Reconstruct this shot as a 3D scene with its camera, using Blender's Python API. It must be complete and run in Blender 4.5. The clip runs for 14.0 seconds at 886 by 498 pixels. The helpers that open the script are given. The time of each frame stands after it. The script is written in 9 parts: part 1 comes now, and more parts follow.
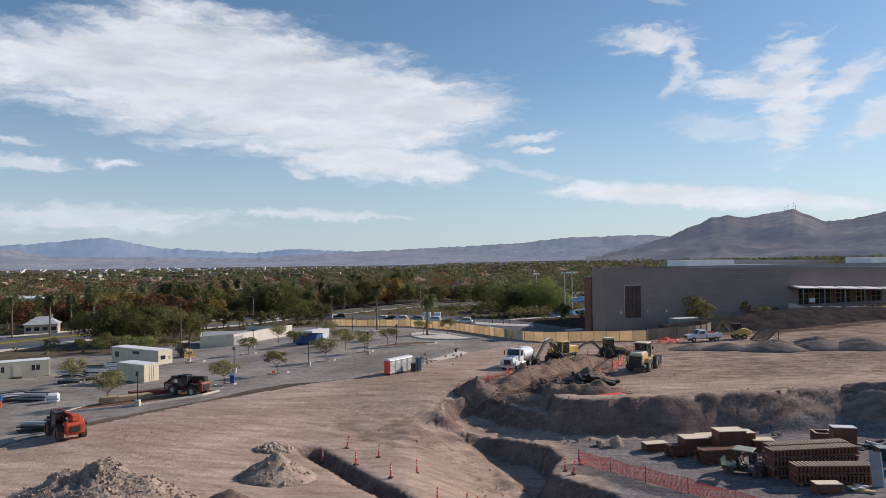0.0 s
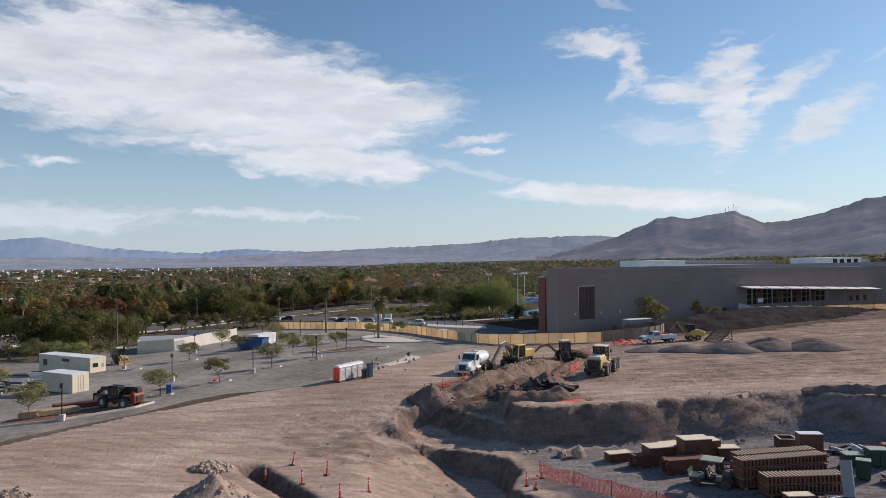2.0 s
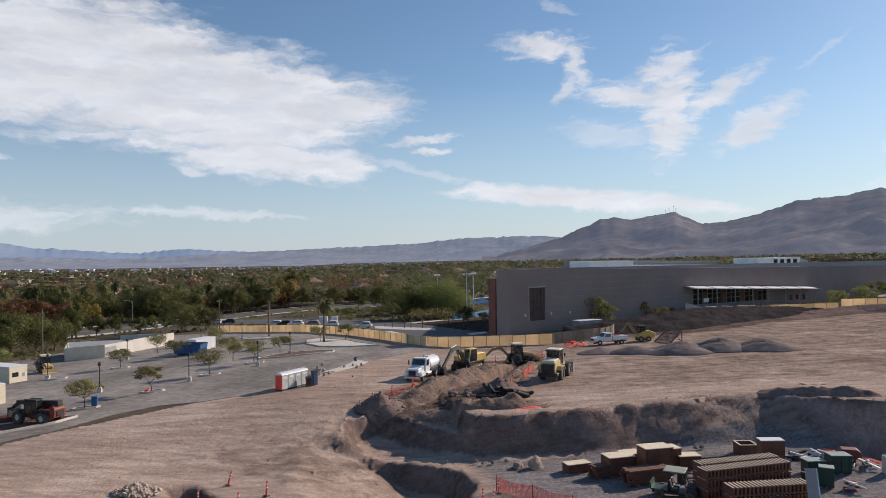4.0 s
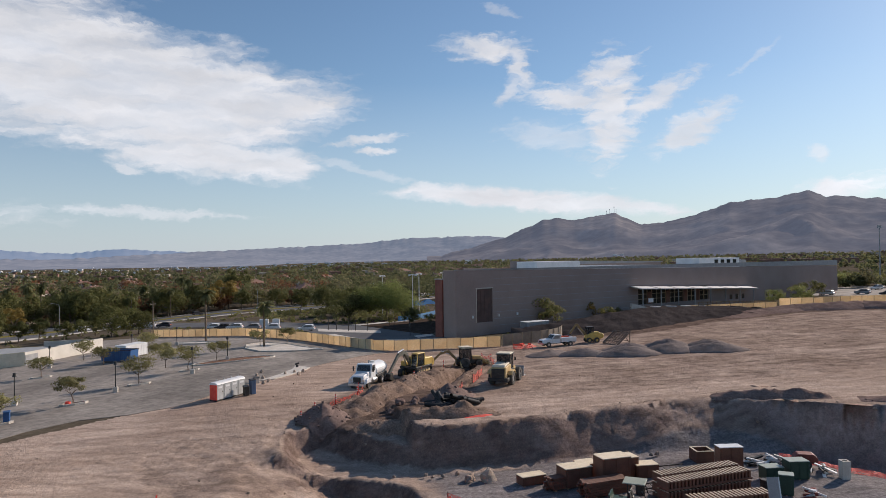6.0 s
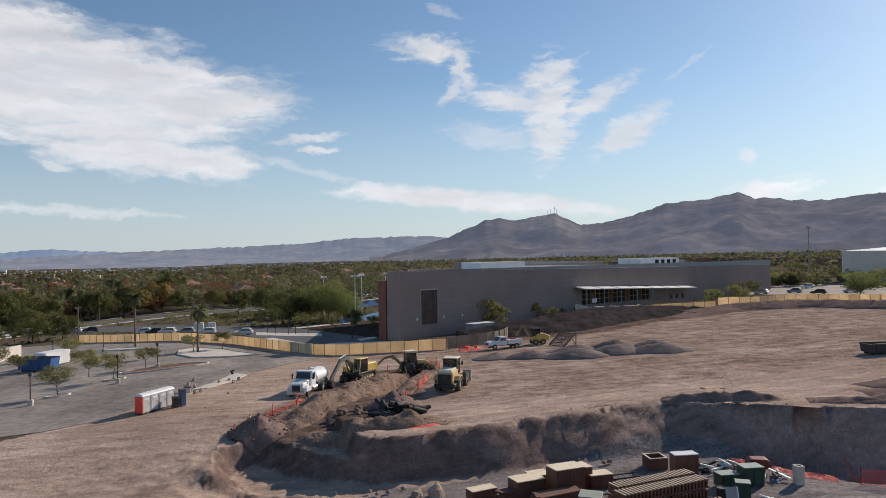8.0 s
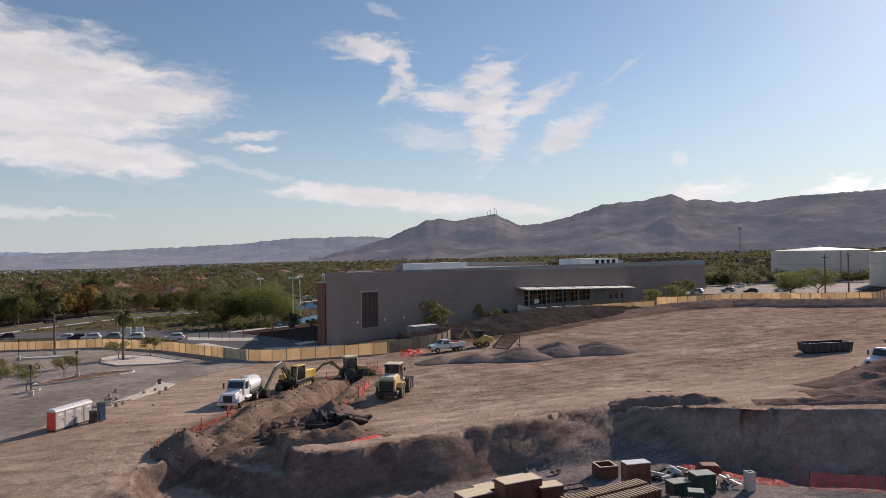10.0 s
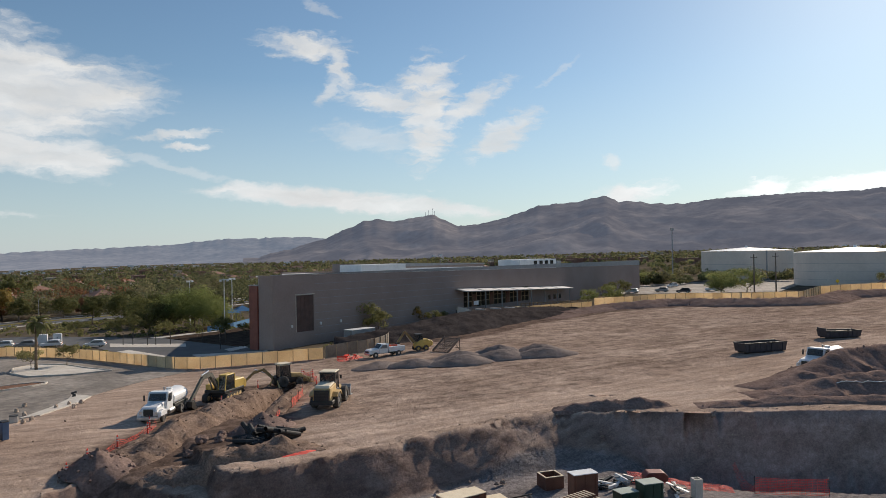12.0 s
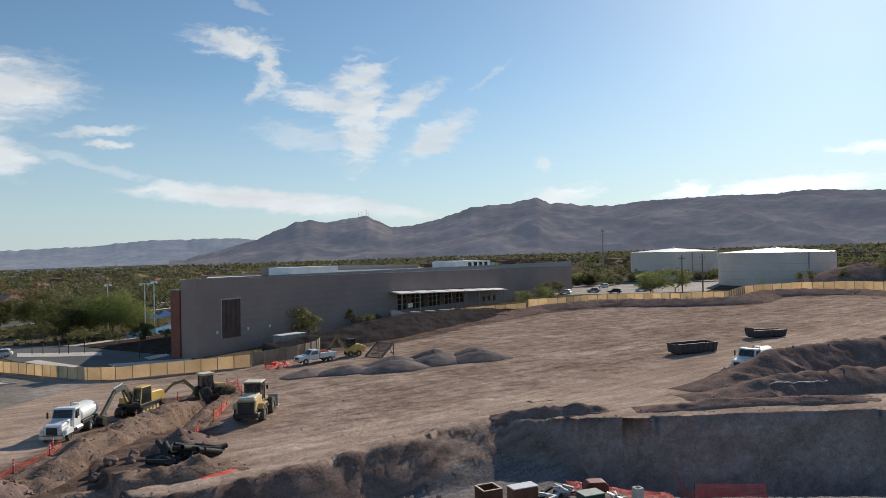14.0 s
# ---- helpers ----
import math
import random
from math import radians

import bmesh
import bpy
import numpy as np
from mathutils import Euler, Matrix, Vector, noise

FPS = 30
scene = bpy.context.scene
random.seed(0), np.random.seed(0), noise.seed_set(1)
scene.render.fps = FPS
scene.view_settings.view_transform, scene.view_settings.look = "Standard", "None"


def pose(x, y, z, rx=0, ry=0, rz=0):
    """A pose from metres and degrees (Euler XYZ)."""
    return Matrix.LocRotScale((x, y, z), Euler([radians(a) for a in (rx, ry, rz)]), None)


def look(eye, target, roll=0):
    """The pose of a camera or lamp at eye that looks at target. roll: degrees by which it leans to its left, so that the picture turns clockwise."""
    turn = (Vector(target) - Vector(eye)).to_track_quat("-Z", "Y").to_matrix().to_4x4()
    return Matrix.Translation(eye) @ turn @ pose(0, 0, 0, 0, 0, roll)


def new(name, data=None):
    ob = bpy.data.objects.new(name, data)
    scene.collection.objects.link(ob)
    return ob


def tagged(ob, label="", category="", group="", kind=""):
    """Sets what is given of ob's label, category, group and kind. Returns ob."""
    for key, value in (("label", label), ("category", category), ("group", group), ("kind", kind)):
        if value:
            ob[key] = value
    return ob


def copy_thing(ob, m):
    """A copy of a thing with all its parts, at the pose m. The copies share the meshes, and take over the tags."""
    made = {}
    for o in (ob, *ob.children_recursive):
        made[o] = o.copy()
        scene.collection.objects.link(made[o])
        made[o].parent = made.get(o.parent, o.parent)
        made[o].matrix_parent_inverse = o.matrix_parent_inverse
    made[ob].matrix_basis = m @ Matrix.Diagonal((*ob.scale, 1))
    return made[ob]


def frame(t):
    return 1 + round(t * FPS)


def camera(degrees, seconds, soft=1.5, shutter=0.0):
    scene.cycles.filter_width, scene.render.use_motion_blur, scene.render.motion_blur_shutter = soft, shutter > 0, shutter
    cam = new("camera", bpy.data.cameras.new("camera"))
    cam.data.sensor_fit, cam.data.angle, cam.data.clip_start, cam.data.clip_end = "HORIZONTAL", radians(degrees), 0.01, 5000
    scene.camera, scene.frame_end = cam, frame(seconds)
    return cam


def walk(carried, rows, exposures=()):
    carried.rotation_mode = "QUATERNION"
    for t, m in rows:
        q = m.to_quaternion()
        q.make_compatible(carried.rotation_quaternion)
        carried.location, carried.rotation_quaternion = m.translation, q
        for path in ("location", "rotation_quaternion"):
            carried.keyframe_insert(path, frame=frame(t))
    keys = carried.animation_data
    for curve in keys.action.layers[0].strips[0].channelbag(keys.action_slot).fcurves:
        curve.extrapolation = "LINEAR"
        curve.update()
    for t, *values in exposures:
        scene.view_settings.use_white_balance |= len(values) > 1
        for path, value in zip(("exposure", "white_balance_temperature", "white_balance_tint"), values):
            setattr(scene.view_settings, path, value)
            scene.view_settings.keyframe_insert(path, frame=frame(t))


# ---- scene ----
cam = camera(64.954, 14.0, 0.65)
PATH = [
    (0, look((1.264, -0.946, 13.187), (5.39, 98.96, 14.47), -0.605)),
    (1, look((1.179, 1.126, 13.245), (8.77, 100.83, 14.51), -0.610)),
    (2, look((1.163, 3.142, 13.304), (12.37, 102.51, 14.54), -0.620)),
    (3, look((1.216, 5.103, 13.363), (16.14, 103.98, 14.57), -0.634)),
    (4, look((1.340, 7.006, 13.424), (20.07, 105.23, 14.59), -0.654)),
    (5, look((1.533, 8.848, 13.486), (24.12, 106.26, 14.61), -0.678)),
    (6, look((1.796, 10.630, 13.549), (28.27, 107.05, 14.63), -0.708)),
    (7, look((2.128, 12.347, 13.614), (32.52, 107.61, 14.64), -0.745)),
    (8, look((2.531, 13.999, 13.680), (36.84, 107.92, 14.66), -0.787)),
    (9, look((3.003, 15.584, 13.747), (41.24, 107.98, 14.69), -0.835)),
    (10, look((3.545, 17.100, 13.815), (45.72, 107.77, 14.72), -0.890)),
    (11, look((4.157, 18.545, 13.885), (50.27, 107.27, 14.75), -0.951)),
    (12, look((4.838, 19.917, 13.957), (54.90, 106.48, 14.80), -1.017)),
    (13, look((5.590, 21.214, 14.030), (59.63, 105.35, 14.87), -1.090)),
    (14, look((6.411, 22.435, 14.105), (64.45, 103.86, 14.94), -1.168)),
]
walk(cam, PATH, [(0, 0.0, 6330, 12.5), (5, 0.0, 6500, 14), (8.5, -0.02, 6580, 12.5), (9.8, -0.06, 6850, 16), (10.3, -0.06, 7100, 21), (10.9, -0.06, 7080, 15.5), (12, -0.04, 6800, 9.5), (14, -0.02, 6480, 7.5)])

# ---- light ----
SUN_AZ, SUN_EL = radians(66), radians(26.5)
scene.view_settings.exposure = 0.0

# cloud banks as outlines (bearing, height in degrees), with softness, feathering and cover
BANKS = (
    (((-40, 13.2), (-30, 11.3), (-10, 7.4), (-3.5, 6.7), (4.8, 9.6), (8.9, 12.1), (8.4, 13.4), (0.5, 15.7), (-6, 17.7), (-19, 20.4), (-27, 17.8)), 2.4, 5.4, 1.0),
    (((-12, 7.6), (-4.5, 6.1), (4.6, 6.0), (6.4, 7.0), (3.6, 9.2), (-6, 10.0)), 1.0, 2.4, 0.98),
    (((9.6, 5.3), (16, 4.2), (23, 3.4), (46, 2.6), (44, 3.9), (36, 4.5), (24.5, 5.8), (19.6, 6.9), (15, 6.4)), 0.6, 1.0, 1.0),
)
# single puffs and streaks: bearing, height, half-lengths, tilt, cover
PUFFS = (
    (19.2, 16.6, 3.4, 1.0, -3, 1.0), (21.9, 15.2, 0.9, 2.0, 8, 0.95), (21.0, 13.5, 0.6, 1.5, -38, 0.7),
    (29.0, 11.2, 2.1, 4.2, -8, 1.0), (25.6, 12.6, 4.0, 1.0, -6, 0.95), (28.6, 14.3, 2.6, 1.0, 18, 1.0), (32.3, 11.9, 3.8, 0.9, 32, 0.9),
    (35.2, 9.6, 3.2, 1.2, 30, 0.9), (34.6, 8.6, 2.0, 0.7, 12, 0.85), (24.6, 9.5, 4.4, 1.1, -6, 0.45), (9.2, 9.5, 3.0, 0.35, 8, 0.9), (10.0, 8.7, 1.5, 0.28, 0, 0.9),
    (8.6, 7.2, 5.0, 0.4, -13, 0.35), (-23.0, 7.2, 1.8, 0.3, 0, 0.8), (-9.2, 6.9, 1.4, 0.3, -15, 0.7), (-28.6, 7.1, 3.2, 0.5, -5, 0.8),
    (-29.5, 8.6, 2.0, 0.3, -6, 0.6), (-24.0, 3.2, 9.0, 1.2, 0, 0.55), (-8.0, 3.6, 7.5, 0.35, -2, 0.6), (45.4, 4.6, 2.8, 0.8, 4, 1.0),
    (54.6, 4.5, 2.2, 0.7, 10, 1.0), (62.0, 4.5, 5.6, 0.75, 3, 1.0), (43.7, 7.3, 0.6, 0.8, 30, 0.6), (39.4, 14.2, 2.2, 0.25, 34, 0.35), (20.6, 19.4, 1.4, 0.3, -20, 0.4), (67.0, 7.0, 2.2, 0.5, 0, 0.8),
)


def build_world():
    world = bpy.data.worlds.new("sky")
    scene.world = world
    world.use_nodes = True
    nt = world.node_tree
    nt.nodes.clear()
    N, K = nt.nodes.new, nt.links.new

    def maths(op, a, b=None, clamp=False):
        n = N("ShaderNodeMath")
        n.operation, n.use_clamp = op, clamp
        for i, v in enumerate((a, b)):
            if v is None:
                continue
            if isinstance(v, (int, float)):
                n.inputs[i].default_value = v
            else:
                K(v, n.inputs[i])
        return n.outputs[0]

    sky = N("ShaderNodeTexSky")
    sky.sky_type, sky.sun_disc = "NISHITA", False
    sky.sun_elevation, sky.sun_rotation = SUN_EL, SUN_AZ
    sky.altitude, sky.air_density, sky.dust_density, sky.ozone_density = 700, 1.15, 0.5, 3.2
    co = N("ShaderNodeTexCoord")
    sep = N("ShaderNodeSeparateXYZ")
    K(co.outputs["Generated"], sep.inputs[0])
    az0 = maths("MULTIPLY", maths("ARCTAN2", sep.outputs[0], sep.outputs[1]), 57.2958)
    el0 = maths("MULTIPLY", maths("ARCSINE", sep.outputs[2]), 57.2958)
    # drift: the outlines are pulled about by broad and fine swirls
    raw = N("ShaderNodeCombineXYZ")
    K(az0, raw.inputs[0])
    K(maths("MULTIPLY", el0, 1.7), raw.inputs[1])

    def swirl(scale, detail, seed):
        mp = N("ShaderNodeMapping")
        mp.inputs["Location"].default_value = (seed, seed * 0.7, seed)
        K(raw.outputs[0], mp.inputs[0])
        n = N("ShaderNodeTexNoise")
        n.inputs["Scale"].default_value, n.inputs["Detail"].default_value, n.inputs["Roughness"].default_value = scale, detail, 0.62
        K(mp.outputs[0], n.inputs["Vector"])
        return maths("SUBTRACT", n.outputs["Fac"], 0.5)

    az = maths("ADD", az0, maths("ADD", maths("MULTIPLY", swirl(0.22, 2, 3.1), 1.6), maths("MULTIPLY", swirl(0.7, 6, 41.0), 1.9)))
    el = maths("ADD", el0, maths("ADD", maths("MULTIPLY", swirl(0.22, 2, 17.7), 0.9), maths("MULTIPLY", swirl(0.8, 6, 29.0), 1.1)))
    flat = N("ShaderNodeCombineXYZ")
    K(az, flat.inputs[0])
    K(maths("MULTIPLY", el, 1.6), flat.inputs[1])

    def fbm(scale, detail, rough, turn, stretch, distortion=0.0):
        m = N("ShaderNodeMapping")
        m.inputs["Rotation"].default_value = (0, 0, radians(turn))
        m.inputs["Scale"].default_value = (1, stretch, 1)
        K(flat.outputs[0], m.inputs[0])
        n = N("ShaderNodeTexNoise")
        n.inputs["Scale"].default_value, n.inputs["Detail"].default_value = scale, detail
        n.inputs["Roughness"].default_value, n.inputs["Distortion"].default_value = rough, distortion
        K(m.outputs[0], n.inputs["Vector"])
        return n.outputs["Fac"]

    def eased(v, a, b, top):
        n = N("ShaderNodeMapRange")
        n.interpolation_type = "SMOOTHSTEP"
        n.inputs["From Min"].default_value, n.inputs["From Max"].default_value, n.inputs["To Max"].default_value = a, b, top
        K(v, n.inputs["Value"])
        return n.outputs[0]

    streaks = maths("SUBTRACT", fbm(0.20, 7, 0.56, 14, 2.6, 0.3), 0.5)
    wisps = maths("SUBTRACT", fbm(0.5, 6, 0.55, -12, 2.2, 0.4), 0.5)
    puffs = fbm(0.16, 5, 0.5, 12, 2.4, 0.3)
    cover = None
    for ring, soft, feather, most in BANKS:
        out = None
        for (a0, e0), (a1, e1) in zip(ring, ring[1:] + ring[:1]):
            d = math.hypot(a1 - a0, e1 - e0)
            nx, ny = (e1 - e0) / d, -(a1 - a0) / d
            away = maths("ADD", maths("MULTIPLY", az, nx), maths("ADD", maths("MULTIPLY", el, ny), -(a0 * nx + e0 * ny)))
            out = away if out is None else maths("MAXIMUM", out, away)
        inside = maths("SUBTRACT", maths("MULTIPLY", maths("ADD", streaks, maths("MULTIPLY", wisps, 0.4)), feather), out)
        c = eased(inside, -soft * 0.35, soft, most)
        cover = c if cover is None else maths("MAXIMUM", cover, c)
    for a0, e0, ra, rb, turn, most in PUFFS:
        c, s = math.cos(radians(turn)), math.sin(radians(turn))
        da, de = maths("SUBTRACT", az, a0), maths("SUBTRACT", el, e0)
        u = maths("ADD", maths("MULTIPLY", da, c / ra), maths("MULTIPLY", de, s / ra))
        w = maths("ADD", maths("MULTIPLY", da, -s / rb), maths("MULTIPLY", de, c / rb))
        r = maths("SQRT", maths("ADD", maths("MULTIPLY", u, u), maths("MULTIPLY", w, w)))
        c = eased(maths("SUBTRACT", maths("ADD", maths("MULTIPLY", wisps, 1.7), 1.3), r), 0.0, 0.95, most)
        cover = c if cover is None else maths("MAXIMUM", cover, c)
    # thin veil near the horizon
    veil = N("ShaderNodeMapRange")
    veil.inputs["From Min"].default_value, veil.inputs["From Max"].default_value = 14.0, 0.0
    veil.inputs["To Max"].default_value = 0.66
    K(el0, veil.inputs["Value"])
    grey = N("ShaderNodeMapRange")
    grey.inputs["From Min"].default_value, grey.inputs["From Max"].default_value = 0.25, 0.75
    grey.inputs["To Min"].default_value, grey.inputs["To Max"].default_value = 6.6, 8.5
    K(puffs, grey.inputs["Value"])
    white = N("ShaderNodeVectorMath")
    white.operation = "SCALE"
    white.inputs[0].default_value = (0.965, 1.0, 1.045)
    # clouds are brighter towards the sun
    sunward = maths("ADD", eased(az, 38.0, 60.0, 0.42), 1.0)
    K(maths("MULTIPLY", maths("MULTIPLY", grey.outputs[0], sunward), maths("ADD", maths("MULTIPLY", veil.outputs[0], 0.24), 1.0)), white.inputs["Scale"])
    hazy = N("ShaderNodeMixRGB")
    hazy.inputs[2].default_value = (5.3, 6.4, 7.7, 1)
    K(veil.outputs[0], hazy.inputs[0])
    deep = N("ShaderNodeMixRGB")
    deep.blend_type = "MULTIPLY"
    deep.inputs[0].default_value, deep.inputs[2].default_value = 1.0, (0.93, 1.0, 1.01, 1)
    K(sky.outputs[0], deep.inputs[1])
    K(deep.outputs[0], hazy.inputs[1])
    cover = maths("MULTIPLY", cover, maths("ADD", maths("MULTIPLY", streaks, 0.7), 0.9), True)
    mix = N("ShaderNodeMixRGB")
    K(cover, mix.inputs[0])
    K(hazy.outputs[0], mix.inputs[1])
    K(white.outputs[0], mix.inputs[2])
    bg, out = N("ShaderNodeBackground"), N("ShaderNodeOutputWorld")
    bg.inputs["Strength"].default_value = 0.099
    K(mix.outputs[0], bg.inputs["Color"])
    K(bg.outputs[0], out.inputs["Surface"])


build_world()
sun = new("sun", bpy.data.lights.new("sun", "SUN"))
sun.data.energy, sun.data.angle, sun.data.color = 4.8, radians(0.53), (1.0, 0.88, 0.75)
sun.matrix_world = look((0, 0, 0), (-math.sin(SUN_AZ) * math.cos(SUN_EL), -math.cos(SUN_AZ) * math.cos(SUN_EL), -math.sin(SUN_EL)))

# ---- materials ----


def surface(name, one, two, scale=1.0, rough=0.8, metal=0.0, bump=0.0, fine=None, fine_scale=None, vary=0.0, glow=None, island=0.0, bump_scale=None, gloss=0.5, through_light=0.0):
    """A node material: two colours mixed by noise, finer grain over it, relief, and a spread from object to object."""
    m = bpy.data.materials.new(name)
    m.use_nodes = True
    nt = m.node_tree
    b = nt.nodes["Principled BSDF"]
    N, K = nt.nodes.new, nt.links.new
    co = N("ShaderNodeTexCoord")

    def noise_at(sc, detail=5, r=0.6):
        n = N("ShaderNodeTexNoise")
        n.inputs["Scale"].default_value, n.inputs["Detail"].default_value, n.inputs["Roughness"].default_value = sc, detail, r
        K(co.outputs["Object"], n.inputs["Vector"])
        return n.outputs["Fac"]

    ramp = N("ShaderNodeValToRGB")
    ramp.color_ramp.elements[0].position, ramp.color_ramp.elements[1].position = 0.36, 0.64
    ramp.color_ramp.elements[0].color, ramp.color_ramp.elements[1].color = (*one, 1), (*two, 1)
    K(noise_at(scale), ramp.inputs[0])
    colour = ramp.outputs[0]
    grain = noise_at(fine_scale or scale * 14, 4, 0.65)
    if fine is not None:
        r2 = N("ShaderNodeMapRange")
        r2.inputs["From Min"].default_value, r2.inputs["From Max"].default_value = 0.3, 0.7
        r2.inputs["To Min"].default_value, r2.inputs["To Max"].default_value = 1 - fine, 1 + fine
        K(grain, r2.inputs[0])
        sc = N("ShaderNodeVectorMath")
        sc.operation = "SCALE"
        K(colour, sc.inputs[0])
        K(r2.outputs[0], sc.inputs["Scale"])
        colour = sc.outputs[0]
    for amount, source in ((vary, "ShaderNodeObjectInfo"), (island, "ShaderNodeNewGeometry")):
        if amount:
            src = N(source)
            hs = N("ShaderNodeHueSaturation")
            mr = N("ShaderNodeMapRange")
            mr.inputs["To Min"].default_value, mr.inputs["To Max"].default_value = 1 - amount, 1 + amount
            K(src.outputs["Random" if source == "ShaderNodeObjectInfo" else "Random Per Island"], mr.inputs[0])
            K(mr.outputs[0], hs.inputs["Value"])
            K(colour, hs.inputs["Color"])
            colour = hs.outputs[0]
    K(colour, b.inputs["Base Color"])
    b.inputs["Roughness"].default_value, b.inputs["Metallic"].default_value = rough, metal
    b.inputs["Specular IOR Level"].default_value = gloss
    if bump:
        bp = N("ShaderNodeBump")
        bp.inputs["Strength"].default_value, bp.inputs["Distance"].default_value = min(1.0, bump), 0.05 * max(1.0, bump)
        K(grain if bump_scale is None else noise_at(bump_scale, 6, 0.65), bp.inputs["Height"])
        K(bp.outputs[0], b.inputs["Normal"])
    if through_light:
        tr, mx = N("ShaderNodeBsdfTranslucent"), N("ShaderNodeMixShader")
        K(colour, tr.inputs["Color"])
        mx.inputs[0].default_value = through_light
        K(b.outputs[0], mx.inputs[1])
        K(tr.outputs[0], mx.inputs[2])
        K(mx.outputs[0], nt.nodes["Material Output"].inputs["Surface"])
    # emission: only the mountains use it, for haze
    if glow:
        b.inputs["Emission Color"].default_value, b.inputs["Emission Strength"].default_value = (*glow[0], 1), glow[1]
    return m


def dirt_material():
    """Graded desert soil: broad damp and dry patches, wheel streaks, gravel grain."""
    m = bpy.data.materials.new("graded_soil")
    m.use_nodes = True
    nt = m.node_tree
    b = nt.nodes["Principled BSDF"]
    N, K = nt.nodes.new, nt.links.new
    co = N("ShaderNodeTexCoord")

    def tex(scale, detail, turn=0, sx=1.0, sy=1.0, r=0.6, distortion=0.0):
        mp = N("ShaderNodeMapping")
        mp.inputs["Rotation"].default_value, mp.inputs["Scale"].default_value = (0, 0, radians(turn)), (sx, sy, 1)
        K(co.outputs["Object"], mp.inputs[0])
        n = N("ShaderNodeTexNoise")
        n.inputs["Scale"].default_value, n.inputs["Detail"].default_value = scale, detail
        n.inputs["Roughness"].default_value, n.inputs["Distortion"].default_value = r, distortion
        K(mp.outputs[0], n.inputs["Vector"])
        return n.outputs["Fac"]

    def ramp(fac, a, c, p0=0.35, p1=0.65):
        n = N("ShaderNodeValToRGB")
        n.color_ramp.elements[0].position, n.color_ramp.elements[1].position = p0, p1
        n.color_ramp.elements[0].color, n.color_ramp.elements[1].color = (*a, 1), (*c, 1)
        K(fac, n.inputs[0])
        return n.outputs[0]

    def mixed(kind, fac, a, c):
        n = N("ShaderNodeMixRGB")
        n.blend_type = kind
        n.inputs[0].default_value = fac
        K(a, n.inputs[1])
        K(c, n.inputs[2])
        return n.outputs[0]

    base = ramp(tex(0.06, 8, distortion=0.8), (0.41, 0.303, 0.238), (0.595, 0.458, 0.37))
    # darker soil colour, mixed in where the ground is steep
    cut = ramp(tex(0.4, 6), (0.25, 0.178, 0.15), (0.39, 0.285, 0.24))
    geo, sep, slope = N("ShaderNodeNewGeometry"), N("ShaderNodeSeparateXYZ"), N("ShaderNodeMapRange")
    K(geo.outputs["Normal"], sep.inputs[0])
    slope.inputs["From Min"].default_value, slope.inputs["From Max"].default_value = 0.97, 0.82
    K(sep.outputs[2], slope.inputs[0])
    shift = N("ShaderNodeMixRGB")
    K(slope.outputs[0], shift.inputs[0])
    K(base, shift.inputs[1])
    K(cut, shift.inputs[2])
    # darker soil: dug ground, graded pad, and hall shade coloured in along its bank
    dug, dmix, dfac = N("ShaderNodeAttribute"), N("ShaderNodeMixRGB"), N("ShaderNodeMapRange")
    dug.attribute_name = "dug"
    patch = N("ShaderNodeMath")
    patch.operation = "MULTIPLY_ADD"
    K(tex(0.35, 7, r=0.7), patch.inputs[0])
    patch.inputs[1].default_value = 1.1
    K(dug.outputs["Fac"], patch.inputs[2])
    dfac.inputs["From Min"].default_value, dfac.inputs["From Max"].default_value = 0.75, 1.15
    K(patch.outputs[0], dfac.inputs[0])
    K(dfac.outputs[0], dmix.inputs[0])
    K(shift.outputs[0], dmix.inputs[1])
    K(ramp(tex(0.8, 7), (0.12, 0.086, 0.070), (0.25, 0.18, 0.145)), dmix.inputs[2])
    # crushed grey gravel on the pit floor
    bed, bmix, bfac = N("ShaderNodeAttribute"), N("ShaderNodeMixRGB"), N("ShaderNodeMapRange")
    bed.attribute_name = "gravel"
    thick = N("ShaderNodeMath")
    thick.operation = "MULTIPLY_ADD"
    K(tex(0.25, 6, r=0.65), thick.inputs[0])
    thick.inputs[1].default_value = 0.9
    K(bed.outputs["Fac"], thick.inputs[2])
    bfac.inputs["From Min"].default_value, bfac.inputs["From Max"].default_value = 0.75, 1.2
    K(thick.outputs[0], bfac.inputs[0])
    K(bfac.outputs[0], bmix.inputs[0])
    K(dmix.outputs[0], bmix.inputs[1])
    K(ramp(tex(3.0, 6, r=0.7), (0.20, 0.178, 0.172), (0.36, 0.325, 0.315)), bmix.inputs[2])
    # smooth face of the deep cut; paler colour stands in for veiling light
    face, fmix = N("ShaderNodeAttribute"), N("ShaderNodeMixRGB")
    face.attribute_name = "smooth_veil_lift"
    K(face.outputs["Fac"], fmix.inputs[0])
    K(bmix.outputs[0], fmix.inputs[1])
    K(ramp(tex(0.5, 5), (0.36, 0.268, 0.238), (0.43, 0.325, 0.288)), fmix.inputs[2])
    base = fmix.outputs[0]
    streak = ramp(tex(0.35, 5, 18, 0.16, 1.3, 0.65, 0.6), (0.76, 0.75, 0.74), (1.10, 1.10, 1.10), 0.3, 0.7)
    fine_streak = ramp(tex(1.5, 6, 14, 0.10, 1.5, 0.7, 0.8), (0.66, 0.66, 0.66), (1.22, 1.22, 1.22), 0.36, 0.64)
    tread = ramp(tex(0.9, 4, -34, 0.08, 1.0, 0.6, 0.8), (0.72, 0.70, 0.69), (1.1, 1.1, 1.1), 0.35, 0.6)
    grain = tex(2.2, 10, r=0.82)
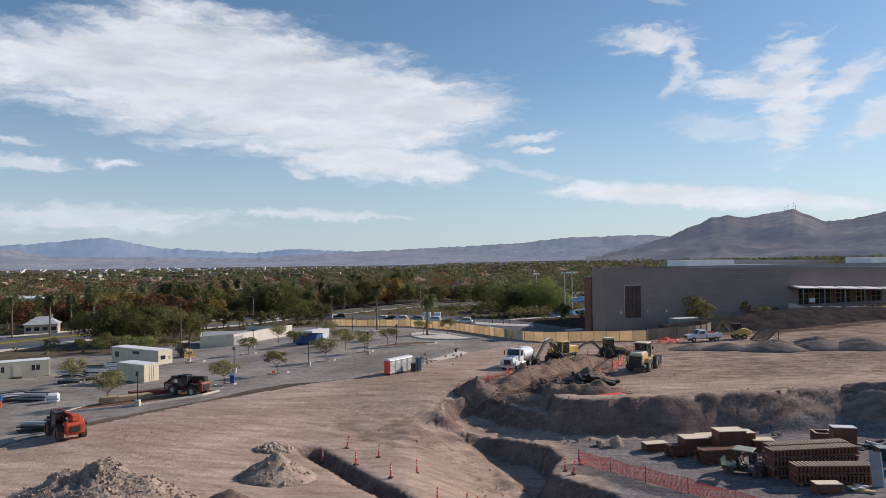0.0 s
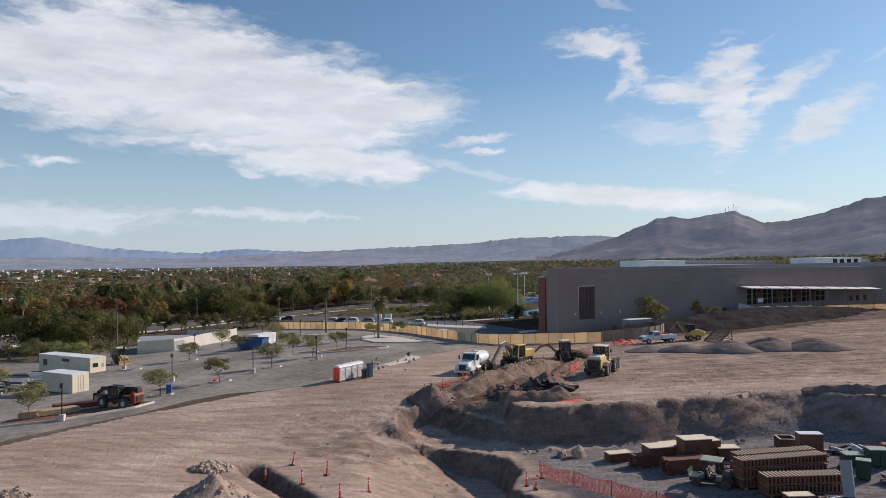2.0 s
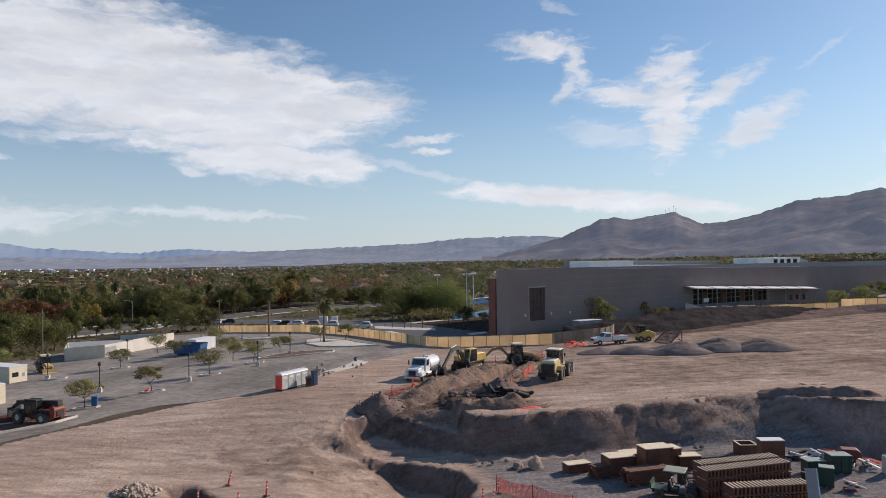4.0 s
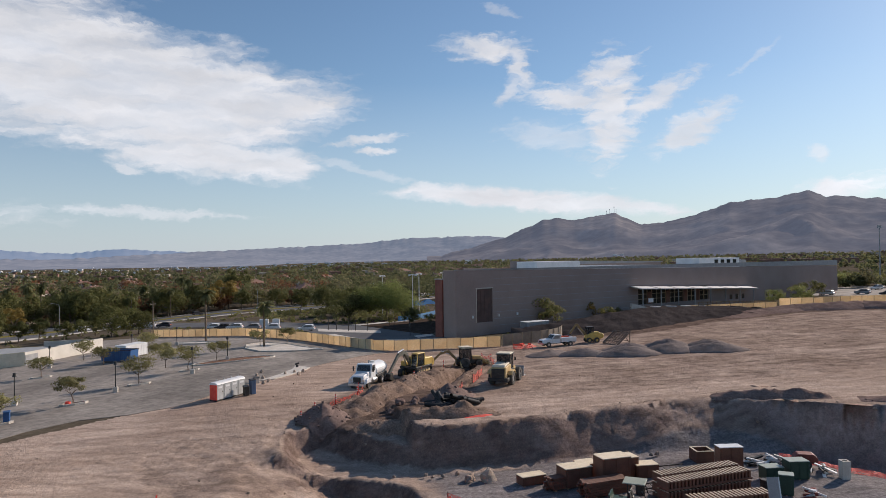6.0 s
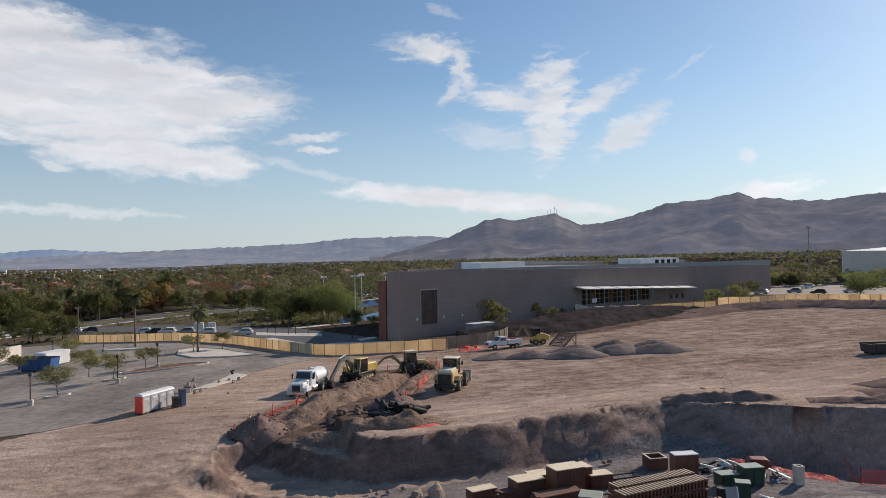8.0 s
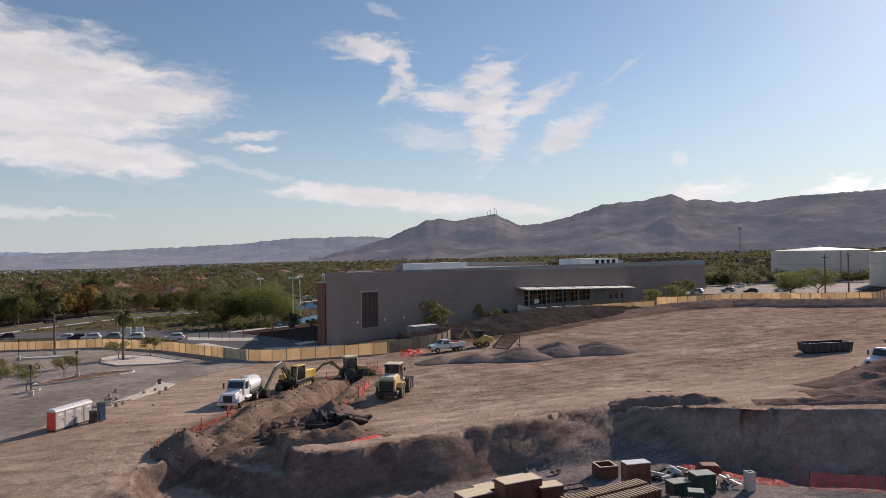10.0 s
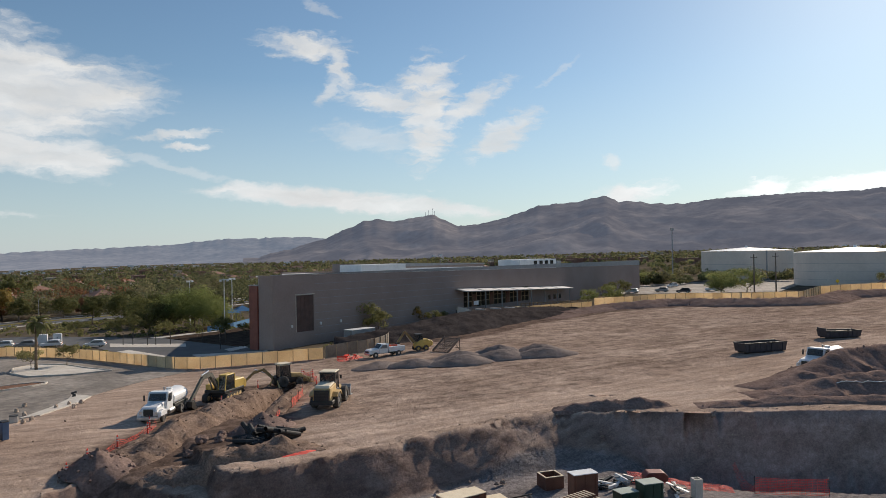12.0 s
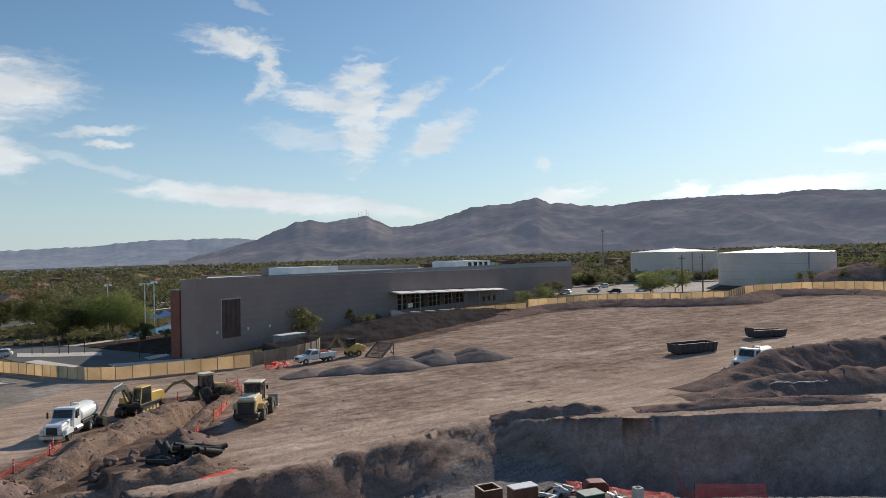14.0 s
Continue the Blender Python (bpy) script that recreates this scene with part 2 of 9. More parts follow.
    pebbles = ramp(grain, (0.68, 0.68, 0.68), (1.26, 1.26, 1.26), 0.32, 0.70)
    specks = ramp(tex(7.0, 4, r=0.7), (0.78, 0.78, 0.78), (1.18, 1.18, 1.18), 0.36, 0.66)
    col = mixed("MULTIPLY", 0.85, mixed("MULTIPLY", 0.6, mixed("MULTIPLY", 0.9, base, streak), tread), pebbles)
    col = mixed("MULTIPLY", 0.8, mixed("MULTIPLY", 0.36, col, fine_streak), specks)
    # curving wheel ruts, in narrow bands
    ruts, rmap = N("ShaderNodeTexWave"), N("ShaderNodeMapping")
    rmap.inputs["Rotation"].default_value = (0, 0, radians(-64))
    K(co.outputs["Object"], rmap.inputs[0])
    K(rmap.outputs[0], ruts.inputs["Vector"])
    ruts.inputs["Scale"].default_value, ruts.inputs["Distortion"].default_value = 0.13, 6.0
    ruts.inputs["Detail"].default_value, ruts.inputs["Detail Scale"].default_value, ruts.inputs["Detail Roughness"].default_value = 3.0, 0.35, 0.6
    lines = ramp(ruts.outputs["Fac"], (0.80, 0.79, 0.78), (1.04, 1.04, 1.04), 0.02, 0.22)
    col = mixed("MULTIPLY", 0.5, col, lines)
    K(col, b.inputs["Base Color"])
    b.inputs["Roughness"].default_value = 0.95
    b.inputs["Specular IOR Level"].default_value = 0.0
    bp = N("ShaderNodeBump")
    bp.inputs["Strength"].default_value, bp.inputs["Distance"].default_value = 1.0, 0.13
    steep = N("ShaderNodeMapRange")
    steep.inputs["To Min"].default_value, steep.inputs["To Max"].default_value = 0.13, 0.5
    K(slope.outputs[0], steep.inputs[0])
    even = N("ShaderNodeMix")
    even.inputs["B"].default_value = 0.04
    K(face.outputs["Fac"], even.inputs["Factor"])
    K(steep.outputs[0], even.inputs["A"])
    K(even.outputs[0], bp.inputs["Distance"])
    K(tex(1.1, 10, r=0.78), bp.inputs["Height"])
    K(bp.outputs[0], b.inputs["Normal"])
    return m


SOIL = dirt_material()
SPOIL = surface("dug_soil", (0.17, 0.12, 0.104), (0.25, 0.18, 0.154), 0.5, 0.97, bump=1.5, fine=0.3, fine_scale=5, bump_scale=2.2, gloss=0.0)
GREY_SPOIL = surface("grey_rocky_soil", (0.27, 0.205, 0.165), (0.43, 0.335, 0.27), 0.5, 0.97, bump=2.5, fine=0.45, fine_scale=6, bump_scale=2.5, gloss=0.0)
GRAVEL = surface("grey_gravel", (0.185, 0.15, 0.134), (0.27, 0.222, 0.198), 0.5, 0.97, bump=1.0, fine=0.25, fine_scale=9, bump_scale=7, gloss=0.0)
BERM_SOIL = surface("loose_brown_soil", (0.175, 0.122, 0.094), (0.285, 0.205, 0.16), 0.5, 0.97, bump=2.5, fine=0.4, fine_scale=5, bump_scale=2.0, gloss=0.0)
ROCK = surface("broken_rock", (0.36, 0.28, 0.22), (0.52, 0.42, 0.34), 0.8, 0.95, bump=0.8, fine=0.2, vary=0.2, gloss=0.0)
ASPHALT = surface("old_asphalt", (0.185, 0.16, 0.137), (0.32, 0.28, 0.242), 0.10, 0.9, bump=0.4, fine=0.34, fine_scale=0.9, bump_scale=18, gloss=0.3)
ROAD = surface("street_asphalt", (0.085, 0.085, 0.088), (0.12, 0.12, 0.12), 0.1, 0.88, bump=0.3, fine=0.1, fine_scale=3, gloss=0.3)
CONCRETE = surface("concrete", (0.50, 0.45, 0.39), (0.64, 0.59, 0.52), 0.7, 0.9, bump=0.3, fine=0.1, gloss=0.3)
MULCH = surface("red_mulch", (0.17, 0.10, 0.075), (0.28, 0.17, 0.12), 1.2, 0.97, bump=0.9, fine=0.25, gloss=0.0)
YARD = surface("desert_landscape", (0.085, 0.07, 0.052), (0.16, 0.13, 0.095), 0.05, 0.95, bump=0.5, fine=0.25, fine_scale=1.2, gloss=0.0)
DARK_MULCH = surface("dark_bark_mulch", (0.055, 0.04, 0.032), (0.105, 0.078, 0.06), 0.5, 0.97, bump=0.8, fine=0.3, gloss=0.0)
TURF = surface("dry_turf", (0.17, 0.15, 0.05), (0.26, 0.22, 0.08), 0.2, 0.95, bump=0.6, fine=0.25, gloss=0.0)

# ---- making meshes ----
from mathutils.bvhtree import BVHTree



def part(name, bm, material, parent=None, label="", smooth_shade=False):
    """Links a bmesh as one mesh object, under a thing or a part."""
    me = bpy.data.meshes.new(name)
    bm.to_mesh(me)
    bm.free()
    for m in material if isinstance(material, (list, tuple)) else [material]:
        me.materials.append(m)
    if smooth_shade:
        for p in me.polygons:
            p.use_smooth = True
    ob = new(name, me)
    ob.parent = parent
    if label:
        tagged(ob, label)
    return ob


def thing(name, label, category, group="", m=None, kind=""):
    ob = new(name)
    ob.empty_display_size = 0.2
    if m is not None:
        ob.matrix_world = m
    return tagged(ob, label, category, group, kind)


def block(bm, x0, y0, z0, x1, y1, z1, bevel=0.0, m=None, taper=0.0):
    """A box between two corners; taper draws in its top."""
    t = taper
    co = [(x0, y0, z0), (x1, y0, z0), (x1, y1, z0), (x0, y1, z0), (x0 + t, y0 + t, z1), (x1 - t, y0 + t, z1), (x1 - t, y1 - t, z1), (x0 + t, y1 - t, z1)]
    vs = [bm.verts.new(m @ Vector(c) if m else c) for c in co]
    fs = [bm.faces.new([vs[i] for i in f]) for f in ((3, 2, 1, 0), (4, 5, 6, 7), (0, 1, 5, 4), (1, 2, 6, 5), (2, 3, 7, 6), (3, 0, 4, 7))]
    if bevel:
        es = list({e for f in fs for e in f.edges})
        bmesh.ops.bevel(bm, geom=es, offset=bevel, segments=1, affect="EDGES")
    return bm


def rod(bm, a, b, r0, r1=None, n=8, caps=True):
    """A round bar from a to b."""
    r1 = r0 if r1 is None else r1
    a, b = Vector(a), Vector(b)
    q = (b - a).to_track_quat("Z", "Y")
    rings = []
    for p, r in ((a, r0), (b, r1)):
        rings.append([bm.verts.new(p + q @ Vector((r * math.cos(2 * math.pi * i / n), r * math.sin(2 * math.pi * i / n), 0))) for i in range(n)])
    for i in range(n):
        bm.faces.new((rings[0][i], rings[0][(i + 1) % n], rings[1][(i + 1) % n], rings[1][i]))
    if caps:
        bm.faces.new(rings[0][::-1])
        bm.faces.new(rings[1])
    return bm


def beam(bm, a, b, w, h):
    """A rectangular bar from a to b."""
    a, b = Vector(a), Vector(b)
    q = (b - a).to_track_quat("Y", "Z")
    d = (b - a).length
    block(bm, -w / 2, 0, -h / 2, w / 2, d, h / 2, m=Matrix.Translation(a) @ q.to_matrix().to_4x4())
    return bm


def outline(bm, pts, x0, x1, bevel=0.0):
    """A side outline (y, z) made solid between x0 and x1."""
    n = len(pts)
    va = [bm.verts.new((x0, y, z)) for y, z in pts]
    vb = [bm.verts.new((x1, y, z)) for y, z in pts]
    fs = [bm.faces.new(va[::-1]), bm.faces.new(vb)]
    for i in range(n):
        fs.append(bm.faces.new((va[i], va[(i + 1) % n], vb[(i + 1) % n], vb[i])))
    if bevel:
        bmesh.ops.bevel(bm, geom=list({e for f in fs for e in f.edges}), offset=bevel, segments=1, affect="EDGES")
    bmesh.ops.recalc_face_normals(bm, faces=bm.faces)
    return bm


def B():
    return bmesh.new()


# ---- lie of the land ----
def smooth(a, b, v):
    u = min(1.0, max(0.0, (v - a) / (b - a)))
    return u * u * (3 - 2 * u)


def edge_distance(poly, x, y):
    """Distance to the outline of a polygon, negative inside."""
    inside, best = False, 1e9
    n = len(poly)
    for i in range(n):
        ax, ay = poly[i]
        bx, by = poly[(i + 1) % n]
        dx, dy = bx - ax, by - ay
        u = max(0.0, min(1.0, ((x - ax) * dx + (y - ay) * dy) / (dx * dx + dy * dy)))
        best = min(best, math.hypot(x - ax - u * dx, y - ay - u * dy))
        if (ay > y) != (by > y) and x < ax + (y - ay) / (by - ay) * dx:
            inside = not inside
    return -best if inside else best


def along(line, x, y):
    """Distance to a line of points, and how far along it (0 to 1)."""
    best, where = 1e9, 0.0
    n = len(line) - 1
    for i in range(n):
        ax, ay = line[i]
        bx, by = line[i + 1]
        dx, dy = bx - ax, by - ay
        u = max(0.0, min(1.0, ((x - ax) * dx + (y - ay) * dy) / (dx * dx + dy * dy)))
        d = math.hypot(x - ax - u * dx, y - ay - u * dy)
        if d < best:
            best, where = d, (i + u) / n
    return best, where


PIT = [(110, -40), (78.5, 41), (71.4, 48.5), (62.2, 57.0), (54.8, 63.4), (50.6, 67.2), (46.6, 71.2), (42, 71.9), (33, 71.5), (26, 71.6), (21, 71.2), (17.5, 71.8), (14.5, 73.8), (11.5, 77.0), (8.6, 80.5), (5, 79), (4, 70), (9, 60), (10, 45), (6, 20), (5, -40)]


def plain(x, y):
    """The broad slope of the ground: down towards the valley, up to the foothills."""
    z = -0.027 * min(y, 350) + 0.05 * max(-60, min(x, 0)) + 0.03 * min(225, max(x - 25, 0))
    if y > 350:
        z -= 0.004 * (min(y, 3000) - 350)
    if x > 250:
        z += 0.012 * (min(x, 2500) - 250)
    return z


DIG = [(-6, 79), (-1, 76.5), (4, 73.2), (9, 70.5), (13.4, 67.2), (14.2, 62.5), (12.2, 57.6), (15.5, 52), (19, 45), (22, 30), (-14, 30), (-16, 60)]
TRENCHES = [([(22.6, 92), (28, 101), (34.5, 110)], 0.9, 1.4), ([(-9.2, 64.6), (-6, 59.5), (-2.6, 54), (1.5, 48)], 0.6, 1.4)]


def low(x, y):
    """How far the dug ground lies below the broad slope."""
    ramp = 2.9 * (1 - smooth(60, 92, y)) * smooth(-30, 2, x) if x < 30 else 0.0
    pit = dig = 0.0
    if -20 < x < 120:
        d = edge_distance(PIT, x, y)
        lean = (0.9 * smooth(20, 29, x) + 1.2 * smooth(33, 42, x)) * (1 - smooth(50, 53, x)) + 0.3 * smooth(50, 56, x)
        w = 0.85 + lean + 4.5 * (1 - smooth(7, 12, x)) * (1 - smooth(68, 77, y))
        d += lean - 0.5 * smooth(26, 34, x) * (1 - smooth(50, 58, x))
        pit = (3.5 + smooth(46, 53, x) * (0.8 + 2.6 * smooth(0.8, 3.4, 0.7 * (x - 52.4) + 0.7 * (y - 54.7)))) * (1 - min(1.0, max(0.0, (d + w) / (2 * w)))) * (1 - smooth(74, 93, y))
    if -18 < x < 24 and y < 80:
        d = edge_distance(DIG, x, y)
        dig = 2.2 * (1 - smooth(-0.8, 0.3, d)) * smooth(-1, 9, x) * (1 - smooth(66, 79, y))
    return max(ramp if x < 16 else 0.0, pit) + dig


def land(x, y):
    z = plain(x, y)
    if y < 100 and -40 < x < 120:
        z -= low(x, y)
    if y < 120 and -12 < x < 40:
        for line, half, depth in TRENCHES:
            d, u = along(line, x, y)
            if d < half + 1.2:
                z -= depth * (1 - smooth(half - 0.4, half + 0.6, d)) * smooth(0, 0.1, u) * (1 - smooth(0.9, 1.0, u))
    return z


# ---- ground ----
LOT = [(-36.7, 64.4), (-32.9, 73.8), (-29.1, 77.7), (-24.7, 81.6), (-20.1, 88.6), (-16, 91.6), (-11, 91.6), (-6, 94), (-1.7, 101.5), (3.5, 108), (7.4, 115), (12.9, 123), (18.9, 130), (26, 135.2), (20.6, 145.5), (15.8, 157), (10, 170), (-1, 186), (-12, 196), (-24, 208), (-46, 214), (-52, 186), (-64, 160), (-84, 140), (-100, 110), (-90, 70)]
SITE = [(-44, 20), (-36, 66), (-24, 82), (-10, 93), (3, 108), (14, 126), (27, 138), (46, 131), (58, 136), (66, 146), (100, 160), (136, 164), (150, 156), (160, 132), (186, 131), (197, 121), (190, 60), (150, -40), (0, -40)]


SPOILED = [(-8.5, 73.5), (-2.5, 76.5), (2.5, 74), (5.5, 68), (1.5, 62), (-4, 64), (-7.5, 67)]


def build_ground():
    def axis(lo, f0, f1, hi, step):
        fine = [f0 + i * step for i in range(int((f1 - f0) / step) + 1)]
        before, after, d = [], [], step
        v = f0
        while v > lo:
            d = min(d * 1.16, 420)
            v -= d
            before.append(max(v, lo))
        d, v = step, fine[-1]
        while v < hi:
            d = min(d * 1.16, 420)
            v += d
            after.append(min(v, hi))
        return before[::-1] + fine + after

    xs, ys = axis(-4600, -40, 130, 4600, 0.53), axis(-600, 36, 156, 4700, 0.48)
    verts, dug, gravel, smooth_veil_lift, drawn = [], [], [], [], []
    trench = [(9, 80), (14, 77), (22, 76.5), (23.5, 82), (27, 91), (36, 111), (27, 113), (17, 98), (7, 85)]
    bank_line = [(60, 140), (70, 139), (80, 140.5), (96, 148.5), (110, 151), (128, 155), (142, 151), (152, 142), (155, 130), (164, 118), (182, 124), (192, 116)]

    def dug_and_shade_at(x, y):
        if not (-12 < x < 230 and 40 < y < 170):
            return 0.0
        v = 0.85 * (1 - smooth(-2.5, 3.5, edge_distance(trench, x, y))) if x < 46 else 0.0
        if y < 100 and x < 112:
            v = max(v, 0.2 * smooth(26, 34, x) * smooth(3.0, 7.0, -edge_distance(PIT, x, y)))
        if x < 8:
            v = max(v, 0.30 * (1 - smooth(-2.5, 2.0, edge_distance(SPOILED, x, y))))
        # graded pad: not dug, only darkened as x grows
        v = max(v, 0.35 * smooth(6, 46, x) * smooth(72, 84, y))
        # strip at the hall bank and fence: dark soil with hall shade coloured in
        if y > 105 and x > 50:
            q = Vector((x, y))
            near = 99.0
            for a, b in zip(bank_line, bank_line[1:]):
                a, b = Vector(a), Vector(b)
                u = max(0.0, min(1.0, (q - a).dot(b - a) / (b - a).length_squared))
                near = min(near, (q - a.lerp(b, u)).length)
            v = max(v, 0.95 * (1 - smooth(3.0, 10.0, near)))

        return v

    def on_rim(x, y):
        """Draws the grid points beside the pit's rim and the deep wall's foot onto those lines."""
        d = edge_distance(PIT, x, y)
        for line in (0.85 + 0.5 * smooth(26, 34, x) * (1 - smooth(50, 58, x)), -1.45 if x > 57 else 9.0):
            if abs(d - line) < 0.26:
                gx, gy = edge_distance(PIT, x + 0.02, y) - d, edge_distance(PIT, x, y + 0.02) - d
                g = math.hypot(gx, gy)
                if g > 0:
                    return x + gx / g * (line - d), y + gy / g * (line - d)
        return x, y

    for gy in ys:
        for gx in xs:
            x, y = on_rim(gx, gy) if 20 < gx < 112 and 36 < gy < 76 else (gx, gy)
            drawn.append(x != gx or y != gy)
            z = land(x, y)
            if -60 < x < 210 and -40 < y < 175:
                s = edge_distance(SITE, x, y)
                if s < 0:
                    k = smooth(0, -6, s)
                    v = Vector((x, y, 0))
                    z += k * (0.10 * noise.fractal(v * 0.22, 1, 2, 4) + 0.05 * noise.fractal(v * 0.9, 1, 2, 3))
                    if y < 100 and x < 112:
                        d = abs(edge_distance(PIT, x, y))
                        if -10 < x < 22 and y < 80:
                            g = abs(edge_distance(DIG, x, y))
                            if g < 5 and x > -8:
                                z += (1 - smooth(0.8, 4.5, g)) * 0.13 * noise.fractal(v * 0.9, 0.7, 2, 5)
                        if d < 6:
                            z += (1 - smooth(1.0, 4.5, d)) * (1 - 0.94 * smooth(51, 55, x)) * (0.20 * noise.fractal(v * 0.45, 0.7, 2, 5) + 0.17 * noise.fractal(v * 1.3, 0.5, 2, 4) + 0.08 * noise.fractal(Vector((x * 1.3, y * 0.35, 3)), 0.7, 2, 4))
                    if -14 < x < 10 and 56 < y < 82:
                        z += 0.16 * (1 - smooth(-2.0, 1.5, edge_distance(SPOILED, x, y))) * noise.fractal(v * 0.8, 0.5, 2, 4)
            verts.append((x, y, z))
            dug.append(dug_and_shade_at(x, y))
            # deep wall only: smooth, with the veiling light's paleness in its colour
            smooth_veil_lift.append(smooth(48, 52, x) * smooth(-1.2, -0.8, -edge_distance(PIT, x, y)) * (1 - smooth(1.2, 2.4, -edge_distance(PIT, x, y))) if y < 74 and 47 < x < 112 else 0.0)
            gravel.append(smooth(1.2, 3.5, -edge_distance(PIT, x, y)) * smooth(12, 20, x) if y < 74 and 11 < x < 112 else 0.0)
    nx, ny = len(xs), len(ys)
    faces = []
    for j in range(ny - 1):
        for i in range(nx - 1):
            a, b = j * nx + i, j * nx + i + 1
            c, d = b + nx, a + nx
            # cells that the rim crosses are split along it
            if drawn[a] and drawn[c]:
                faces += [(a, b, c), (a, c, d)]
            elif drawn[b] and drawn[d]:
                faces += [(a, b, d), (b, c, d)]
            else:
                faces.append((a, b, c, d))
    me = bpy.data.meshes.new("ground")
    me.from_pydata(verts, [], faces)
    me.attributes.new("dug", "FLOAT", "POINT").data.foreach_set("value", dug)
    me.attributes.new("gravel", "FLOAT", "POINT").data.foreach_set("value", gravel)
    me.attributes.new("smooth_veil_lift", "FLOAT", "POINT").data.foreach_set("value", smooth_veil_lift)
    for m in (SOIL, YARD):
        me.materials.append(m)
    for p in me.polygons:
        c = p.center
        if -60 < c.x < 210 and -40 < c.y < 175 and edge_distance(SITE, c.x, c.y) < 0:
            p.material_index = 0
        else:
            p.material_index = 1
        p.use_smooth = True
    return tagged(new("ground", me), "graded tan desert soil with a dug pit", "ground", kind="structure")


build_ground()


def drape(name, poly, material, up, step=3.0, label="", category="", parent=None):
    """A thin paved sheet that follows the land inside an outline."""
    from mathutils import geometry
    ring = []
    for i, a in enumerate(poly):
        b = poly[(i + 1) % len(poly)]
        n = max(1, int(math.hypot(b[0] - a[0], b[1] - a[1]) / step))
        ring += [Vector((a[0] + (b[0] - a[0]) * k / n, a[1] + (b[1] - a[1]) * k / n)) for k in range(n)]
    edges = [(i, (i + 1) % len(ring)) for i in range(len(ring))]
    pts = list(ring)
    x0, x1 = min(p[0] for p in poly), max(p[0] for p in poly)
    y0, y1 = min(p[1] for p in poly), max(p[1] for p in poly)
    y = y0
    while y < y1:
        x = x0
        while x < x1:
            if edge_distance(poly, x, y) < -step * 0.4:
                pts.append(Vector((x, y)))
            x += step
        y += step
    vs, _, fs, *_ = geometry.delaunay_2d_cdt(pts, edges, [], 1, 1e-4)
    bm = B()
    bv = [bm.verts.new((v.x, v.y, land(v.x, v.y) + up)) for v in vs]
    for f in fs:
        bm.faces.new([bv[i] for i in f])
    bmesh.ops.recalc_face_normals(bm, faces=bm.faces)
    if bm.faces and sum(f.normal.z for f in bm.faces) < 0:
        bmesh.ops.reverse_faces(bm, faces=bm.faces)
    rim = [e for e in bm.edges if len(e.link_faces) == 1]
    out = bmesh.ops.extrude_edge_only(bm, edges=rim)
    for v in out["geom"]:
        if isinstance(v, bmesh.types.BMVert):
            v.co.z -= up + 0.08
    ob = part(name, bm, material, parent)
    if label:
        tagged(ob, label, category, kind="structure")
    return ob


drape("parking_lot", LOT, ASPHALT, 0.05, 4.0, "worn grey asphalt parking lot with faded stains", "parking lot")

# ---- distant mountains ----


def mountain(name, label, profile, far, depth, material, rough, seed):
    """A range whose crest rises to the given angles (bearing, height in degrees)."""
    cols = 460
    a0, a1 = profile[0][0], profile[-1][0]
    verts, rows = [], 44
    for i in range(cols + 1):
        a = a0 + (a1 - a0) * i / cols
        for (p, h0), (q, h1) in zip(profile, profile[1:]):
            if p <= a <= q:
                u = (a - p) / (q - p)
                h = h0 + (h1 - h0) * (u * u * (3 - 2 * u) * 0.5 + u * 0.5)
                break
        jag = far * 0.0016 * rough * noise.fractal(Vector((a * 1.6, seed, 0)), 0.8, 2, 5)
        top = 13.5 + far * math.tan(radians(max(h, 0.05)))
        for j in range(rows + 1):
            u = j / rows
            d = far - depth * (1 - u)
            px, py = d * math.sin(radians(a)), d * math.cos(radians(a))
            wx, wy = px + 120 * noise.noise(Vector((px * 0.003, py * 0.003, seed + 4))), py + 120 * noise.noise(Vector((px * 0.003, py * 0.003, seed + 7)))
            broad = noise.ridged_multi_fractal(Vector((wx * 0.0011, wy * 0.0009, seed)), 1.0, 2.1, 5, 1.0, 2.0) - 1.2
            small = noise.fractal(Vector((wx * 0.006, wy * 0.006, seed + 9)), 0.9, 2.1, 5)
            gully = 0.9 * broad + 0.16 * small
            base = -22 + (top + 22) * (u ** 1.35) + jag * u ** 5
            z = base + (top + 22) * (0.30 if far < 4000 else 0.14) * gully * math.sin(math.pi * u) if 0 < u < 1 else base
            verts.append((d * math.sin(radians(a)), d * math.cos(radians(a)), min(z, top + jag)))
    faces = [(i * (rows + 1) + j, (i + 1) * (rows + 1) + j, (i + 1) * (rows + 1) + j + 1, i * (rows + 1) + j + 1) for i in range(cols) for j in range(rows)]
    me = bpy.data.meshes.new(name)
    me.from_pydata(verts, [], faces)
    me.materials.append(material)
    for p in me.polygons:
        p.use_smooth = True
    tagged(new(name, me), label, "mountain", kind="structure")
    return BVHTree.FromPolygons(verts, faces)


# bluish emission in the rock stands in for the haze before the ranges
FAR_HAZE_ROCK = surface("far_haze_glow_rock", (0.13, 0.13, 0.14), (0.19, 0.18, 0.18), 0.004, 1.0, glow=((0.17, 0.28, 0.46), 0.62), gloss=0.0)
MID_HAZE_ROCK = surface("mid_haze_glow_rock", (0.12, 0.105, 0.10), (0.20, 0.175, 0.16), 0.006, 1.0, fine=0.3, fine_scale=0.03, glow=((0.21, 0.275, 0.39), 0.52), gloss=0.0)
NEAR_HAZE_ROCK = surface("near_haze_glow_rock", (0.055, 0.048, 0.045), (0.17, 0.145, 0.125), 0.004, 1.0, bump=0.6, fine=0.4, fine_scale=0.02, glow=((0.18, 0.205, 0.285), 0.44), gloss=0.0)
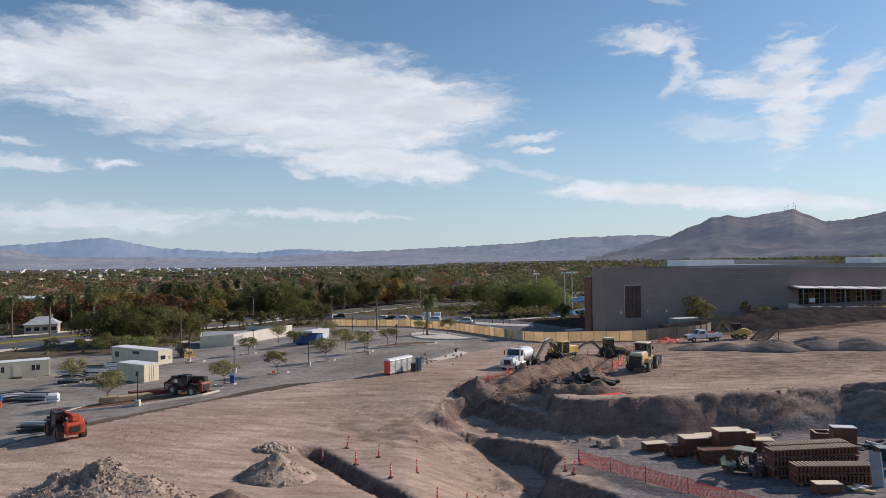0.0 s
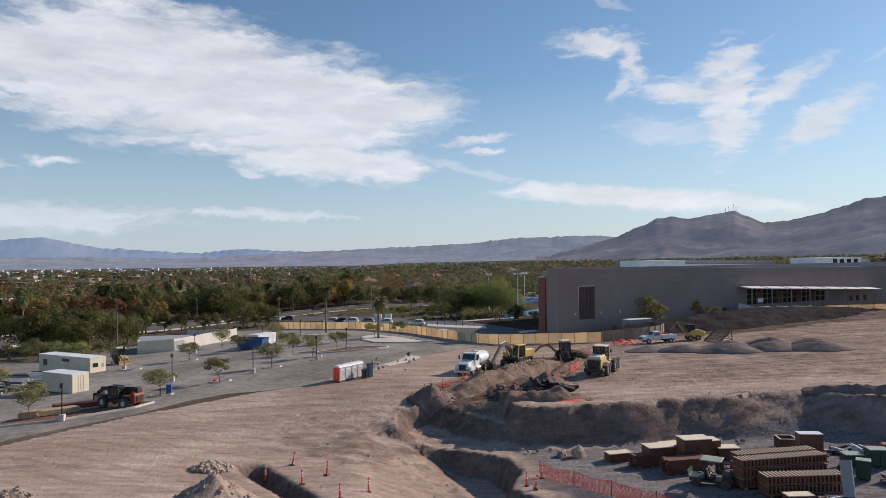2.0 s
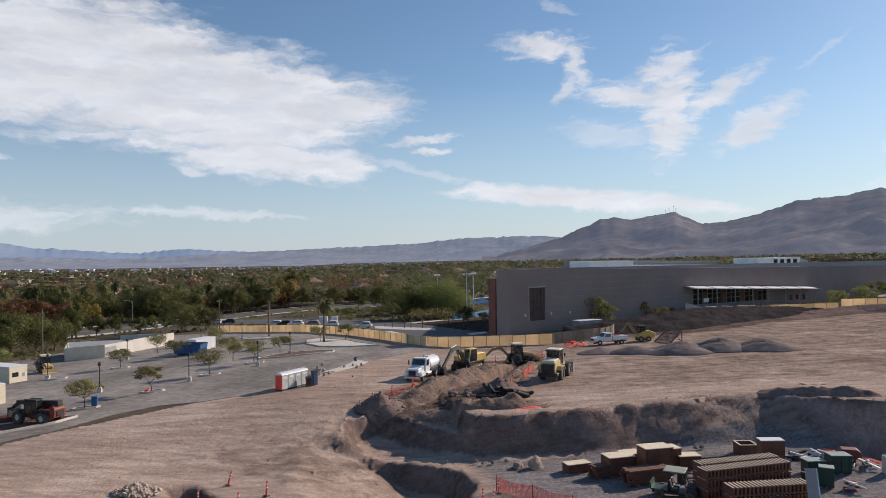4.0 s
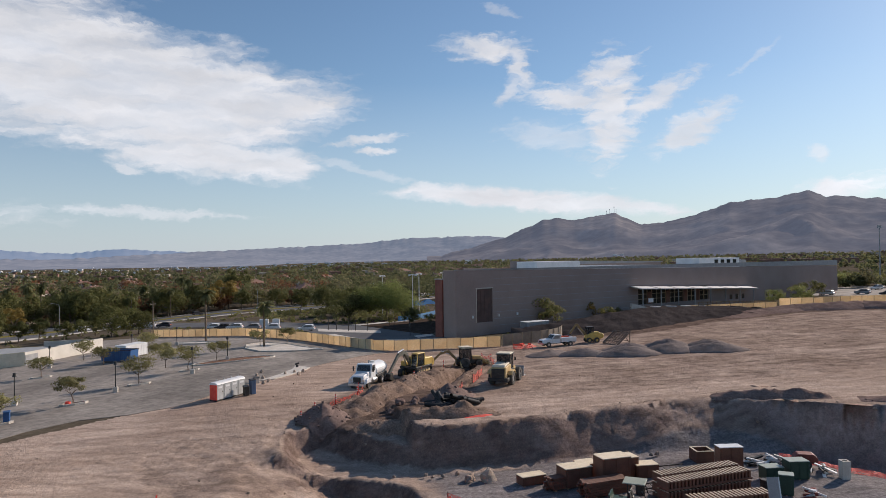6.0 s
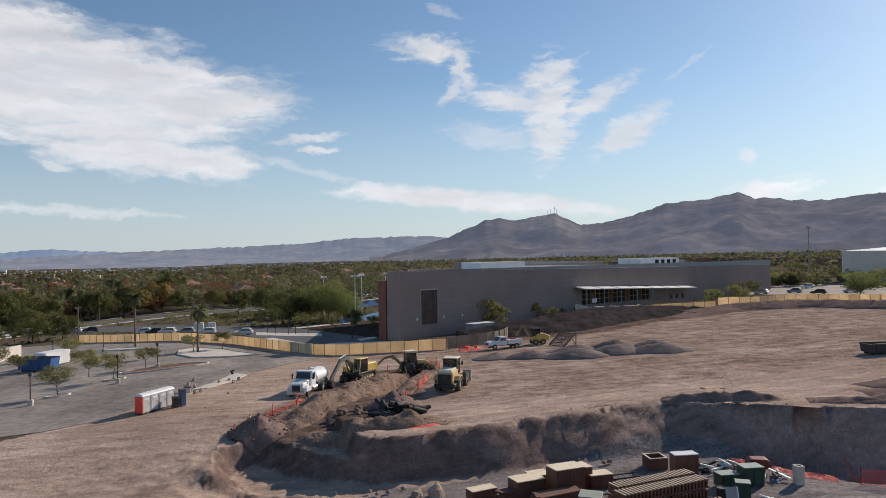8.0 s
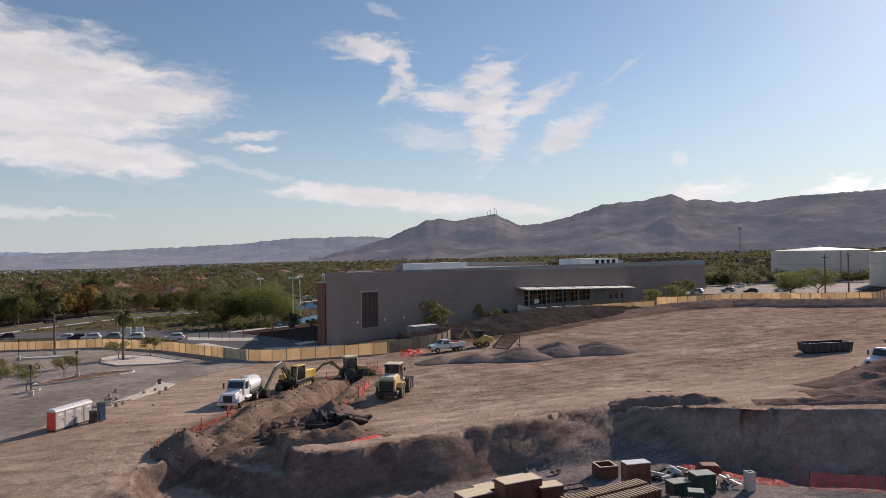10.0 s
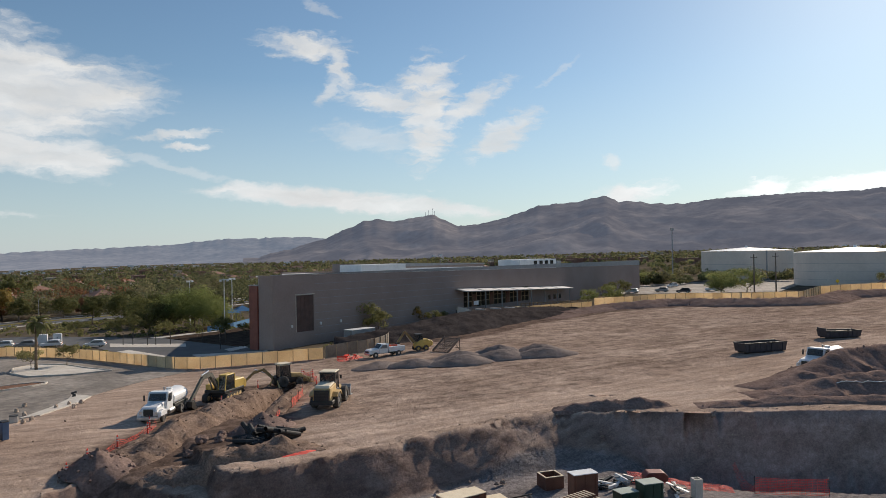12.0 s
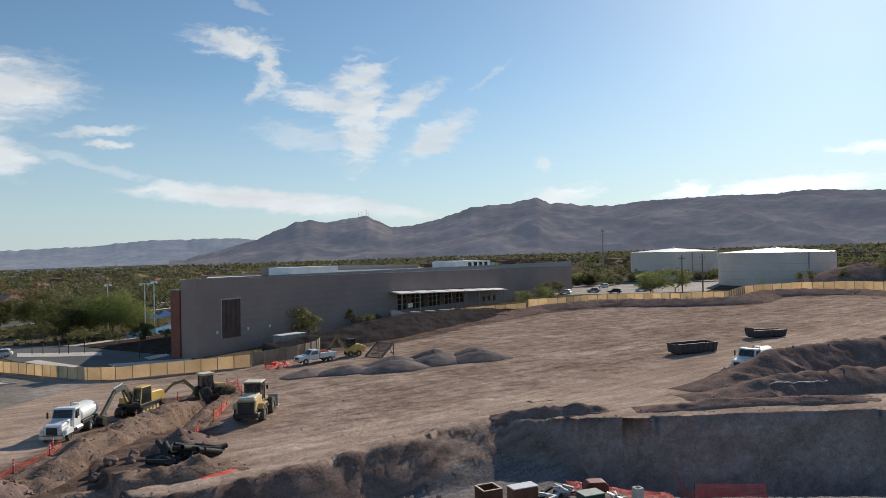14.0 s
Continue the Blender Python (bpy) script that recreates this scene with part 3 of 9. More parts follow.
mountain("mountain_range_far", "far hazy blue mountain range", [(-60, 0.9), (-45, 1.2), (-34, 0.8), (-28.8, 1.25), (-23.6, 1.75), (-19.5, 0.95), (-13, 0.55), (-9.7, 0.85), (-6, 0.65), (-2, 0.5), (4, 0.3)], 4650, 500, FAR_HAZE_ROCK, 1.0, 3)
mountain("mountain_range_mid", "low hazy grey-blue mountain ridge", [(-50, 0.2), (-33, 0.6), (-30, 0.95), (-27, 0.35), (-20, 0.3), (-14, 0.12), (-8, 0.4), (-2, 0.68), (3, 0.9), (8, 1.1), (12.8, 1.55), (18.5, 1.65), (21, 1.45), (24, 0.8), (30, 0.6)], 4250, 700, MID_HAZE_ROCK, 1.0, 11)
NEAR_SLOPE = mountain("mountain_near", "dark brown desert mountain with ravines", [(14, -0.2), (16.8, 0.5), (20.2, 1.4), (22, 2.2), (23.8, 2.92), (24.6, 3.0), (25.9, 2.8), (27.5, 3.05), (28.6, 3.25), (29.2, 3.3), (30, 2.9), (31.3, 2.32), (33, 2.5), (34.5, 2.78), (36.3, 3.35), (37.8, 3.85), (39.5, 3.97), (40.7, 4.05), (42.2, 4.35), (43.1, 4.48), (43.6, 4.25), (44.15, 3.95), (45.2, 4.0), (46.5, 3.75), (48.5, 3.64), (50, 3.75), (51.1, 3.92), (54, 4.0), (57, 4.1), (60.7, 4.02), (62, 4.15), (63.3, 4.2), (66.6, 3.95), (72, 3.7), (80, 3.2), (95, 1.5)], 3300, 1500, NEAR_HAZE_ROCK, 1.0, 23)

for k, (a, h) in enumerate(((28.55, 20), (28.8, 26), (29.15, 34), (29.3, 22))):
    x, y = 3298 * math.sin(radians(a)), 3298 * math.cos(radians(a))
    hit = NEAR_SLOPE.ray_cast(Vector((x, y, 900)), Vector((0, 0, -1)))[0]
    r = tagged(new("radio_mast"), "thin radio mast on the mountain top", "mast", "radio masts")
    r.matrix_world = Matrix.Translation((x, y, hit.z - 2))
    # masts share the rock's haze glow
    part("mast", rod(B(), (0, 0, 0), (0, 0, h), 0.9, 0.5, 6), NEAR_HAZE_ROCK, r)
    part("aerial", rod(B(), (0, 0, h * 0.7), (0, 0, h * 0.85), 1.6, 1.6, 6), NEAR_HAZE_ROCK, r)

# ---- plants ----
BARK = surface("grey_bark", (0.13, 0.10, 0.075), (0.22, 0.17, 0.13), 3, 0.95, bump=0.8, fine=0.25)
PALM_BARK = surface("palm_bark", (0.14, 0.10, 0.07), (0.24, 0.18, 0.12), 4, 0.95, bump=0.9, fine=0.3)


def leaf_material(name, one, two, scale=0.6, island=0.16):
    return surface(name, one, two, scale, 0.75, fine=0.2, vary=0.22, island=island, gloss=0.12, through_light=0.45)


GREEN_LEAF = leaf_material("green_leaves", (0.088, 0.096, 0.034), (0.178, 0.172, 0.064))
OLIVE_LEAF = leaf_material("olive_leaves", (0.155, 0.155, 0.06), (0.26, 0.24, 0.10))
RUST_LEAF = leaf_material("rust_leaves", (0.13, 0.062, 0.038), (0.24, 0.125, 0.062))
GOLD_LEAF = leaf_material("gold_leaves", (0.20, 0.14, 0.04), (0.27, 0.20, 0.065))
PALM_LEAF = leaf_material("palm_fronds", (0.12, 0.13, 0.055), (0.20, 0.195, 0.09))


def outward(d, rng, loose=0.55):
    """A turn that lays a leaf facing roughly along d."""
    d = d.normalized() + Vector((rng.gauss(0, loose), rng.gauss(0, loose), rng.gauss(0, loose)))
    return d.to_track_quat("Z", "Y").to_matrix() @ Euler((0, 0, rng.uniform(0, 6.3))).to_matrix()


def crown_mesh(name, rx, ry, rz, clumps, leaves, size, rng, material, hollow=0.55, droop=0.0):
    """Small leaves over the shells of many rounded boughs, which make up an uneven crown with gaps."""
    verts, faces = [], []
    boughs = max(9, clumps // 8)
    each = clumps * leaves // boughs
    for k in range(boughs):
        while True:
            d = Vector((rng.gauss(0, 1), rng.gauss(0, 1), rng.gauss(0.12, 0.85)))
            if d.length > 0.2:
                break
        d.normalize()
        reach = (0.44 + 0.46 * rng.random() ** 0.5) * (0.9 + 0.4 * noise.noise(d * 1.7 + Vector((rx, rz, 0))))
        c = Vector((d.x * rx * reach, d.y * ry * reach, d.z * rz * reach - droop * (d.x ** 2 + d.y ** 2)))
        big = rng.uniform(0.24, 0.40)
        bx, bz = big * rx, big * (0.55 * rx + 0.45 * rz) * 0.8
        for _ in range(each):
            q = Vector((rng.gauss(0, 1), rng.gauss(0, 1), rng.gauss(0.25, 1))).normalized()
            r = 0.62 + 0.48 * rng.random() ** 0.7 + 0.22 * noise.noise(q * 2.3 + c)
            p = c + Vector((q.x * bx * r, q.y * bx * r, q.z * bz * r))
            e = outward(q * 0.8 + d * 0.35, rng, 0.28)
            s = size * rng.uniform(0.6, 1.4)
            i = len(verts)
            for a, b in ((-1, -0.6), (1, -0.6), (1.1, 0.6), (-0.8, 0.7)):
                verts.append(p + e @ Vector((a * s, b * s, 0.15 * s * a * b)))
            faces.append((i, i + 1, i + 2, i + 3))
    me = bpy.data.meshes.new(name)
    me.from_pydata(verts, [], faces)
    me.materials.append(material)
    return me


def make_tree(label, height, spread, material, seed, clumps=70, leaves=9, leaf=0.22, stem=0.42, lean=0.0, group="trees", trunk_r=None, category="tree", shade=0.42):
    """A tapered trunk with limbs, and a crown of small leaves."""
    rng = random.Random(seed)
    root = thing("tree", label, category, group)
    bm = B()
    r = trunk_r or height * 0.022
    top = Vector((lean * height * stem, 0, height * stem))
    bend = Vector((lean * height * 0.12 + 0.03 * height * rng.uniform(-1, 1), 0.02 * height * rng.uniform(-1, 1), height * stem * 0.5))
    rod(bm, (0, 0, -0.15), bend, r * 1.25, r * 0.95, 7, False)
    rod(bm, bend, top, r * 0.95, r * 0.75, 7, False)
    for k in range(6):
        a = k * 1.05 + rng.uniform(-0.3, 0.3)
        end = top + Vector((math.cos(a) * spread * 0.33, math.sin(a) * spread * 0.33, height * rng.uniform(0.15, 0.36)))
        mid = top.lerp(end, 0.5) + Vector((0, 0, height * 0.03))
        rod(bm, top, mid, r * 0.5, r * 0.36, 5, False)
        rod(bm, mid, end, r * 0.36, r * 0.15, 5, False)
    part("trunk", bm, BARK, root, smooth_shade=True)
    rz = height * (1 - shade) / 2
    me = crown_mesh("crown", spread / 2, spread / 2, rz, clumps, leaves, leaf, rng, material)
    ob = new("crown", me)
    ob.parent = root
    ob.location = (top.x, 0, height - rz)
    return root


def make_palm(label, height, seed, group="palms", reach=1.0):
    """A slim trunk with a head of arching fronds and a skirt of dead ones."""
    rng = random.Random(seed)
    root = thing("palm_tree", label, "palm tree", group)
    bm = B()
    p = Vector((0, 0, -0.15))
    for k in range(8):
        q = Vector((0.03 * math.sin(k * 0.5 + seed), 0.02 * k * math.sin(seed), height * (k + 1) / 8))
        rod(bm, p, q, 0.25 - 0.008 * k, 0.24 - 0.008 * k, 8, k == 7)
        p = q
    part("trunk", bm, PALM_BARK, root)
    verts, faces = [], []
    for k in range(36):
        a = rng.uniform(0, 6.28)
        up = rng.uniform(-0.9, 1.1)
        n, length = 6, rng.uniform(1.8, 2.4) * reach
        pos, slope = Vector((0, 0, height)), up
        for s in range(n):
            step = Vector((math.cos(a) * math.cos(slope), math.sin(a) * math.cos(slope), math.sin(slope))) * length / n
            side = Vector((-math.sin(a), math.cos(a), 0)) * (0.32 * math.sin(math.pi * (s + 0.7) / (n + 0.9)) + 0.05)
            i = len(verts)
            verts += [pos - side + Vector((0, 0, -0.12)), pos, pos + step, pos + step - side * 0.9 + Vector((0, 0, -0.12)), pos + side + Vector((0, 0, -0.12)), pos + step + side * 0.9 + Vector((0, 0, -0.12))]
            faces += [(i, i + 1, i + 2, i + 3), (i + 1, i + 4, i + 5, i + 2)]
            pos, slope = pos + step, slope - 0.28
    me = bpy.data.meshes.new("fronds")
    me.from_pydata(verts, [], faces)
    me.materials.append(PALM_LEAF)
    ob = new("fronds", me)
    ob.parent = root
    return root


def stand(ob, x, y, turn=0.0, scale=1.0, up=0.0):
    """A copy of a thing on the land at x, y."""
    c = copy_thing(ob, pose(x, y, land(x, y) + up, 0, 0, turn))
    c.scale = (scale, scale, scale)
    return c


def place(ob, x, y, turn=0.0, up=0.0):
    ob.matrix_world = pose(x, y, land(x, y) + up, 0, 0, turn)
    return ob

# ---- the brick-grey hall ----
HALL_WALL = surface("warm_grey_stucco", (0.305, 0.240, 0.214), (0.345, 0.275, 0.246), 0.15, 0.92, bump=0.25, fine=0.06, fine_scale=3, gloss=0.2)
RUST_PANEL = surface("rust_brown_panel", (0.20, 0.06, 0.042), (0.26, 0.085, 0.058), 0.8, 0.6, fine=0.1)
WHITE_METAL = surface("white_metal", (0.70, 0.70, 0.69), (0.80, 0.80, 0.79), 0.6, 0.45, fine=0.05)
PLY = surface("tan_screen_fabric", (0.76, 0.62, 0.42), (0.87, 0.74, 0.54), 0.35, 0.85, fine=0.1, fine_scale=5, vary=0.10, through_light=0.55)
POST = surface("weathered_post", (0.34, 0.26, 0.17), (0.46, 0.36, 0.24), 2, 0.85, fine=0.2)

HALL_A, HALL_B = Vector((42.5, 149.2)), Vector((203.0, 213.0))
HALL_DIR = (HALL_B - HALL_A).normalized()
HALL_BACK = Vector((-HALL_DIR.y, HALL_DIR.x))


def on_hall(s, back, z):
    """A point s metres along the hall's front, back metres behind it."""
    p = HALL_A + HALL_DIR * s + HALL_BACK * back
    return Vector((p.x, p.y, z))


def hall_box(bm, s0, s1, b0, b1, z0, z1a, z1b=None):
    z1b = z1a if z1b is None else z1b
    lo = [bm.verts.new(on_hall(s, b, z0)) for s, b in ((s0, b0), (s1, b0), (s1, b1), (s0, b1))]
    hi = [bm.verts.new(on_hall(s, b, z)) for s, b, z in ((s0, b0, z1a), (s1, b0, z1b), (s1, b1, z1b), (s0, b1, z1a))]
    bm.faces.new(lo[::-1])
    bm.faces.new(hi)
    for i in range(4):
        bm.faces.new((lo[i], lo[(i + 1) % 4], hi[(i + 1) % 4], hi[i]))
    return bm



# ---- fences ----


def fence(name, label, line, height, panel_w, material, post=True, lean=0.0):
    root = thing(name, label, "fence")
    pts = [Vector(p) for p in line]
    total = sum((b - a).length for a, b in zip(pts, pts[1:]))
    n = int(total / panel_w)
    marks = []
    for k in range(n + 1):
        s = total * k / n
        for a, b in zip(pts, pts[1:]):
            d = (b - a).length
            if s <= d + 1e-6:
                marks.append(a.lerp(b, s / d))
                break
            s -= d
    rng = random.Random(5)
    for a, b in zip(marks, marks[1:]):
        za, zb = land(a.x, a.y), land(b.x, b.y)
        d = (b - a).normalized() * 0.02
        bm = B()
        off = Vector((-d.y, d.x)) * rng.uniform(-2, 2)
        h = height + rng.uniform(-0.06, 0.06)
        side = Vector((-d.y, d.x))
        q = [(a + d, za), (b - d, zb)]
        lo, hi = [], []
        for p, z in q:
            for sgn in (-1, 1):
                o = p + side * sgn + off * 0.5
                lo.append(bm.verts.new((o.x, o.y, z + 0.05)))
                hi.append(bm.verts.new((o.x, o.y, z + h)))
        for i, j in ((0, 2), (3, 1), (1, 0), (2, 3)):
            bm.faces.new((lo[i], lo[j], hi[j], hi[i]))
        bm.faces.new((hi[0], hi[2], hi[3], hi[1]))
        bmesh.ops.recalc_face_normals(bm, faces=bm.faces)
        part("panel", bm, material, root)
    if post:
        for a in marks:
            z = land(a.x, a.y)
            bm = B()
            block(bm, a.x - 0.05, a.y - 0.12, z - 0.2, a.x + 0.05, a.y - 0.03, z + height + 0.05)
            part("post", bm, POST, root)
    return root


fence("screen_fence", "long curved tan screen-cloth site fence", [(-24, 209), (-11.4, 196), (-1, 186.5), (10.6, 170), (16.2, 157), (21, 145), (23.6, 139.5), (27, 136), (32.5, 134), (45, 129.5)], 1.9, 2.4, PLY)
fence("screen_fence", "tan screen-cloth site fence on the raised edge", [(134, 162.4), (141, 156), (149, 156), (156, 149), (158, 132.5), (165, 123), (184, 130), (195, 123), (200, 112), (196, 94), (190, 70)], 2.7, 2.6, PLY)

fence("screen_fence", "low tan screen-cloth fence beside the hall terrace", [(112, 171), (122, 167.5), (133.6, 162.8)], 1.8, 2.6, PLY)

# ---- paints and stuffs for the site ----
YELLOW = surface("machine_yellow", (0.60, 0.39, 0.09), (0.68, 0.47, 0.13), 1.2, 0.5, fine=0.08, vary=0.03)
DUSTY_YELLOW = surface("dusty_machine_yellow", (0.47, 0.32, 0.13), (0.58, 0.42, 0.21), 1.5, 0.7, fine=0.15)
BLACK_STEEL = surface("black_steel", (0.018, 0.018, 0.018), (0.035, 0.033, 0.03), 1.5, 0.55, fine=0.2)
DARK_STEEL = surface("dark_steel", (0.05, 0.045, 0.04), (0.085, 0.075, 0.065), 1.5, 0.6, metal=0.4, fine=0.2)
RUBBER = surface("dusty_tyre_rubber", (0.055, 0.05, 0.045), (0.125, 0.11, 0.094), 2.0, 0.9, bump=0.4, fine=0.2)
CLEAR = surface("cab_glass", (0.03, 0.036, 0.04), (0.05, 0.055, 0.06), 0.5, 0.06, gloss=0.6)
CLEAR.node_tree.nodes["Principled BSDF"].inputs["Alpha"].default_value = 0.55
GLASS = surface("tinted_glass", (0.02, 0.025, 0.03), (0.03, 0.035, 0.04), 0.5, 0.06, gloss=0.8)
WHITE_PAINT = surface("white_vehicle_paint", (0.72, 0.72, 0.71), (0.80, 0.80, 0.79), 0.8, 0.35, fine=0.04)
CHROME = surface("bright_metal", (0.55, 0.55, 0.55), (0.68, 0.68, 0.68), 2, 0.3, metal=1.0)
ORANGE = surface("safety_orange_plastic", (0.86, 0.07, 0.045), (0.93, 0.12, 0.075), 2, 0.6, fine=0.08)
REFLECT = surface("white_band", (0.75, 0.72, 0.70), (0.82, 0.80, 0.78), 3, 0.5)
PIPE_BLACK = surface("black_corrugated_pipe", (0.018, 0.018, 0.019), (0.032, 0.031, 0.03), 1, 0.75, fine=0.15)
BROWN_FORM = surface("brown_form_ply", (0.13, 0.055, 0.035), (0.19, 0.085, 0.05), 0.8, 0.75, fine=0.15, vary=0.12)
FORM_EDGE = surface("raw_ply_edge", (0.70, 0.58, 0.40), (0.80, 0.68, 0.50), 1.5, 0.8, fine=0.1)
WOOD = surface("pale_lumber", (0.38, 0.27, 0.16), (0.50, 0.37, 0.23), 1.5, 0.8, fine=0.15, vary=0.1)
GREEN_BOX = surface("green_enamel", (0.015, 0.05, 0.035), (0.025, 0.07, 0.045), 1, 0.5, fine=0.1)
GREEN_LID = surface("pale_green_lid", (0.23, 0.29, 0.255), (0.30, 0.36, 0.32), 1, 0.6, fine=0.08)
RED_PAINT = surface("red_orange_paint", (0.50, 0.055, 0.02), (0.60, 0.085, 0.03), 1.2, 0.5, fine=0.1)
DARK_RED = surface("faded_red_paint", (0.17, 0.035, 0.025), (0.25, 0.06, 0.04), 1.2, 0.6, fine=0.15)
NAVY = surface("dark_roll_off_paint", (0.035, 0.035, 0.045), (0.06, 0.055, 0.06), 0.8, 0.65, fine=0.2)
BLUE_PAINT = surface("blue_paint", (0.02, 0.085, 0.24), (0.03, 0.12, 0.30), 1, 0.5, fine=0.1)
CREAM = surface("cream_steel", (0.66, 0.58, 0.43), (0.74, 0.66, 0.51), 0.7, 0.7, fine=0.08, fine_scale=4)
GREY_PAINT = surface("grey_paint", (0.28, 0.28, 0.28), (0.36, 0.36, 0.355), 1, 0.6, fine=0.08)
NET = surface("orange_netting", (0.88, 0.085, 0.06), (0.94, 0.13, 0.09), 1.0, 0.7)


BOOM_PAINT = surface("dusty_olive_boom", (0.13, 0.12, 0.09), (0.20, 0.185, 0.145), 0.8, 0.7, fine=0.2)
DULL_YELLOW = surface("muddy_yellow_boom", (0.24, 0.165, 0.075), (0.33, 0.23, 0.11), 1.2, 0.75, fine=0.2)


def heap(name, label, cx, cy, rx, ry, h, turn=0.0, material=None, seed=1, rough=0.22, peak=1.0, category="dirt pile", group="", stones=0, stone=0.18, steps=44, sink=0.25):
    """A poured or dumped heap that follows the land under it, with clods on it."""
    rng = random.Random(seed)
    bm = B()
    c, s = math.cos(radians(turn)), math.sin(radians(turn))
    z0 = land(cx, cy)

    def at(u, w):
        r = math.hypot(u, w)
        x, y = cx + u * rx * c - w * ry * s, cy + u * rx * s + w * ry * c
        v = Vector((x * 0.55, y * 0.55, seed * 7.3))
        n = noise.fractal(v, 0.9, 2, 5)
        prof = max(0.0, 1 - r ** peak) if peak > 1 else max(0.0, 1 - r)
        body = h * prof * (1 + 0.9 * rough * n) + h * rough * 0.35 * noise.fractal(v * 3.1, 0.8, 2, 4) * min(1, prof * 4)
        return Vector((x - cx, y - cy, land(x, y) - z0 + body - (sink if r > 0.98 else 0.0)))

    rings = max(8, steps // 3)
    top = bm.verts.new(at(0, 0))
    prev = None
    for k in range(1, rings + 1):
        ring = []
        for i in range(steps):
            a = 2 * math.pi * i / steps
            wob = 1 + 0.16 * noise.noise(Vector((math.cos(a) * 1.5, math.sin(a) * 1.5, seed * 3.7)))
            r = k / rings * (wob if k > rings * 0.5 else 1 + (wob - 1) * 2 * k / rings)
            ring.append(bm.verts.new(at(r * math.cos(a), r * math.sin(a))))
        for i in range(steps):
            if prev is None:
                bm.faces.new((top, ring[i], ring[(i + 1) % steps]))
            else:
                bm.faces.new((prev[i], ring[i], ring[(i + 1) % steps], prev[(i + 1) % steps]))
        prev = ring
    root = thing(name, label, category, group, pose(cx, cy, z0))
    part("soil", bm, material or SPOIL, root, smooth_shade=True)
    if stones:
        bm = B()
        for _ in range(stones):
            a, r = rng.uniform(0, 6.28), rng.random() ** 0.6
            p = at(r * math.cos(a), r * math.sin(a))
            lump(bm, p, stone * rng.uniform(0.4, 1.6), rng)
        tagged(part("rubble", bm, ROCK if stone > 0.2 else (material or SPOIL), root), kind="stuff")
    return root


def lump(bm, p, size, rng):
    """One broken stone."""
    base = ((1, 0, 0), (-1, 0, 0), (0, 1, 0), (0, -1, 0), (0, 0, 1), (0, 0, -1))
    q = Euler((rng.uniform(0, 6), rng.uniform(0, 6), rng.uniform(0, 6))).to_matrix()
    vs = [bm.verts.new(Vector(p) + q @ (Vector(b) * size * rng.uniform(0.55, 1.1))) for b in base]
    for f in ((0, 2, 4), (2, 1, 4), (1, 3, 4), (3, 0, 4), (2, 0, 5), (1, 2, 5), (3, 1, 5), (0, 3, 5)):
        bm.faces.new([vs[i] for i in f])


BERM_TREES = []


def PIPE_BED(x, y):
    """Height of the soil, mounds included."""
    hits = [b.ray_cast(Vector((x, y, 60)), Vector((0, 0, -1)))[0] for b in BERM_TREES]
    return max([land(x, y)] + [h.z for h in hits if h is not None])


def berm(name, label, line, half, h, material, seed, rough=0.35, stones=120, stone=0.16, lumpy=1.0):
    """A long ridge of thrown-out soil."""
    rng = random.Random(seed)
    pts = [Vector(p) for p in line]
    lens = [(b - a).length for a, b in zip(pts, pts[1:])]
    total, n, m = sum(lens), int(sum(lens) / 0.45), 15
    ox, oy = pts[0]
    oz = land(ox, oy)
    bm = B()
    rows = []
    grid = []
    for k in range(n + 1):
        s = total * k / n
        for a, b, d in zip(pts, pts[1:], lens):
            if s <= d + 1e-6:
                p, t = a.lerp(b, min(1, s / d)), (b - a).normalized()
                break
            s -= d
        side = Vector((t.y, -t.x))
        end = min(1.0, min(k, n - k) / n * 4.2)
        row = []
        for j in range(m):
            u = 2 * j / (m - 1) - 1
            w = half * (1 + 0.2 * noise.noise(Vector((k * 0.05, seed, 0))))
            q = p + side * (u * w)
            v = Vector((q.x * 0.6, q.y * 0.6, seed * 5))
            prof = max(0, 1 - abs(u) ** 1.3) * end
            z = land(q.x, q.y) + h * prof * (1 + rough * noise.fractal(v * 0.6, 0.9, 2, 4)) + (0.30 * lumpy * min(h, 1.6) * noise.fractal(v * 1.5, 0.6, 2, 4) + 0.14 * lumpy * min(h, 1.6) * noise.fractal(v * 4.0, 0.7, 2, 3)) * min(1, 4 * prof) - (0.2 if abs(u) == 1 or k in (0, n) else 0)
            row.append(bm.verts.new((q.x - ox, q.y - oy, z - oz)))
            grid.append((q.x - ox, q.y - oy, z - oz))
        rows.append(row)
    for a, b in zip(rows, rows[1:]):
        for j in range(m - 1):
            bm.faces.new((a[j], a[j + 1], b[j + 1], b[j]))
    bmesh.ops.recalc_face_normals(bm, faces=bm.faces)
    BERM_TREES.append(BVHTree.FromPolygons([(x + ox, y + oy, z + oz) for x, y, z in grid], [(k * m + j, k * m + j + 1, k * m + m + j + 1, k * m + m + j) for k in range(n) for j in range(m - 1)]))
    root = thing(name, label, "dirt berm", m=pose(ox, oy, oz))
    part("soil", bm, material, root, smooth_shade=True)
    bm = B()
    for _ in range(stones):
        lump(bm, rng.choice(grid), stone * rng.uniform(0.4, 1.7), rng)
    tagged(part("rubble", bm, material, root), kind="stuff")
    return root


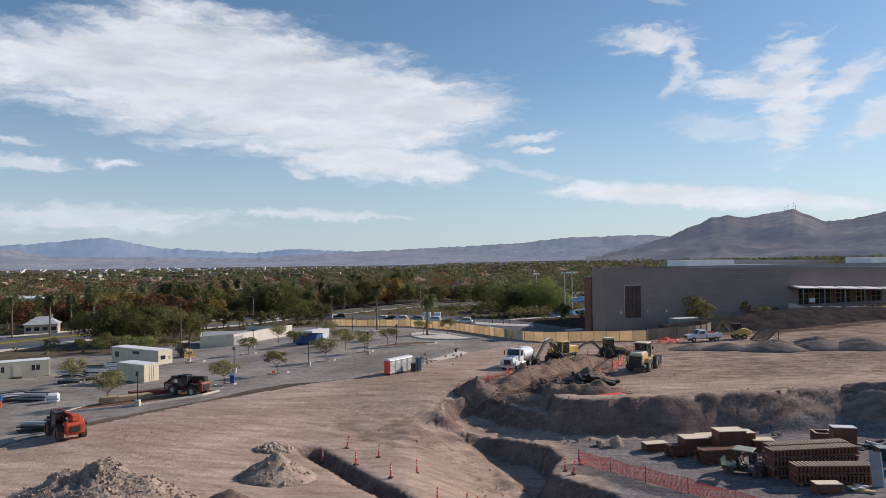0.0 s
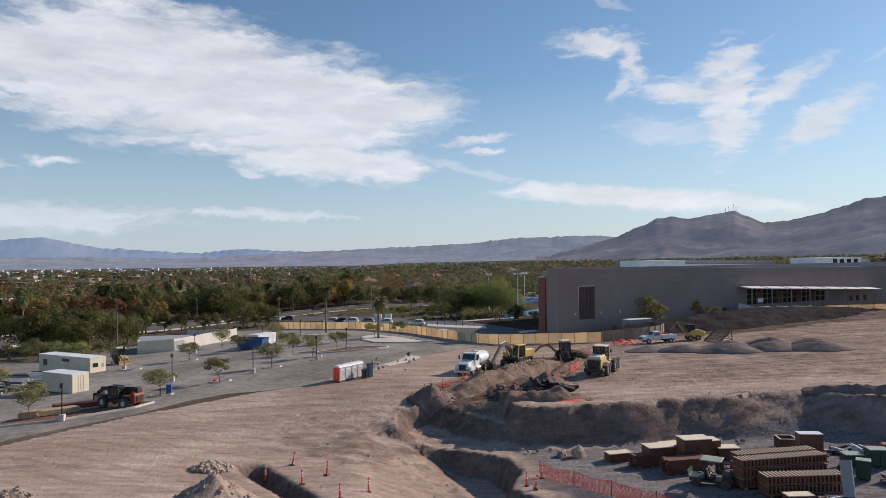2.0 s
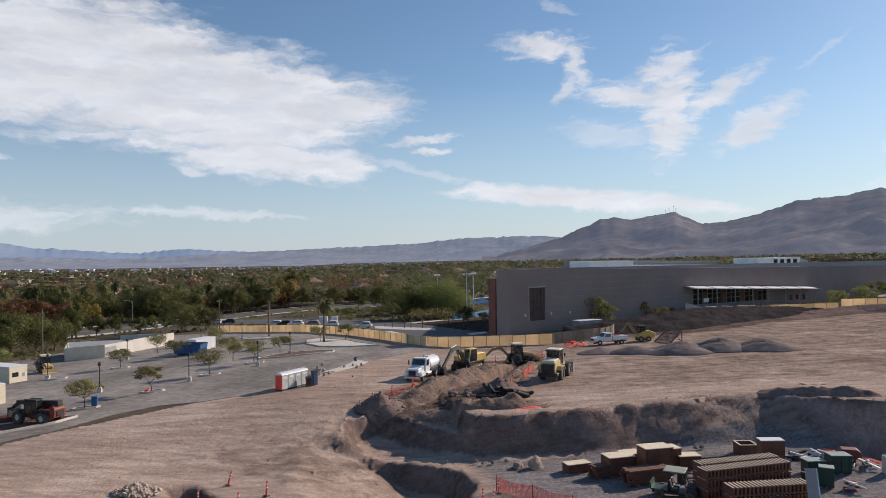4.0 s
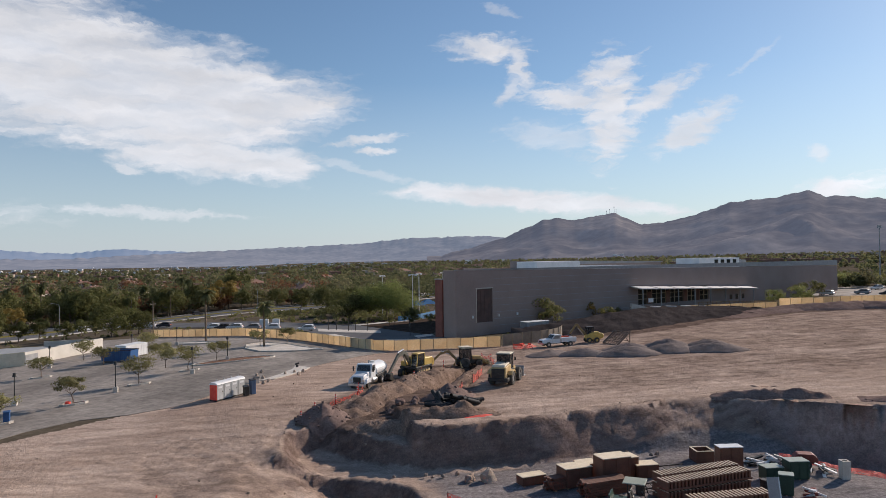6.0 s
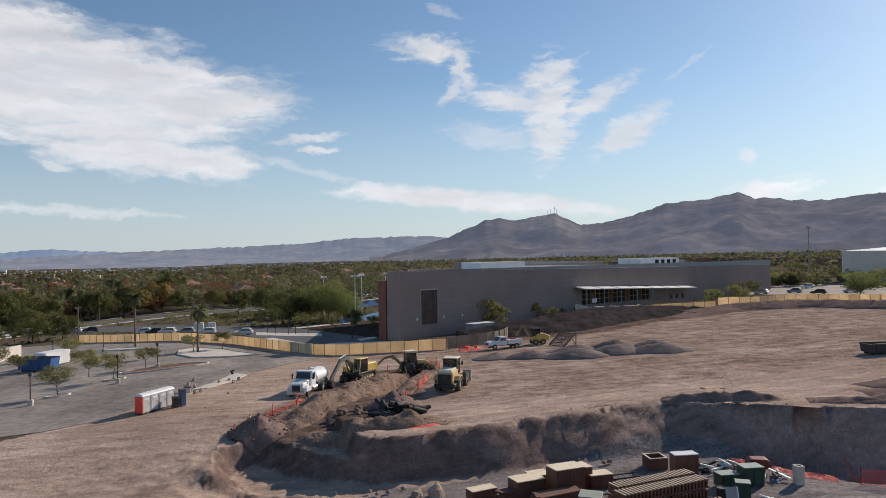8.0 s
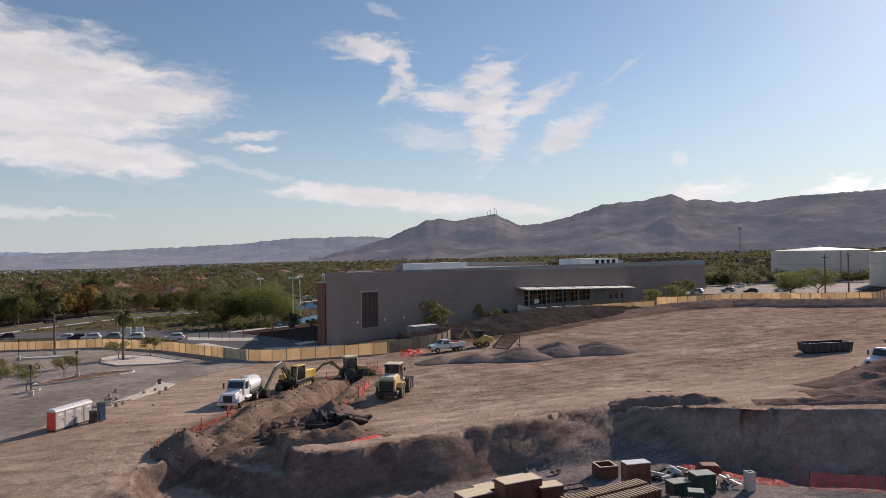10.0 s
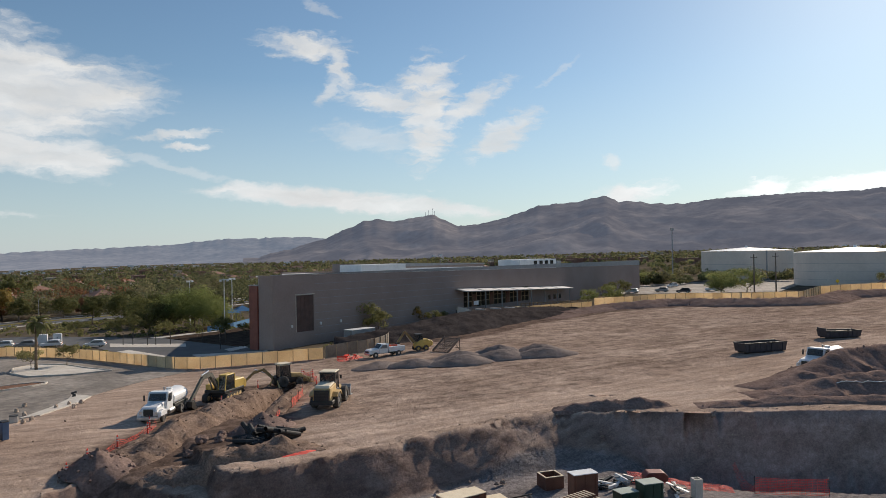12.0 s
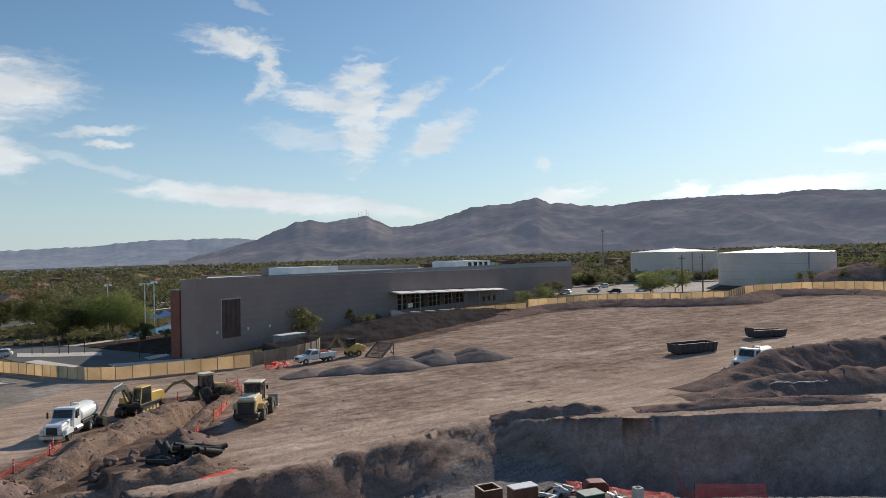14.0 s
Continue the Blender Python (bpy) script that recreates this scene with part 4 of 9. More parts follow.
def wheel(parent, x, y, r, w, rim_material, rim=0.48):
    """Tyre and rim, axle along x."""
    bm = B()
    n = 20
    prof = [(-w / 2, r * rim), (-w / 2, r * 0.9), (-w * 0.38, r), (w * 0.38, r), (w / 2, r * 0.9), (w / 2, r * rim)]
    rings = [[bm.verts.new((a, b * math.cos(2 * math.pi * i / n), b * math.sin(2 * math.pi * i / n))) for i in range(n)] for a, b in prof]
    for p, q in zip(rings, rings[1:]):
        for i in range(n):
            bm.faces.new((p[i], p[(i + 1) % n], q[(i + 1) % n], q[i]))
    bmesh.ops.recalc_face_normals(bm, faces=bm.faces)
    hub = new("wheel")
    hub.parent = parent
    hub.location = (x, y, r)
    part("tyre", bm, RUBBER, hub)
    bm = B()
    rod(bm, (-w * 0.36, 0, 0), (w * 0.36, 0, 0), r * rim, r * rim, 16)
    rod(bm, (-w * 0.44, 0, 0), (w * 0.44, 0, 0), r * rim * 0.35, r * rim * 0.35, 10)
    part("rim", bm, rim_material, hub)
    return hub


def pane(parent, pts, material=None, name="window"):
    """A thin glazed panel through four corners."""
    bm = B()
    vs = [Vector(p) for p in pts]
    n = (vs[1] - vs[0]).cross(vs[2] - vs[0]).normalized() * 0.015
    lo, hi = [bm.verts.new(v - n) for v in vs], [bm.verts.new(v + n) for v in vs]
    bm.faces.new(lo[::-1])
    bm.faces.new(hi)
    for i in range(len(vs)):
        j = (i + 1) % len(vs)
        bm.faces.new((lo[i], lo[j], hi[j], hi[i]))
    return part(name, bm, material or CLEAR, parent)


def cab_frame(parent, x0, x1, y0, y1, z0, z1, frame_mat, roof_mat, lean=0.15, roof_over=0.12):
    """Corner posts, glass all round, and a roof."""
    for x in (x0, x1):
        for y, l in ((y0, 0.0), (y1, -lean)):
            part("cab_post", beam(B(), (x, y, z0), (x, y + l, z1), 0.09, 0.09), frame_mat, parent)
    for x in (x0, x1):
        pane(parent, [(x, y0 + 0.05, z0 + 0.1), (x, y1 - 0.05, z0 + 0.1), (x, y1 - lean - 0.05, z1 - 0.05), (x, y0 + 0.05, z1 - 0.05)], name="side_window")
    pane(parent, [(x0 + 0.05, y1, z0 + 0.1), (x1 - 0.05, y1, z0 + 0.1), (x1 - 0.05, y1 - lean, z1 - 0.05), (x0 + 0.05, y1 - lean, z1 - 0.05)], name="windscreen")
    pane(parent, [(x0 + 0.05, y0, z0 + 0.1), (x1 - 0.05, y0, z0 + 0.1), (x1 - 0.05, y0, z1 - 0.05), (x0 + 0.05, y0, z1 - 0.05)], name="rear_window")
    part("operator_seat", outline(B(), [(y0 + 0.35, z0), (y0 + 0.3, z0 + 0.95), (y0 + 0.42, z0 + 0.95), (y0 + 0.5, z0 + 0.45), (y0 + 0.95, z0 + 0.4), (y0 + 0.95, z0)], (x0 + x1) / 2 - 0.25, (x0 + x1) / 2 + 0.25, 0.03), BLACK_STEEL, parent)
    o = roof_over
    part("roof", block(B(), x0 - o, y0 - o, z1, x1 + o, y1 - lean + o * 1.6, z1 + 0.14, 0.05), roof_mat, parent)


def wheel_loader():
    r = thing("wheel_loader", "dusty yellow wheel loader with pale roof and raised bucket", "wheel loader")
    for x in (-1.2, 1.2):
        for y in (-1.75, 1.75):
            wheel(r, x, y, 0.86, 0.62, GREY_PAINT)
    part("rear_body", outline(B(), [(-3.5, 0.95), (-3.6, 1.55), (-3.45, 2.35), (-0.9, 2.5), (-0.7, 0.9)], -0.95, 0.95, 0.06), DUSTY_YELLOW, r)
    part("engine_hood", outline(B(), [(-3.4, 2.36), (-3.2, 2.62), (-1.0, 2.7), (-0.9, 2.48)], -0.8, 0.8, 0.05), CREAM, r, "dusty cream engine hood")
    grille = part("grille", block(B(), -0.8, -3.68, 1.1, 0.8, -3.45, 2.2, 0.05), BLACK_STEEL, r, "black radiator grille")
    for k in range(6):
        part("slat", block(B(), -0.72, -3.71, 1.2 + k * 0.16, 0.72, -3.68, 1.25 + k * 0.16), DARK_STEEL, grille)
    part("counterweight", outline(B(), [(-3.75, 0.7), (-3.75, 1.1), (-2.6, 1.1), (-2.6, 0.7)], -1.25, 1.25, 0.05), BLACK_STEEL, r)
    for x in (-1.25, 1.25):
        part("fender", outline(B(), [(-2.9, 1.5), (-2.4, 1.85), (-1.1, 1.85), (-0.7, 1.4), (-0.75, 1.3), (-1.15, 1.74), (-2.4, 1.74), (-2.85, 1.4)], x - 0.3, x + 0.3), DUSTY_YELLOW, r)
    cab_frame(r, -0.8, 0.8, -0.95, 0.75, 1.75, 3.62, BLACK_STEEL, CREAM)
    part("roof_rim", block(B(), -0.95, -1.1, 3.56, 0.95, 0.85, 3.62), BLACK_STEEL, r)
    part("cab_base", block(B(), -0.85, -1.0, 1.0, 0.85, 0.85, 1.78, 0.04), BLACK_STEEL, r)
    part("front_frame", outline(B(), [(0.5, 0.6), (0.5, 1.5), (1.6, 2.0), (2.4, 1.5), (2.4, 0.6)], -0.55, 0.55, 0.04), DUSTY_YELLOW, r)
    for x in (-0.5, 0.5):
        part("lift_arm", outline(B(), [(1.0, 1.75), (1.2, 2.05), (2.6, 1.75), (3.6, 1.05), (3.5, 0.75), (2.5, 1.35)], x - 0.1, x + 0.1), DUSTY_YELLOW, r)
    part("bucket", outline(B(), [(3.4, 0.3), (3.35, 1.25), (3.6, 1.6), (3.8, 1.55), (3.55, 1.15), (3.6, 0.5), (4.6, 0.35), (4.65, 0.25)], -1.55, 1.55, 0.02), GREY_PAINT, r, "worn bare-steel bucket")
    part("exhaust", rod(B(), (0.45, -1.5, 2.65), (0.45, -1.5, 3.4), 0.08), BLACK_STEEL, r)
    for x in (-1.05, 1.05):
        part("mirror", block(B(), x - 0.1, 0.85, 2.7, x + 0.1, 0.92, 3.1), BLACK_STEEL, r)
    part("ladder", block(B(), 0.95, -0.6, 0.7, 1.1, 0.1, 1.75), BLACK_STEEL, r)
    return r


def track(parent, x, length, r, w):
    t = new("track")
    t.parent = parent
    bm = B()
    pts = []
    for k in range(9):
        a = -math.pi / 2 + math.pi * k / 8
        pts.append((length / 2 - r + r * math.cos(a), r + r * math.sin(a)))
    for k in range(9):
        a = math.pi / 2 + math.pi * k / 8
        pts.append((-length / 2 + r + r * math.cos(a), r + r * math.sin(a)))
    outline(bm, pts, x - w / 2, x + w / 2)
    n = int(length / 0.2)
    for k in range(n):
        y = -length / 2 + r + (length - 2 * r) * k / (n - 1)
        block(bm, x - w / 2 - 0.02, y - 0.07, 2 * r - 0.01, x + w / 2 + 0.02, y + 0.07, 2 * r + 0.03)
        block(bm, x - w / 2 - 0.02, y - 0.07, -0.02, x + w / 2 + 0.02, y + 0.07, 0.03)
    part("track_belt", bm, DARK_STEEL, t)
    for k in range(5):
        y = -length / 2 + r + (length - 2 * r) * k / 4
        part("roller", rod(B(), (x - w / 2 - 0.03, y, r), (x + w / 2 + 0.03, y, r), r * 0.62, r * 0.62, 12), DUSTY_YELLOW, t)


def excavator(paint, dark, reach, turn, label, scale=1.0, boom=None):
    """Tracked undercarriage, slewed house, cab, and a boom folded down to the ground."""
    r = thing("excavator", label, "excavator")
    track(r, -1.2, 4.4, 0.5, 0.6)
    track(r, 1.2, 4.4, 0.5, 0.6)
    part("car_body", block(B(), -0.95, -1.0, 0.45, 0.95, 1.0, 1.0, 0.06), dark, r)
    house = new("house")
    house.parent = r
    house.rotation_euler = (0, 0, radians(turn))
    part("platform", block(B(), -1.4, -2.5, 1.05, 1.4, 1.5, 1.35, 0.04), dark, house)
    part("engine_cover", outline(B(), [(-2.75, 1.3), (-2.85, 1.9), (-2.6, 2.35), (-0.6, 2.4), (-0.4, 1.3)], -1.4, 1.4, 0.1), paint, house)
    part("counterweight", outline(B(), [(-3.05, 1.1), (-3.1, 1.9), (-2.8, 2.2), (-2.3, 2.2), (-2.3, 1.1)], -1.4, 1.4, 0.12), paint, house)
    part("tool_box", block(B(), 0.5, -0.4, 1.35, 1.4, 1.3, 2.0, 0.06), paint, house)
    cab_frame(house, -1.4, -0.45, -0.5, 1.45, 1.4, 3.05, paint, paint, 0.25, 0.04)
    pts = boom or [(0.9, 1.7), (2.3, 3.45), (3.8, 3.2), (6.0, 0.95)]
    (ay, az), (by, bz), (cy, cz), (dy, dz) = pts
    part("boom_foot", beam(B(), (0, ay, az), (0, by, bz), 0.36, 0.48), BOOM_PAINT, house)
    part("boom", beam(B(), (0, by, bz), (0, cy, cz), 0.34, 0.42), BOOM_PAINT, house)
    part("stick", beam(B(), (0, cy, cz), (0, dy, dz), 0.28, 0.34), BOOM_PAINT, house)
    for x in (-0.34, 0.34):
        part("boom_cylinder", rod(B(), (x, ay + 0.5, az - 0.2), (x, by - 0.1, bz - 0.35), 0.09), CHROME, house)
    part("stick_cylinder", rod(B(), (0, by + 0.3, bz + 0.4), (0, cy + 0.1, cz + 0.35), 0.1), CHROME, house)
    part("bucket", outline(B(), [(dy - 0.2, dz + 0.2), (dy + 0.35, dz + 0.1), (dy + 0.45, dz - 0.5), (dy - 0.1, dz - 0.85), (dy - 0.8, dz - 0.75), (dy - 0.3, dz - 0.6)], -0.55, 0.55, 0.02), DARK_STEEL, house)
    part("exhaust", rod(B(), (0.8, -1.6, 2.3), (0.8, -1.6, 2.75), 0.07), BLACK_STEEL, house)
    part("hand_rail", beam(B(), (1.3, -0.4, 2.35), (1.3, 1.0, 2.35), 0.04, 0.04), BLACK_STEEL, house)
    r.scale = (scale, scale, scale)
    return r


def backhoe():
    r = thing("backhoe_loader", "dusty yellow backhoe loader with pale canopy, digging", "backhoe")
    for x in (-0.85, 0.85):
        wheel(r, x, -0.9, 0.72, 0.5, DARK_STEEL)
        wheel(r, x, 1.4, 0.5, 0.34, DARK_STEEL)
    part("chassis", outline(B(), [(-1.6, 0.5), (-1.6, 1.0), (0.4, 1.1), (2.2, 1.0), (2.2, 0.5)], -0.5, 0.5, 0.03), DARK_STEEL, r)
    part("hood", outline(B(), [(0.5, 0.95), (0.5, 1.65), (1.9, 1.5), (2.2, 1.35), (2.2, 0.9)], -0.45, 0.45, 0.05), DUSTY_YELLOW, r)
    cab_frame(r, -0.6, 0.6, -1.1, 0.3, 1.1, 2.75, BLACK_STEEL, CREAM, 0.1, 0.14)
    part("canopy_rim", block(B(), -0.78, -1.28, 2.895, 0.78, 0.42, 3.02, 0.03), CREAM, r)
    part("front_bucket", outline(B(), [(2.9, 0.1), (2.8, 0.8), (3.0, 0.9), (3.05, 0.3), (3.7, 0.2), (3.7, 0.1)], -1.1, 1.1), DUSTY_YELLOW, r)
    for x in (-0.65, 0.65):
        part("loader_arm", outline(B(), [(0.6, 1.3), (0.7, 1.5), (2.2, 1.2), (3.0, 0.5), (2.9, 0.35), (2.1, 0.95)], x - 0.08, x + 0.08), DUSTY_YELLOW, r)
        part("stabiliser", beam(B(), (x, -1.6, 0.9), (x * 2.2, -1.7, 0.05), 0.14, 0.18), DUSTY_YELLOW, r)
        part("foot", block(B(), x * 2.2 - 0.2, -1.9, 0.0, x * 2.2 + 0.2, -1.5, 0.08), DARK_STEEL, r)
    part("swing_tower", block(B(), -0.3, -1.95, 0.5, 0.3, -1.5, 1.3, 0.03), DARK_STEEL, r)
    part("boom", beam(B(), (0, -1.8, 1.1), (0, -3.3, 2.55), 0.26, 0.34), DULL_YELLOW, r)
    part("boom_tip", beam(B(), (0, -3.2, 2.5), (0, -4.6, 2.2), 0.24, 0.3), DULL_YELLOW, r)
    part("stick", beam(B(), (0, -4.4, 2.35), (0, -6.2, 0.9), 0.2, 0.26), DULL_YELLOW, r)
    part("boom_cylinder", rod(B(), (0, -2.0, 1.6), (0, -4.4, 2.6), 0.07), CHROME, r)
    part("bucket", outline(B(), [(-6.1, 1.1), (-6.5, 0.9), (-6.6, 0.3), (-6.2, 0.0), (-5.7, 0.15), (-6.1, 0.4)], -0.4, 0.4, 0.02), DARK_STEEL, r)
    return r


def water_truck():
    r = thing("water_truck", "white water truck with long round tank", "truck")
    for x in (-1.05, 1.05):
        wheel(r, x, 2.7, 0.5, 0.3, CHROME)
        for y in (-1.5, -2.75):
            wheel(r, x, y, 0.5, 0.55, WHITE_PAINT)
    part("frame_rail", block(B(), -0.45, -3.6, 0.6, 0.45, 3.7, 0.85), BLACK_STEEL, r)
    part("hood", outline(B(), [(1.7, 0.85), (1.7, 1.95), (3.5, 1.65), (3.75, 1.45), (3.75, 0.75)], -0.85, 0.85, 0.1), WHITE_PAINT, r)
    part("grille", block(B(), -0.5, 3.74, 0.85, 0.5, 3.82, 1.5, 0.02), BLACK_STEEL, r)
    part("bumper", block(B(), -1.15, 3.7, 0.4, 1.15, 3.9, 0.75, 0.04), CHROME, r)
    for x in (-1.05, 1.05):
        part("fender", outline(B(), [(2.0, 0.7), (2.1, 1.2), (2.9, 1.35), (3.5, 1.15), (3.65, 0.7)], x - 0.18, x + 0.18, 0.05), WHITE_PAINT, r)
        part("headlight", block(B(), x * 0.78 - 0.14, 3.66, 1.0, x * 0.78 + 0.14, 3.8, 1.25, 0.02), CHROME, r)
        part("mirror", block(B(), x * 1.3 - 0.05, 1.6, 1.9, x * 1.3 + 0.12, 1.7, 2.5, 0.02), BLACK_STEEL, r)
        part("fuel_tank", rod(B(), (x * 0.9, 0.1, 0.75), (x * 0.9, 1.3, 0.75), 0.3, 0.3, 14), CHROME, r)
    cab = part("cab", outline(B(), [(0.2, 0.85), (0.2, 2.75), (1.35, 2.8), (1.75, 1.9), (1.75, 0.85)], -1.05, 1.05, 0.07), WHITE_PAINT, r)
    pane(cab, [(-0.92, 1.77, 1.95), (0.92, 1.77, 1.95), (0.85, 1.46, 2.66), (-0.85, 1.46, 2.66)], name="windscreen")
    for x in (-1.07, 1.07):
        pane(cab, [(x, 0.55, 1.9), (x, 1.55, 1.85), (x, 1.3, 2.6), (x, 0.55, 2.6)], name="side_window")
    bm = B()
    n = 22
    rings = []
    for y, k in ((-3.6, 0.86), (-3.5, 1.0), (-0.1, 1.0), (0.0, 0.86)):
        rings.append([bm.verts.new((1.12 * k * math.cos(2 * math.pi * i / n), y, 1.78 + 0.86 * k * math.sin(2 * math.pi * i / n))) for i in range(n)])
    for p, q in zip(rings, rings[1:]):
        for i in range(n):
            bm.faces.new((p[i], p[(i + 1) % n], q[(i + 1) % n], q[i]))
    bm.faces.new(rings[0])
    bm.faces.new(rings[-1][::-1])
    bmesh.ops.recalc_face_normals(bm, faces=bm.faces)
    tank = part("tank", bm, WHITE_PAINT, r)
    part("tank_skirt", block(B(), -1.1, -3.55, 0.85, 1.1, -0.1, 1.25, 0.04), BLACK_STEEL, r)
    part("hatch", rod(B(), (0, -1.2, 2.6), (0, -1.2, 2.82), 0.3, 0.3, 14), WHITE_PAINT, tank)
    part("vent_pipe", rod(B(), (0.2, -0.5, 2.6), (0.2, -0.5, 3.0), 0.09), GREY_PAINT, tank)
    part("rear_sprayer", block(B(), -1.0, -3.85, 0.6, 1.0, -3.6, 1.1, 0.03), BLACK_STEEL, r)
    return r


place(wheel_loader(), 32.3, 92.9, -35, 0.0)
exc = excavator(YELLOW, BLACK_STEEL, 6, 133 + 37, "yellow and black tracked excavator with folded boom")
place(exc, 23.4, 105.2, -37)
place(backhoe(), 32.6, 109.6, -80)
place(water_truck(), 16.1, 99.4, 148)

# ---- trench, berms and heaps ----
berm("dirt_berm", "long rough brown soil berm beside the trench", [(9.0, 81.0), (13.2, 86.3), (17.4, 91.2), (22, 97.4), (27, 104.2), (30, 108)], 2.4, 1.2, BERM_SOIL, 3, stones=260, stone=0.10)
berm("dirt_berm", "low brown soil berm on the trench side", [(25, 91.5), (30.4, 101), (35, 108.5)], 1.5, 0.65, BERM_SOIL, 9, stones=40, stone=0.1)
berm("dirt_berm", "low rocky ridge along the pit edge", [(11.5, 80), (15.5, 77.6), (20.5, 76.4), (25.5, 76.4)], 1.8, 1.0, BERM_SOIL, 12, stones=90, stone=0.09)
heap("dirt_pile", "dark soil pile beside the stacked pipes", 23.0, 86.2, 3.6, 2.4, 1.6, 20, SPOIL, 4, stones=40)
heap("dirt_pile", "dark brown soil pile at the berm end", 8.6, 82.4, 3.2, 2.6, 1.7, 30, SPOIL, 6, stones=60)
for k, (x, y, a, b, h, t) in enumerate(((47.6, 113.8, 4.4, 2.8, 0.9, 10), (52.0, 110.4, 4.6, 2.8, 1.2, -30), (57.6, 106.6, 5.6, 3.4, 1.5, -20), (64.2, 106.2, 5.4, 3.4, 1.5, -15), (70.2, 103.2, 5.6, 3.4, 1.5, -25), (60.0, 111.0, 5.0, 3.0, 1.3, -20), (66.0, 109.4, 5.2, 3.2, 1.7, -25), (71.5, 106.4, 4.6, 3.2, 1.6, -20))):
    heap("gravel_pile", "grey crushed gravel pile on the graded pad", x, y, a, b, h * 0.95, t, GRAVEL, 20 + k, 0.14, 1.25, "gravel pile", "gravel piles")
berm("dirt_berm", "large dark brown stockpiled soil mound", [(68, 64.8), (74, 64.8), (81, 64.2), (89, 62), (98, 58.5), (108, 54), (118, 50)], 4.8, 2.9, SPOIL, 31, rough=0.16, stones=30, stone=0.12, lumpy=0.5)
berm("dirt_berm", "dark brown soil mound sloping to the pit edge", [(64.5, 63.5), (72, 60.5), (80, 55.5), (90, 50), (104, 42)], 3.8, 1.8, SPOIL, 37, rough=0.2, stones=30, stone=0.12, lumpy=0.5)
berm("dirt_berm", "low dark soil ridge along the pit edge", [(47.5, 73.6), (50.6, 71.2), (53.6, 69.4), (57.2, 66.8)], 1.2, 0.7, SPOIL, 33, stones=12, stone=0.1)
berm("dirt_berm", "thin broken soil ridge along the pit edge", [(58.2, 65.6), (62, 62.6), (66.5, 59.6), (71, 55.4), (76, 51)], 1.6, 0.55, SPOIL, 39, stones=30, stone=0.1)
berm("dirt_berm", "dark soil bank below the site fence", [(108, 150), (118, 156), (134, 157.5), (142, 152), (149, 151), (152, 143), (154, 131), (163, 118.5), (182, 124), (190, 118), (194, 104), (190, 84)], 6.0, 1.6, SPOIL, 35, rough=0.16, stones=20, lumpy=0.35)
heap("rubble_pile", "broad tan rubble and soil pile", -19.9, 47.0, 6.6, 3.2, 2.6, 8, GREY_SPOIL, 41, 0.45, stones=1100, stone=0.11)
heap("rubble_pile", "low pile of pale broken rock", -11.6, 62.9, 1.7, 1.2, 0.65, 10, ROCK, 43, 0.5, stones=220, stone=0.19)
heap("dirt_pile", "steep grey soil pile with a plank in it", -9.7, 54.6, 3.3, 2.7, 1.9, 20, GREY_SPOIL, 44, stones=60)
heap("dirt_pile", "small pale tan soil pile", -11.4, 47.0, 2.6, 2.0, 1.4, 0, SOIL, 45, 0.12)
heap("rubble_pile", "dark rocky soil pile at the excavation edge", 8.2, 48.6, 4.0, 2.4, 1.5, 5, GREY_SPOIL, 46, 0.4, stones=160, stone=0.2)

# ---- netting, posts and pipes ----


def delineator():
    r = thing("delineator_post", "orange plastic delineator post with white bands", "delineator post", "delineator posts")
    part("base", block(B(), -0.2, -0.2, 0, 0.2, 0.2, 0.08, 0.03), BLACK_STEEL, r, "black rubber base")
    part("post", rod(B(), (0, 0, 0.06), (0, 0, 1.08), 0.075, 0.06, 10), ORANGE, r)
    for z in (0.62, 0.85):
        part("band", rod(B(), (0, 0, z), (0, 0, z + 0.1), 0.076, 0.073, 10), REFLECT, r)
    part("top", rod(B(), (0, 0, 1.08), (0, 0, 1.14), 0.04, 0.05, 8), ORANGE, r)
    return r


POSTS = ((-7.2, 62.6, 0), (-5.2, 64.3, 14), (-3.9, 59.1, 0), (-2.1, 61.5, 6), (-0.8, 55.2, 0), (1.3, 57.4, 2), (2.8, 51.0, 0), (5.0, 51.9, -8), (5.9, 51.8, 3), (13.9, 58.0, 0), (14.4, 57.2, -8), (15.6, 59.8, 0),
         (6.4, 82.0, 0), (8.0, 84.7, 0), (10.5, 87.5, 0), (13.4, 91.0, 0), (13.9, 93.6, 0), (19.9, 103.4, 0), (22.4, 101.2, 4), (24.1, 104.0, 0), (24.9, 105.0, 0), (28.8, 109.4, 0), (36.2, 114.0, 0), (37.3, 112.7, 0), (35.5, 106.2, 0))
first = delineator()
for k, (x, y, lean) in enumerate(POSTS):
    ob = first if k == 0 else copy_thing(first, Matrix())
    ob.matrix_world = pose(x, y, land(x, y), 0, lean, 17 * k)


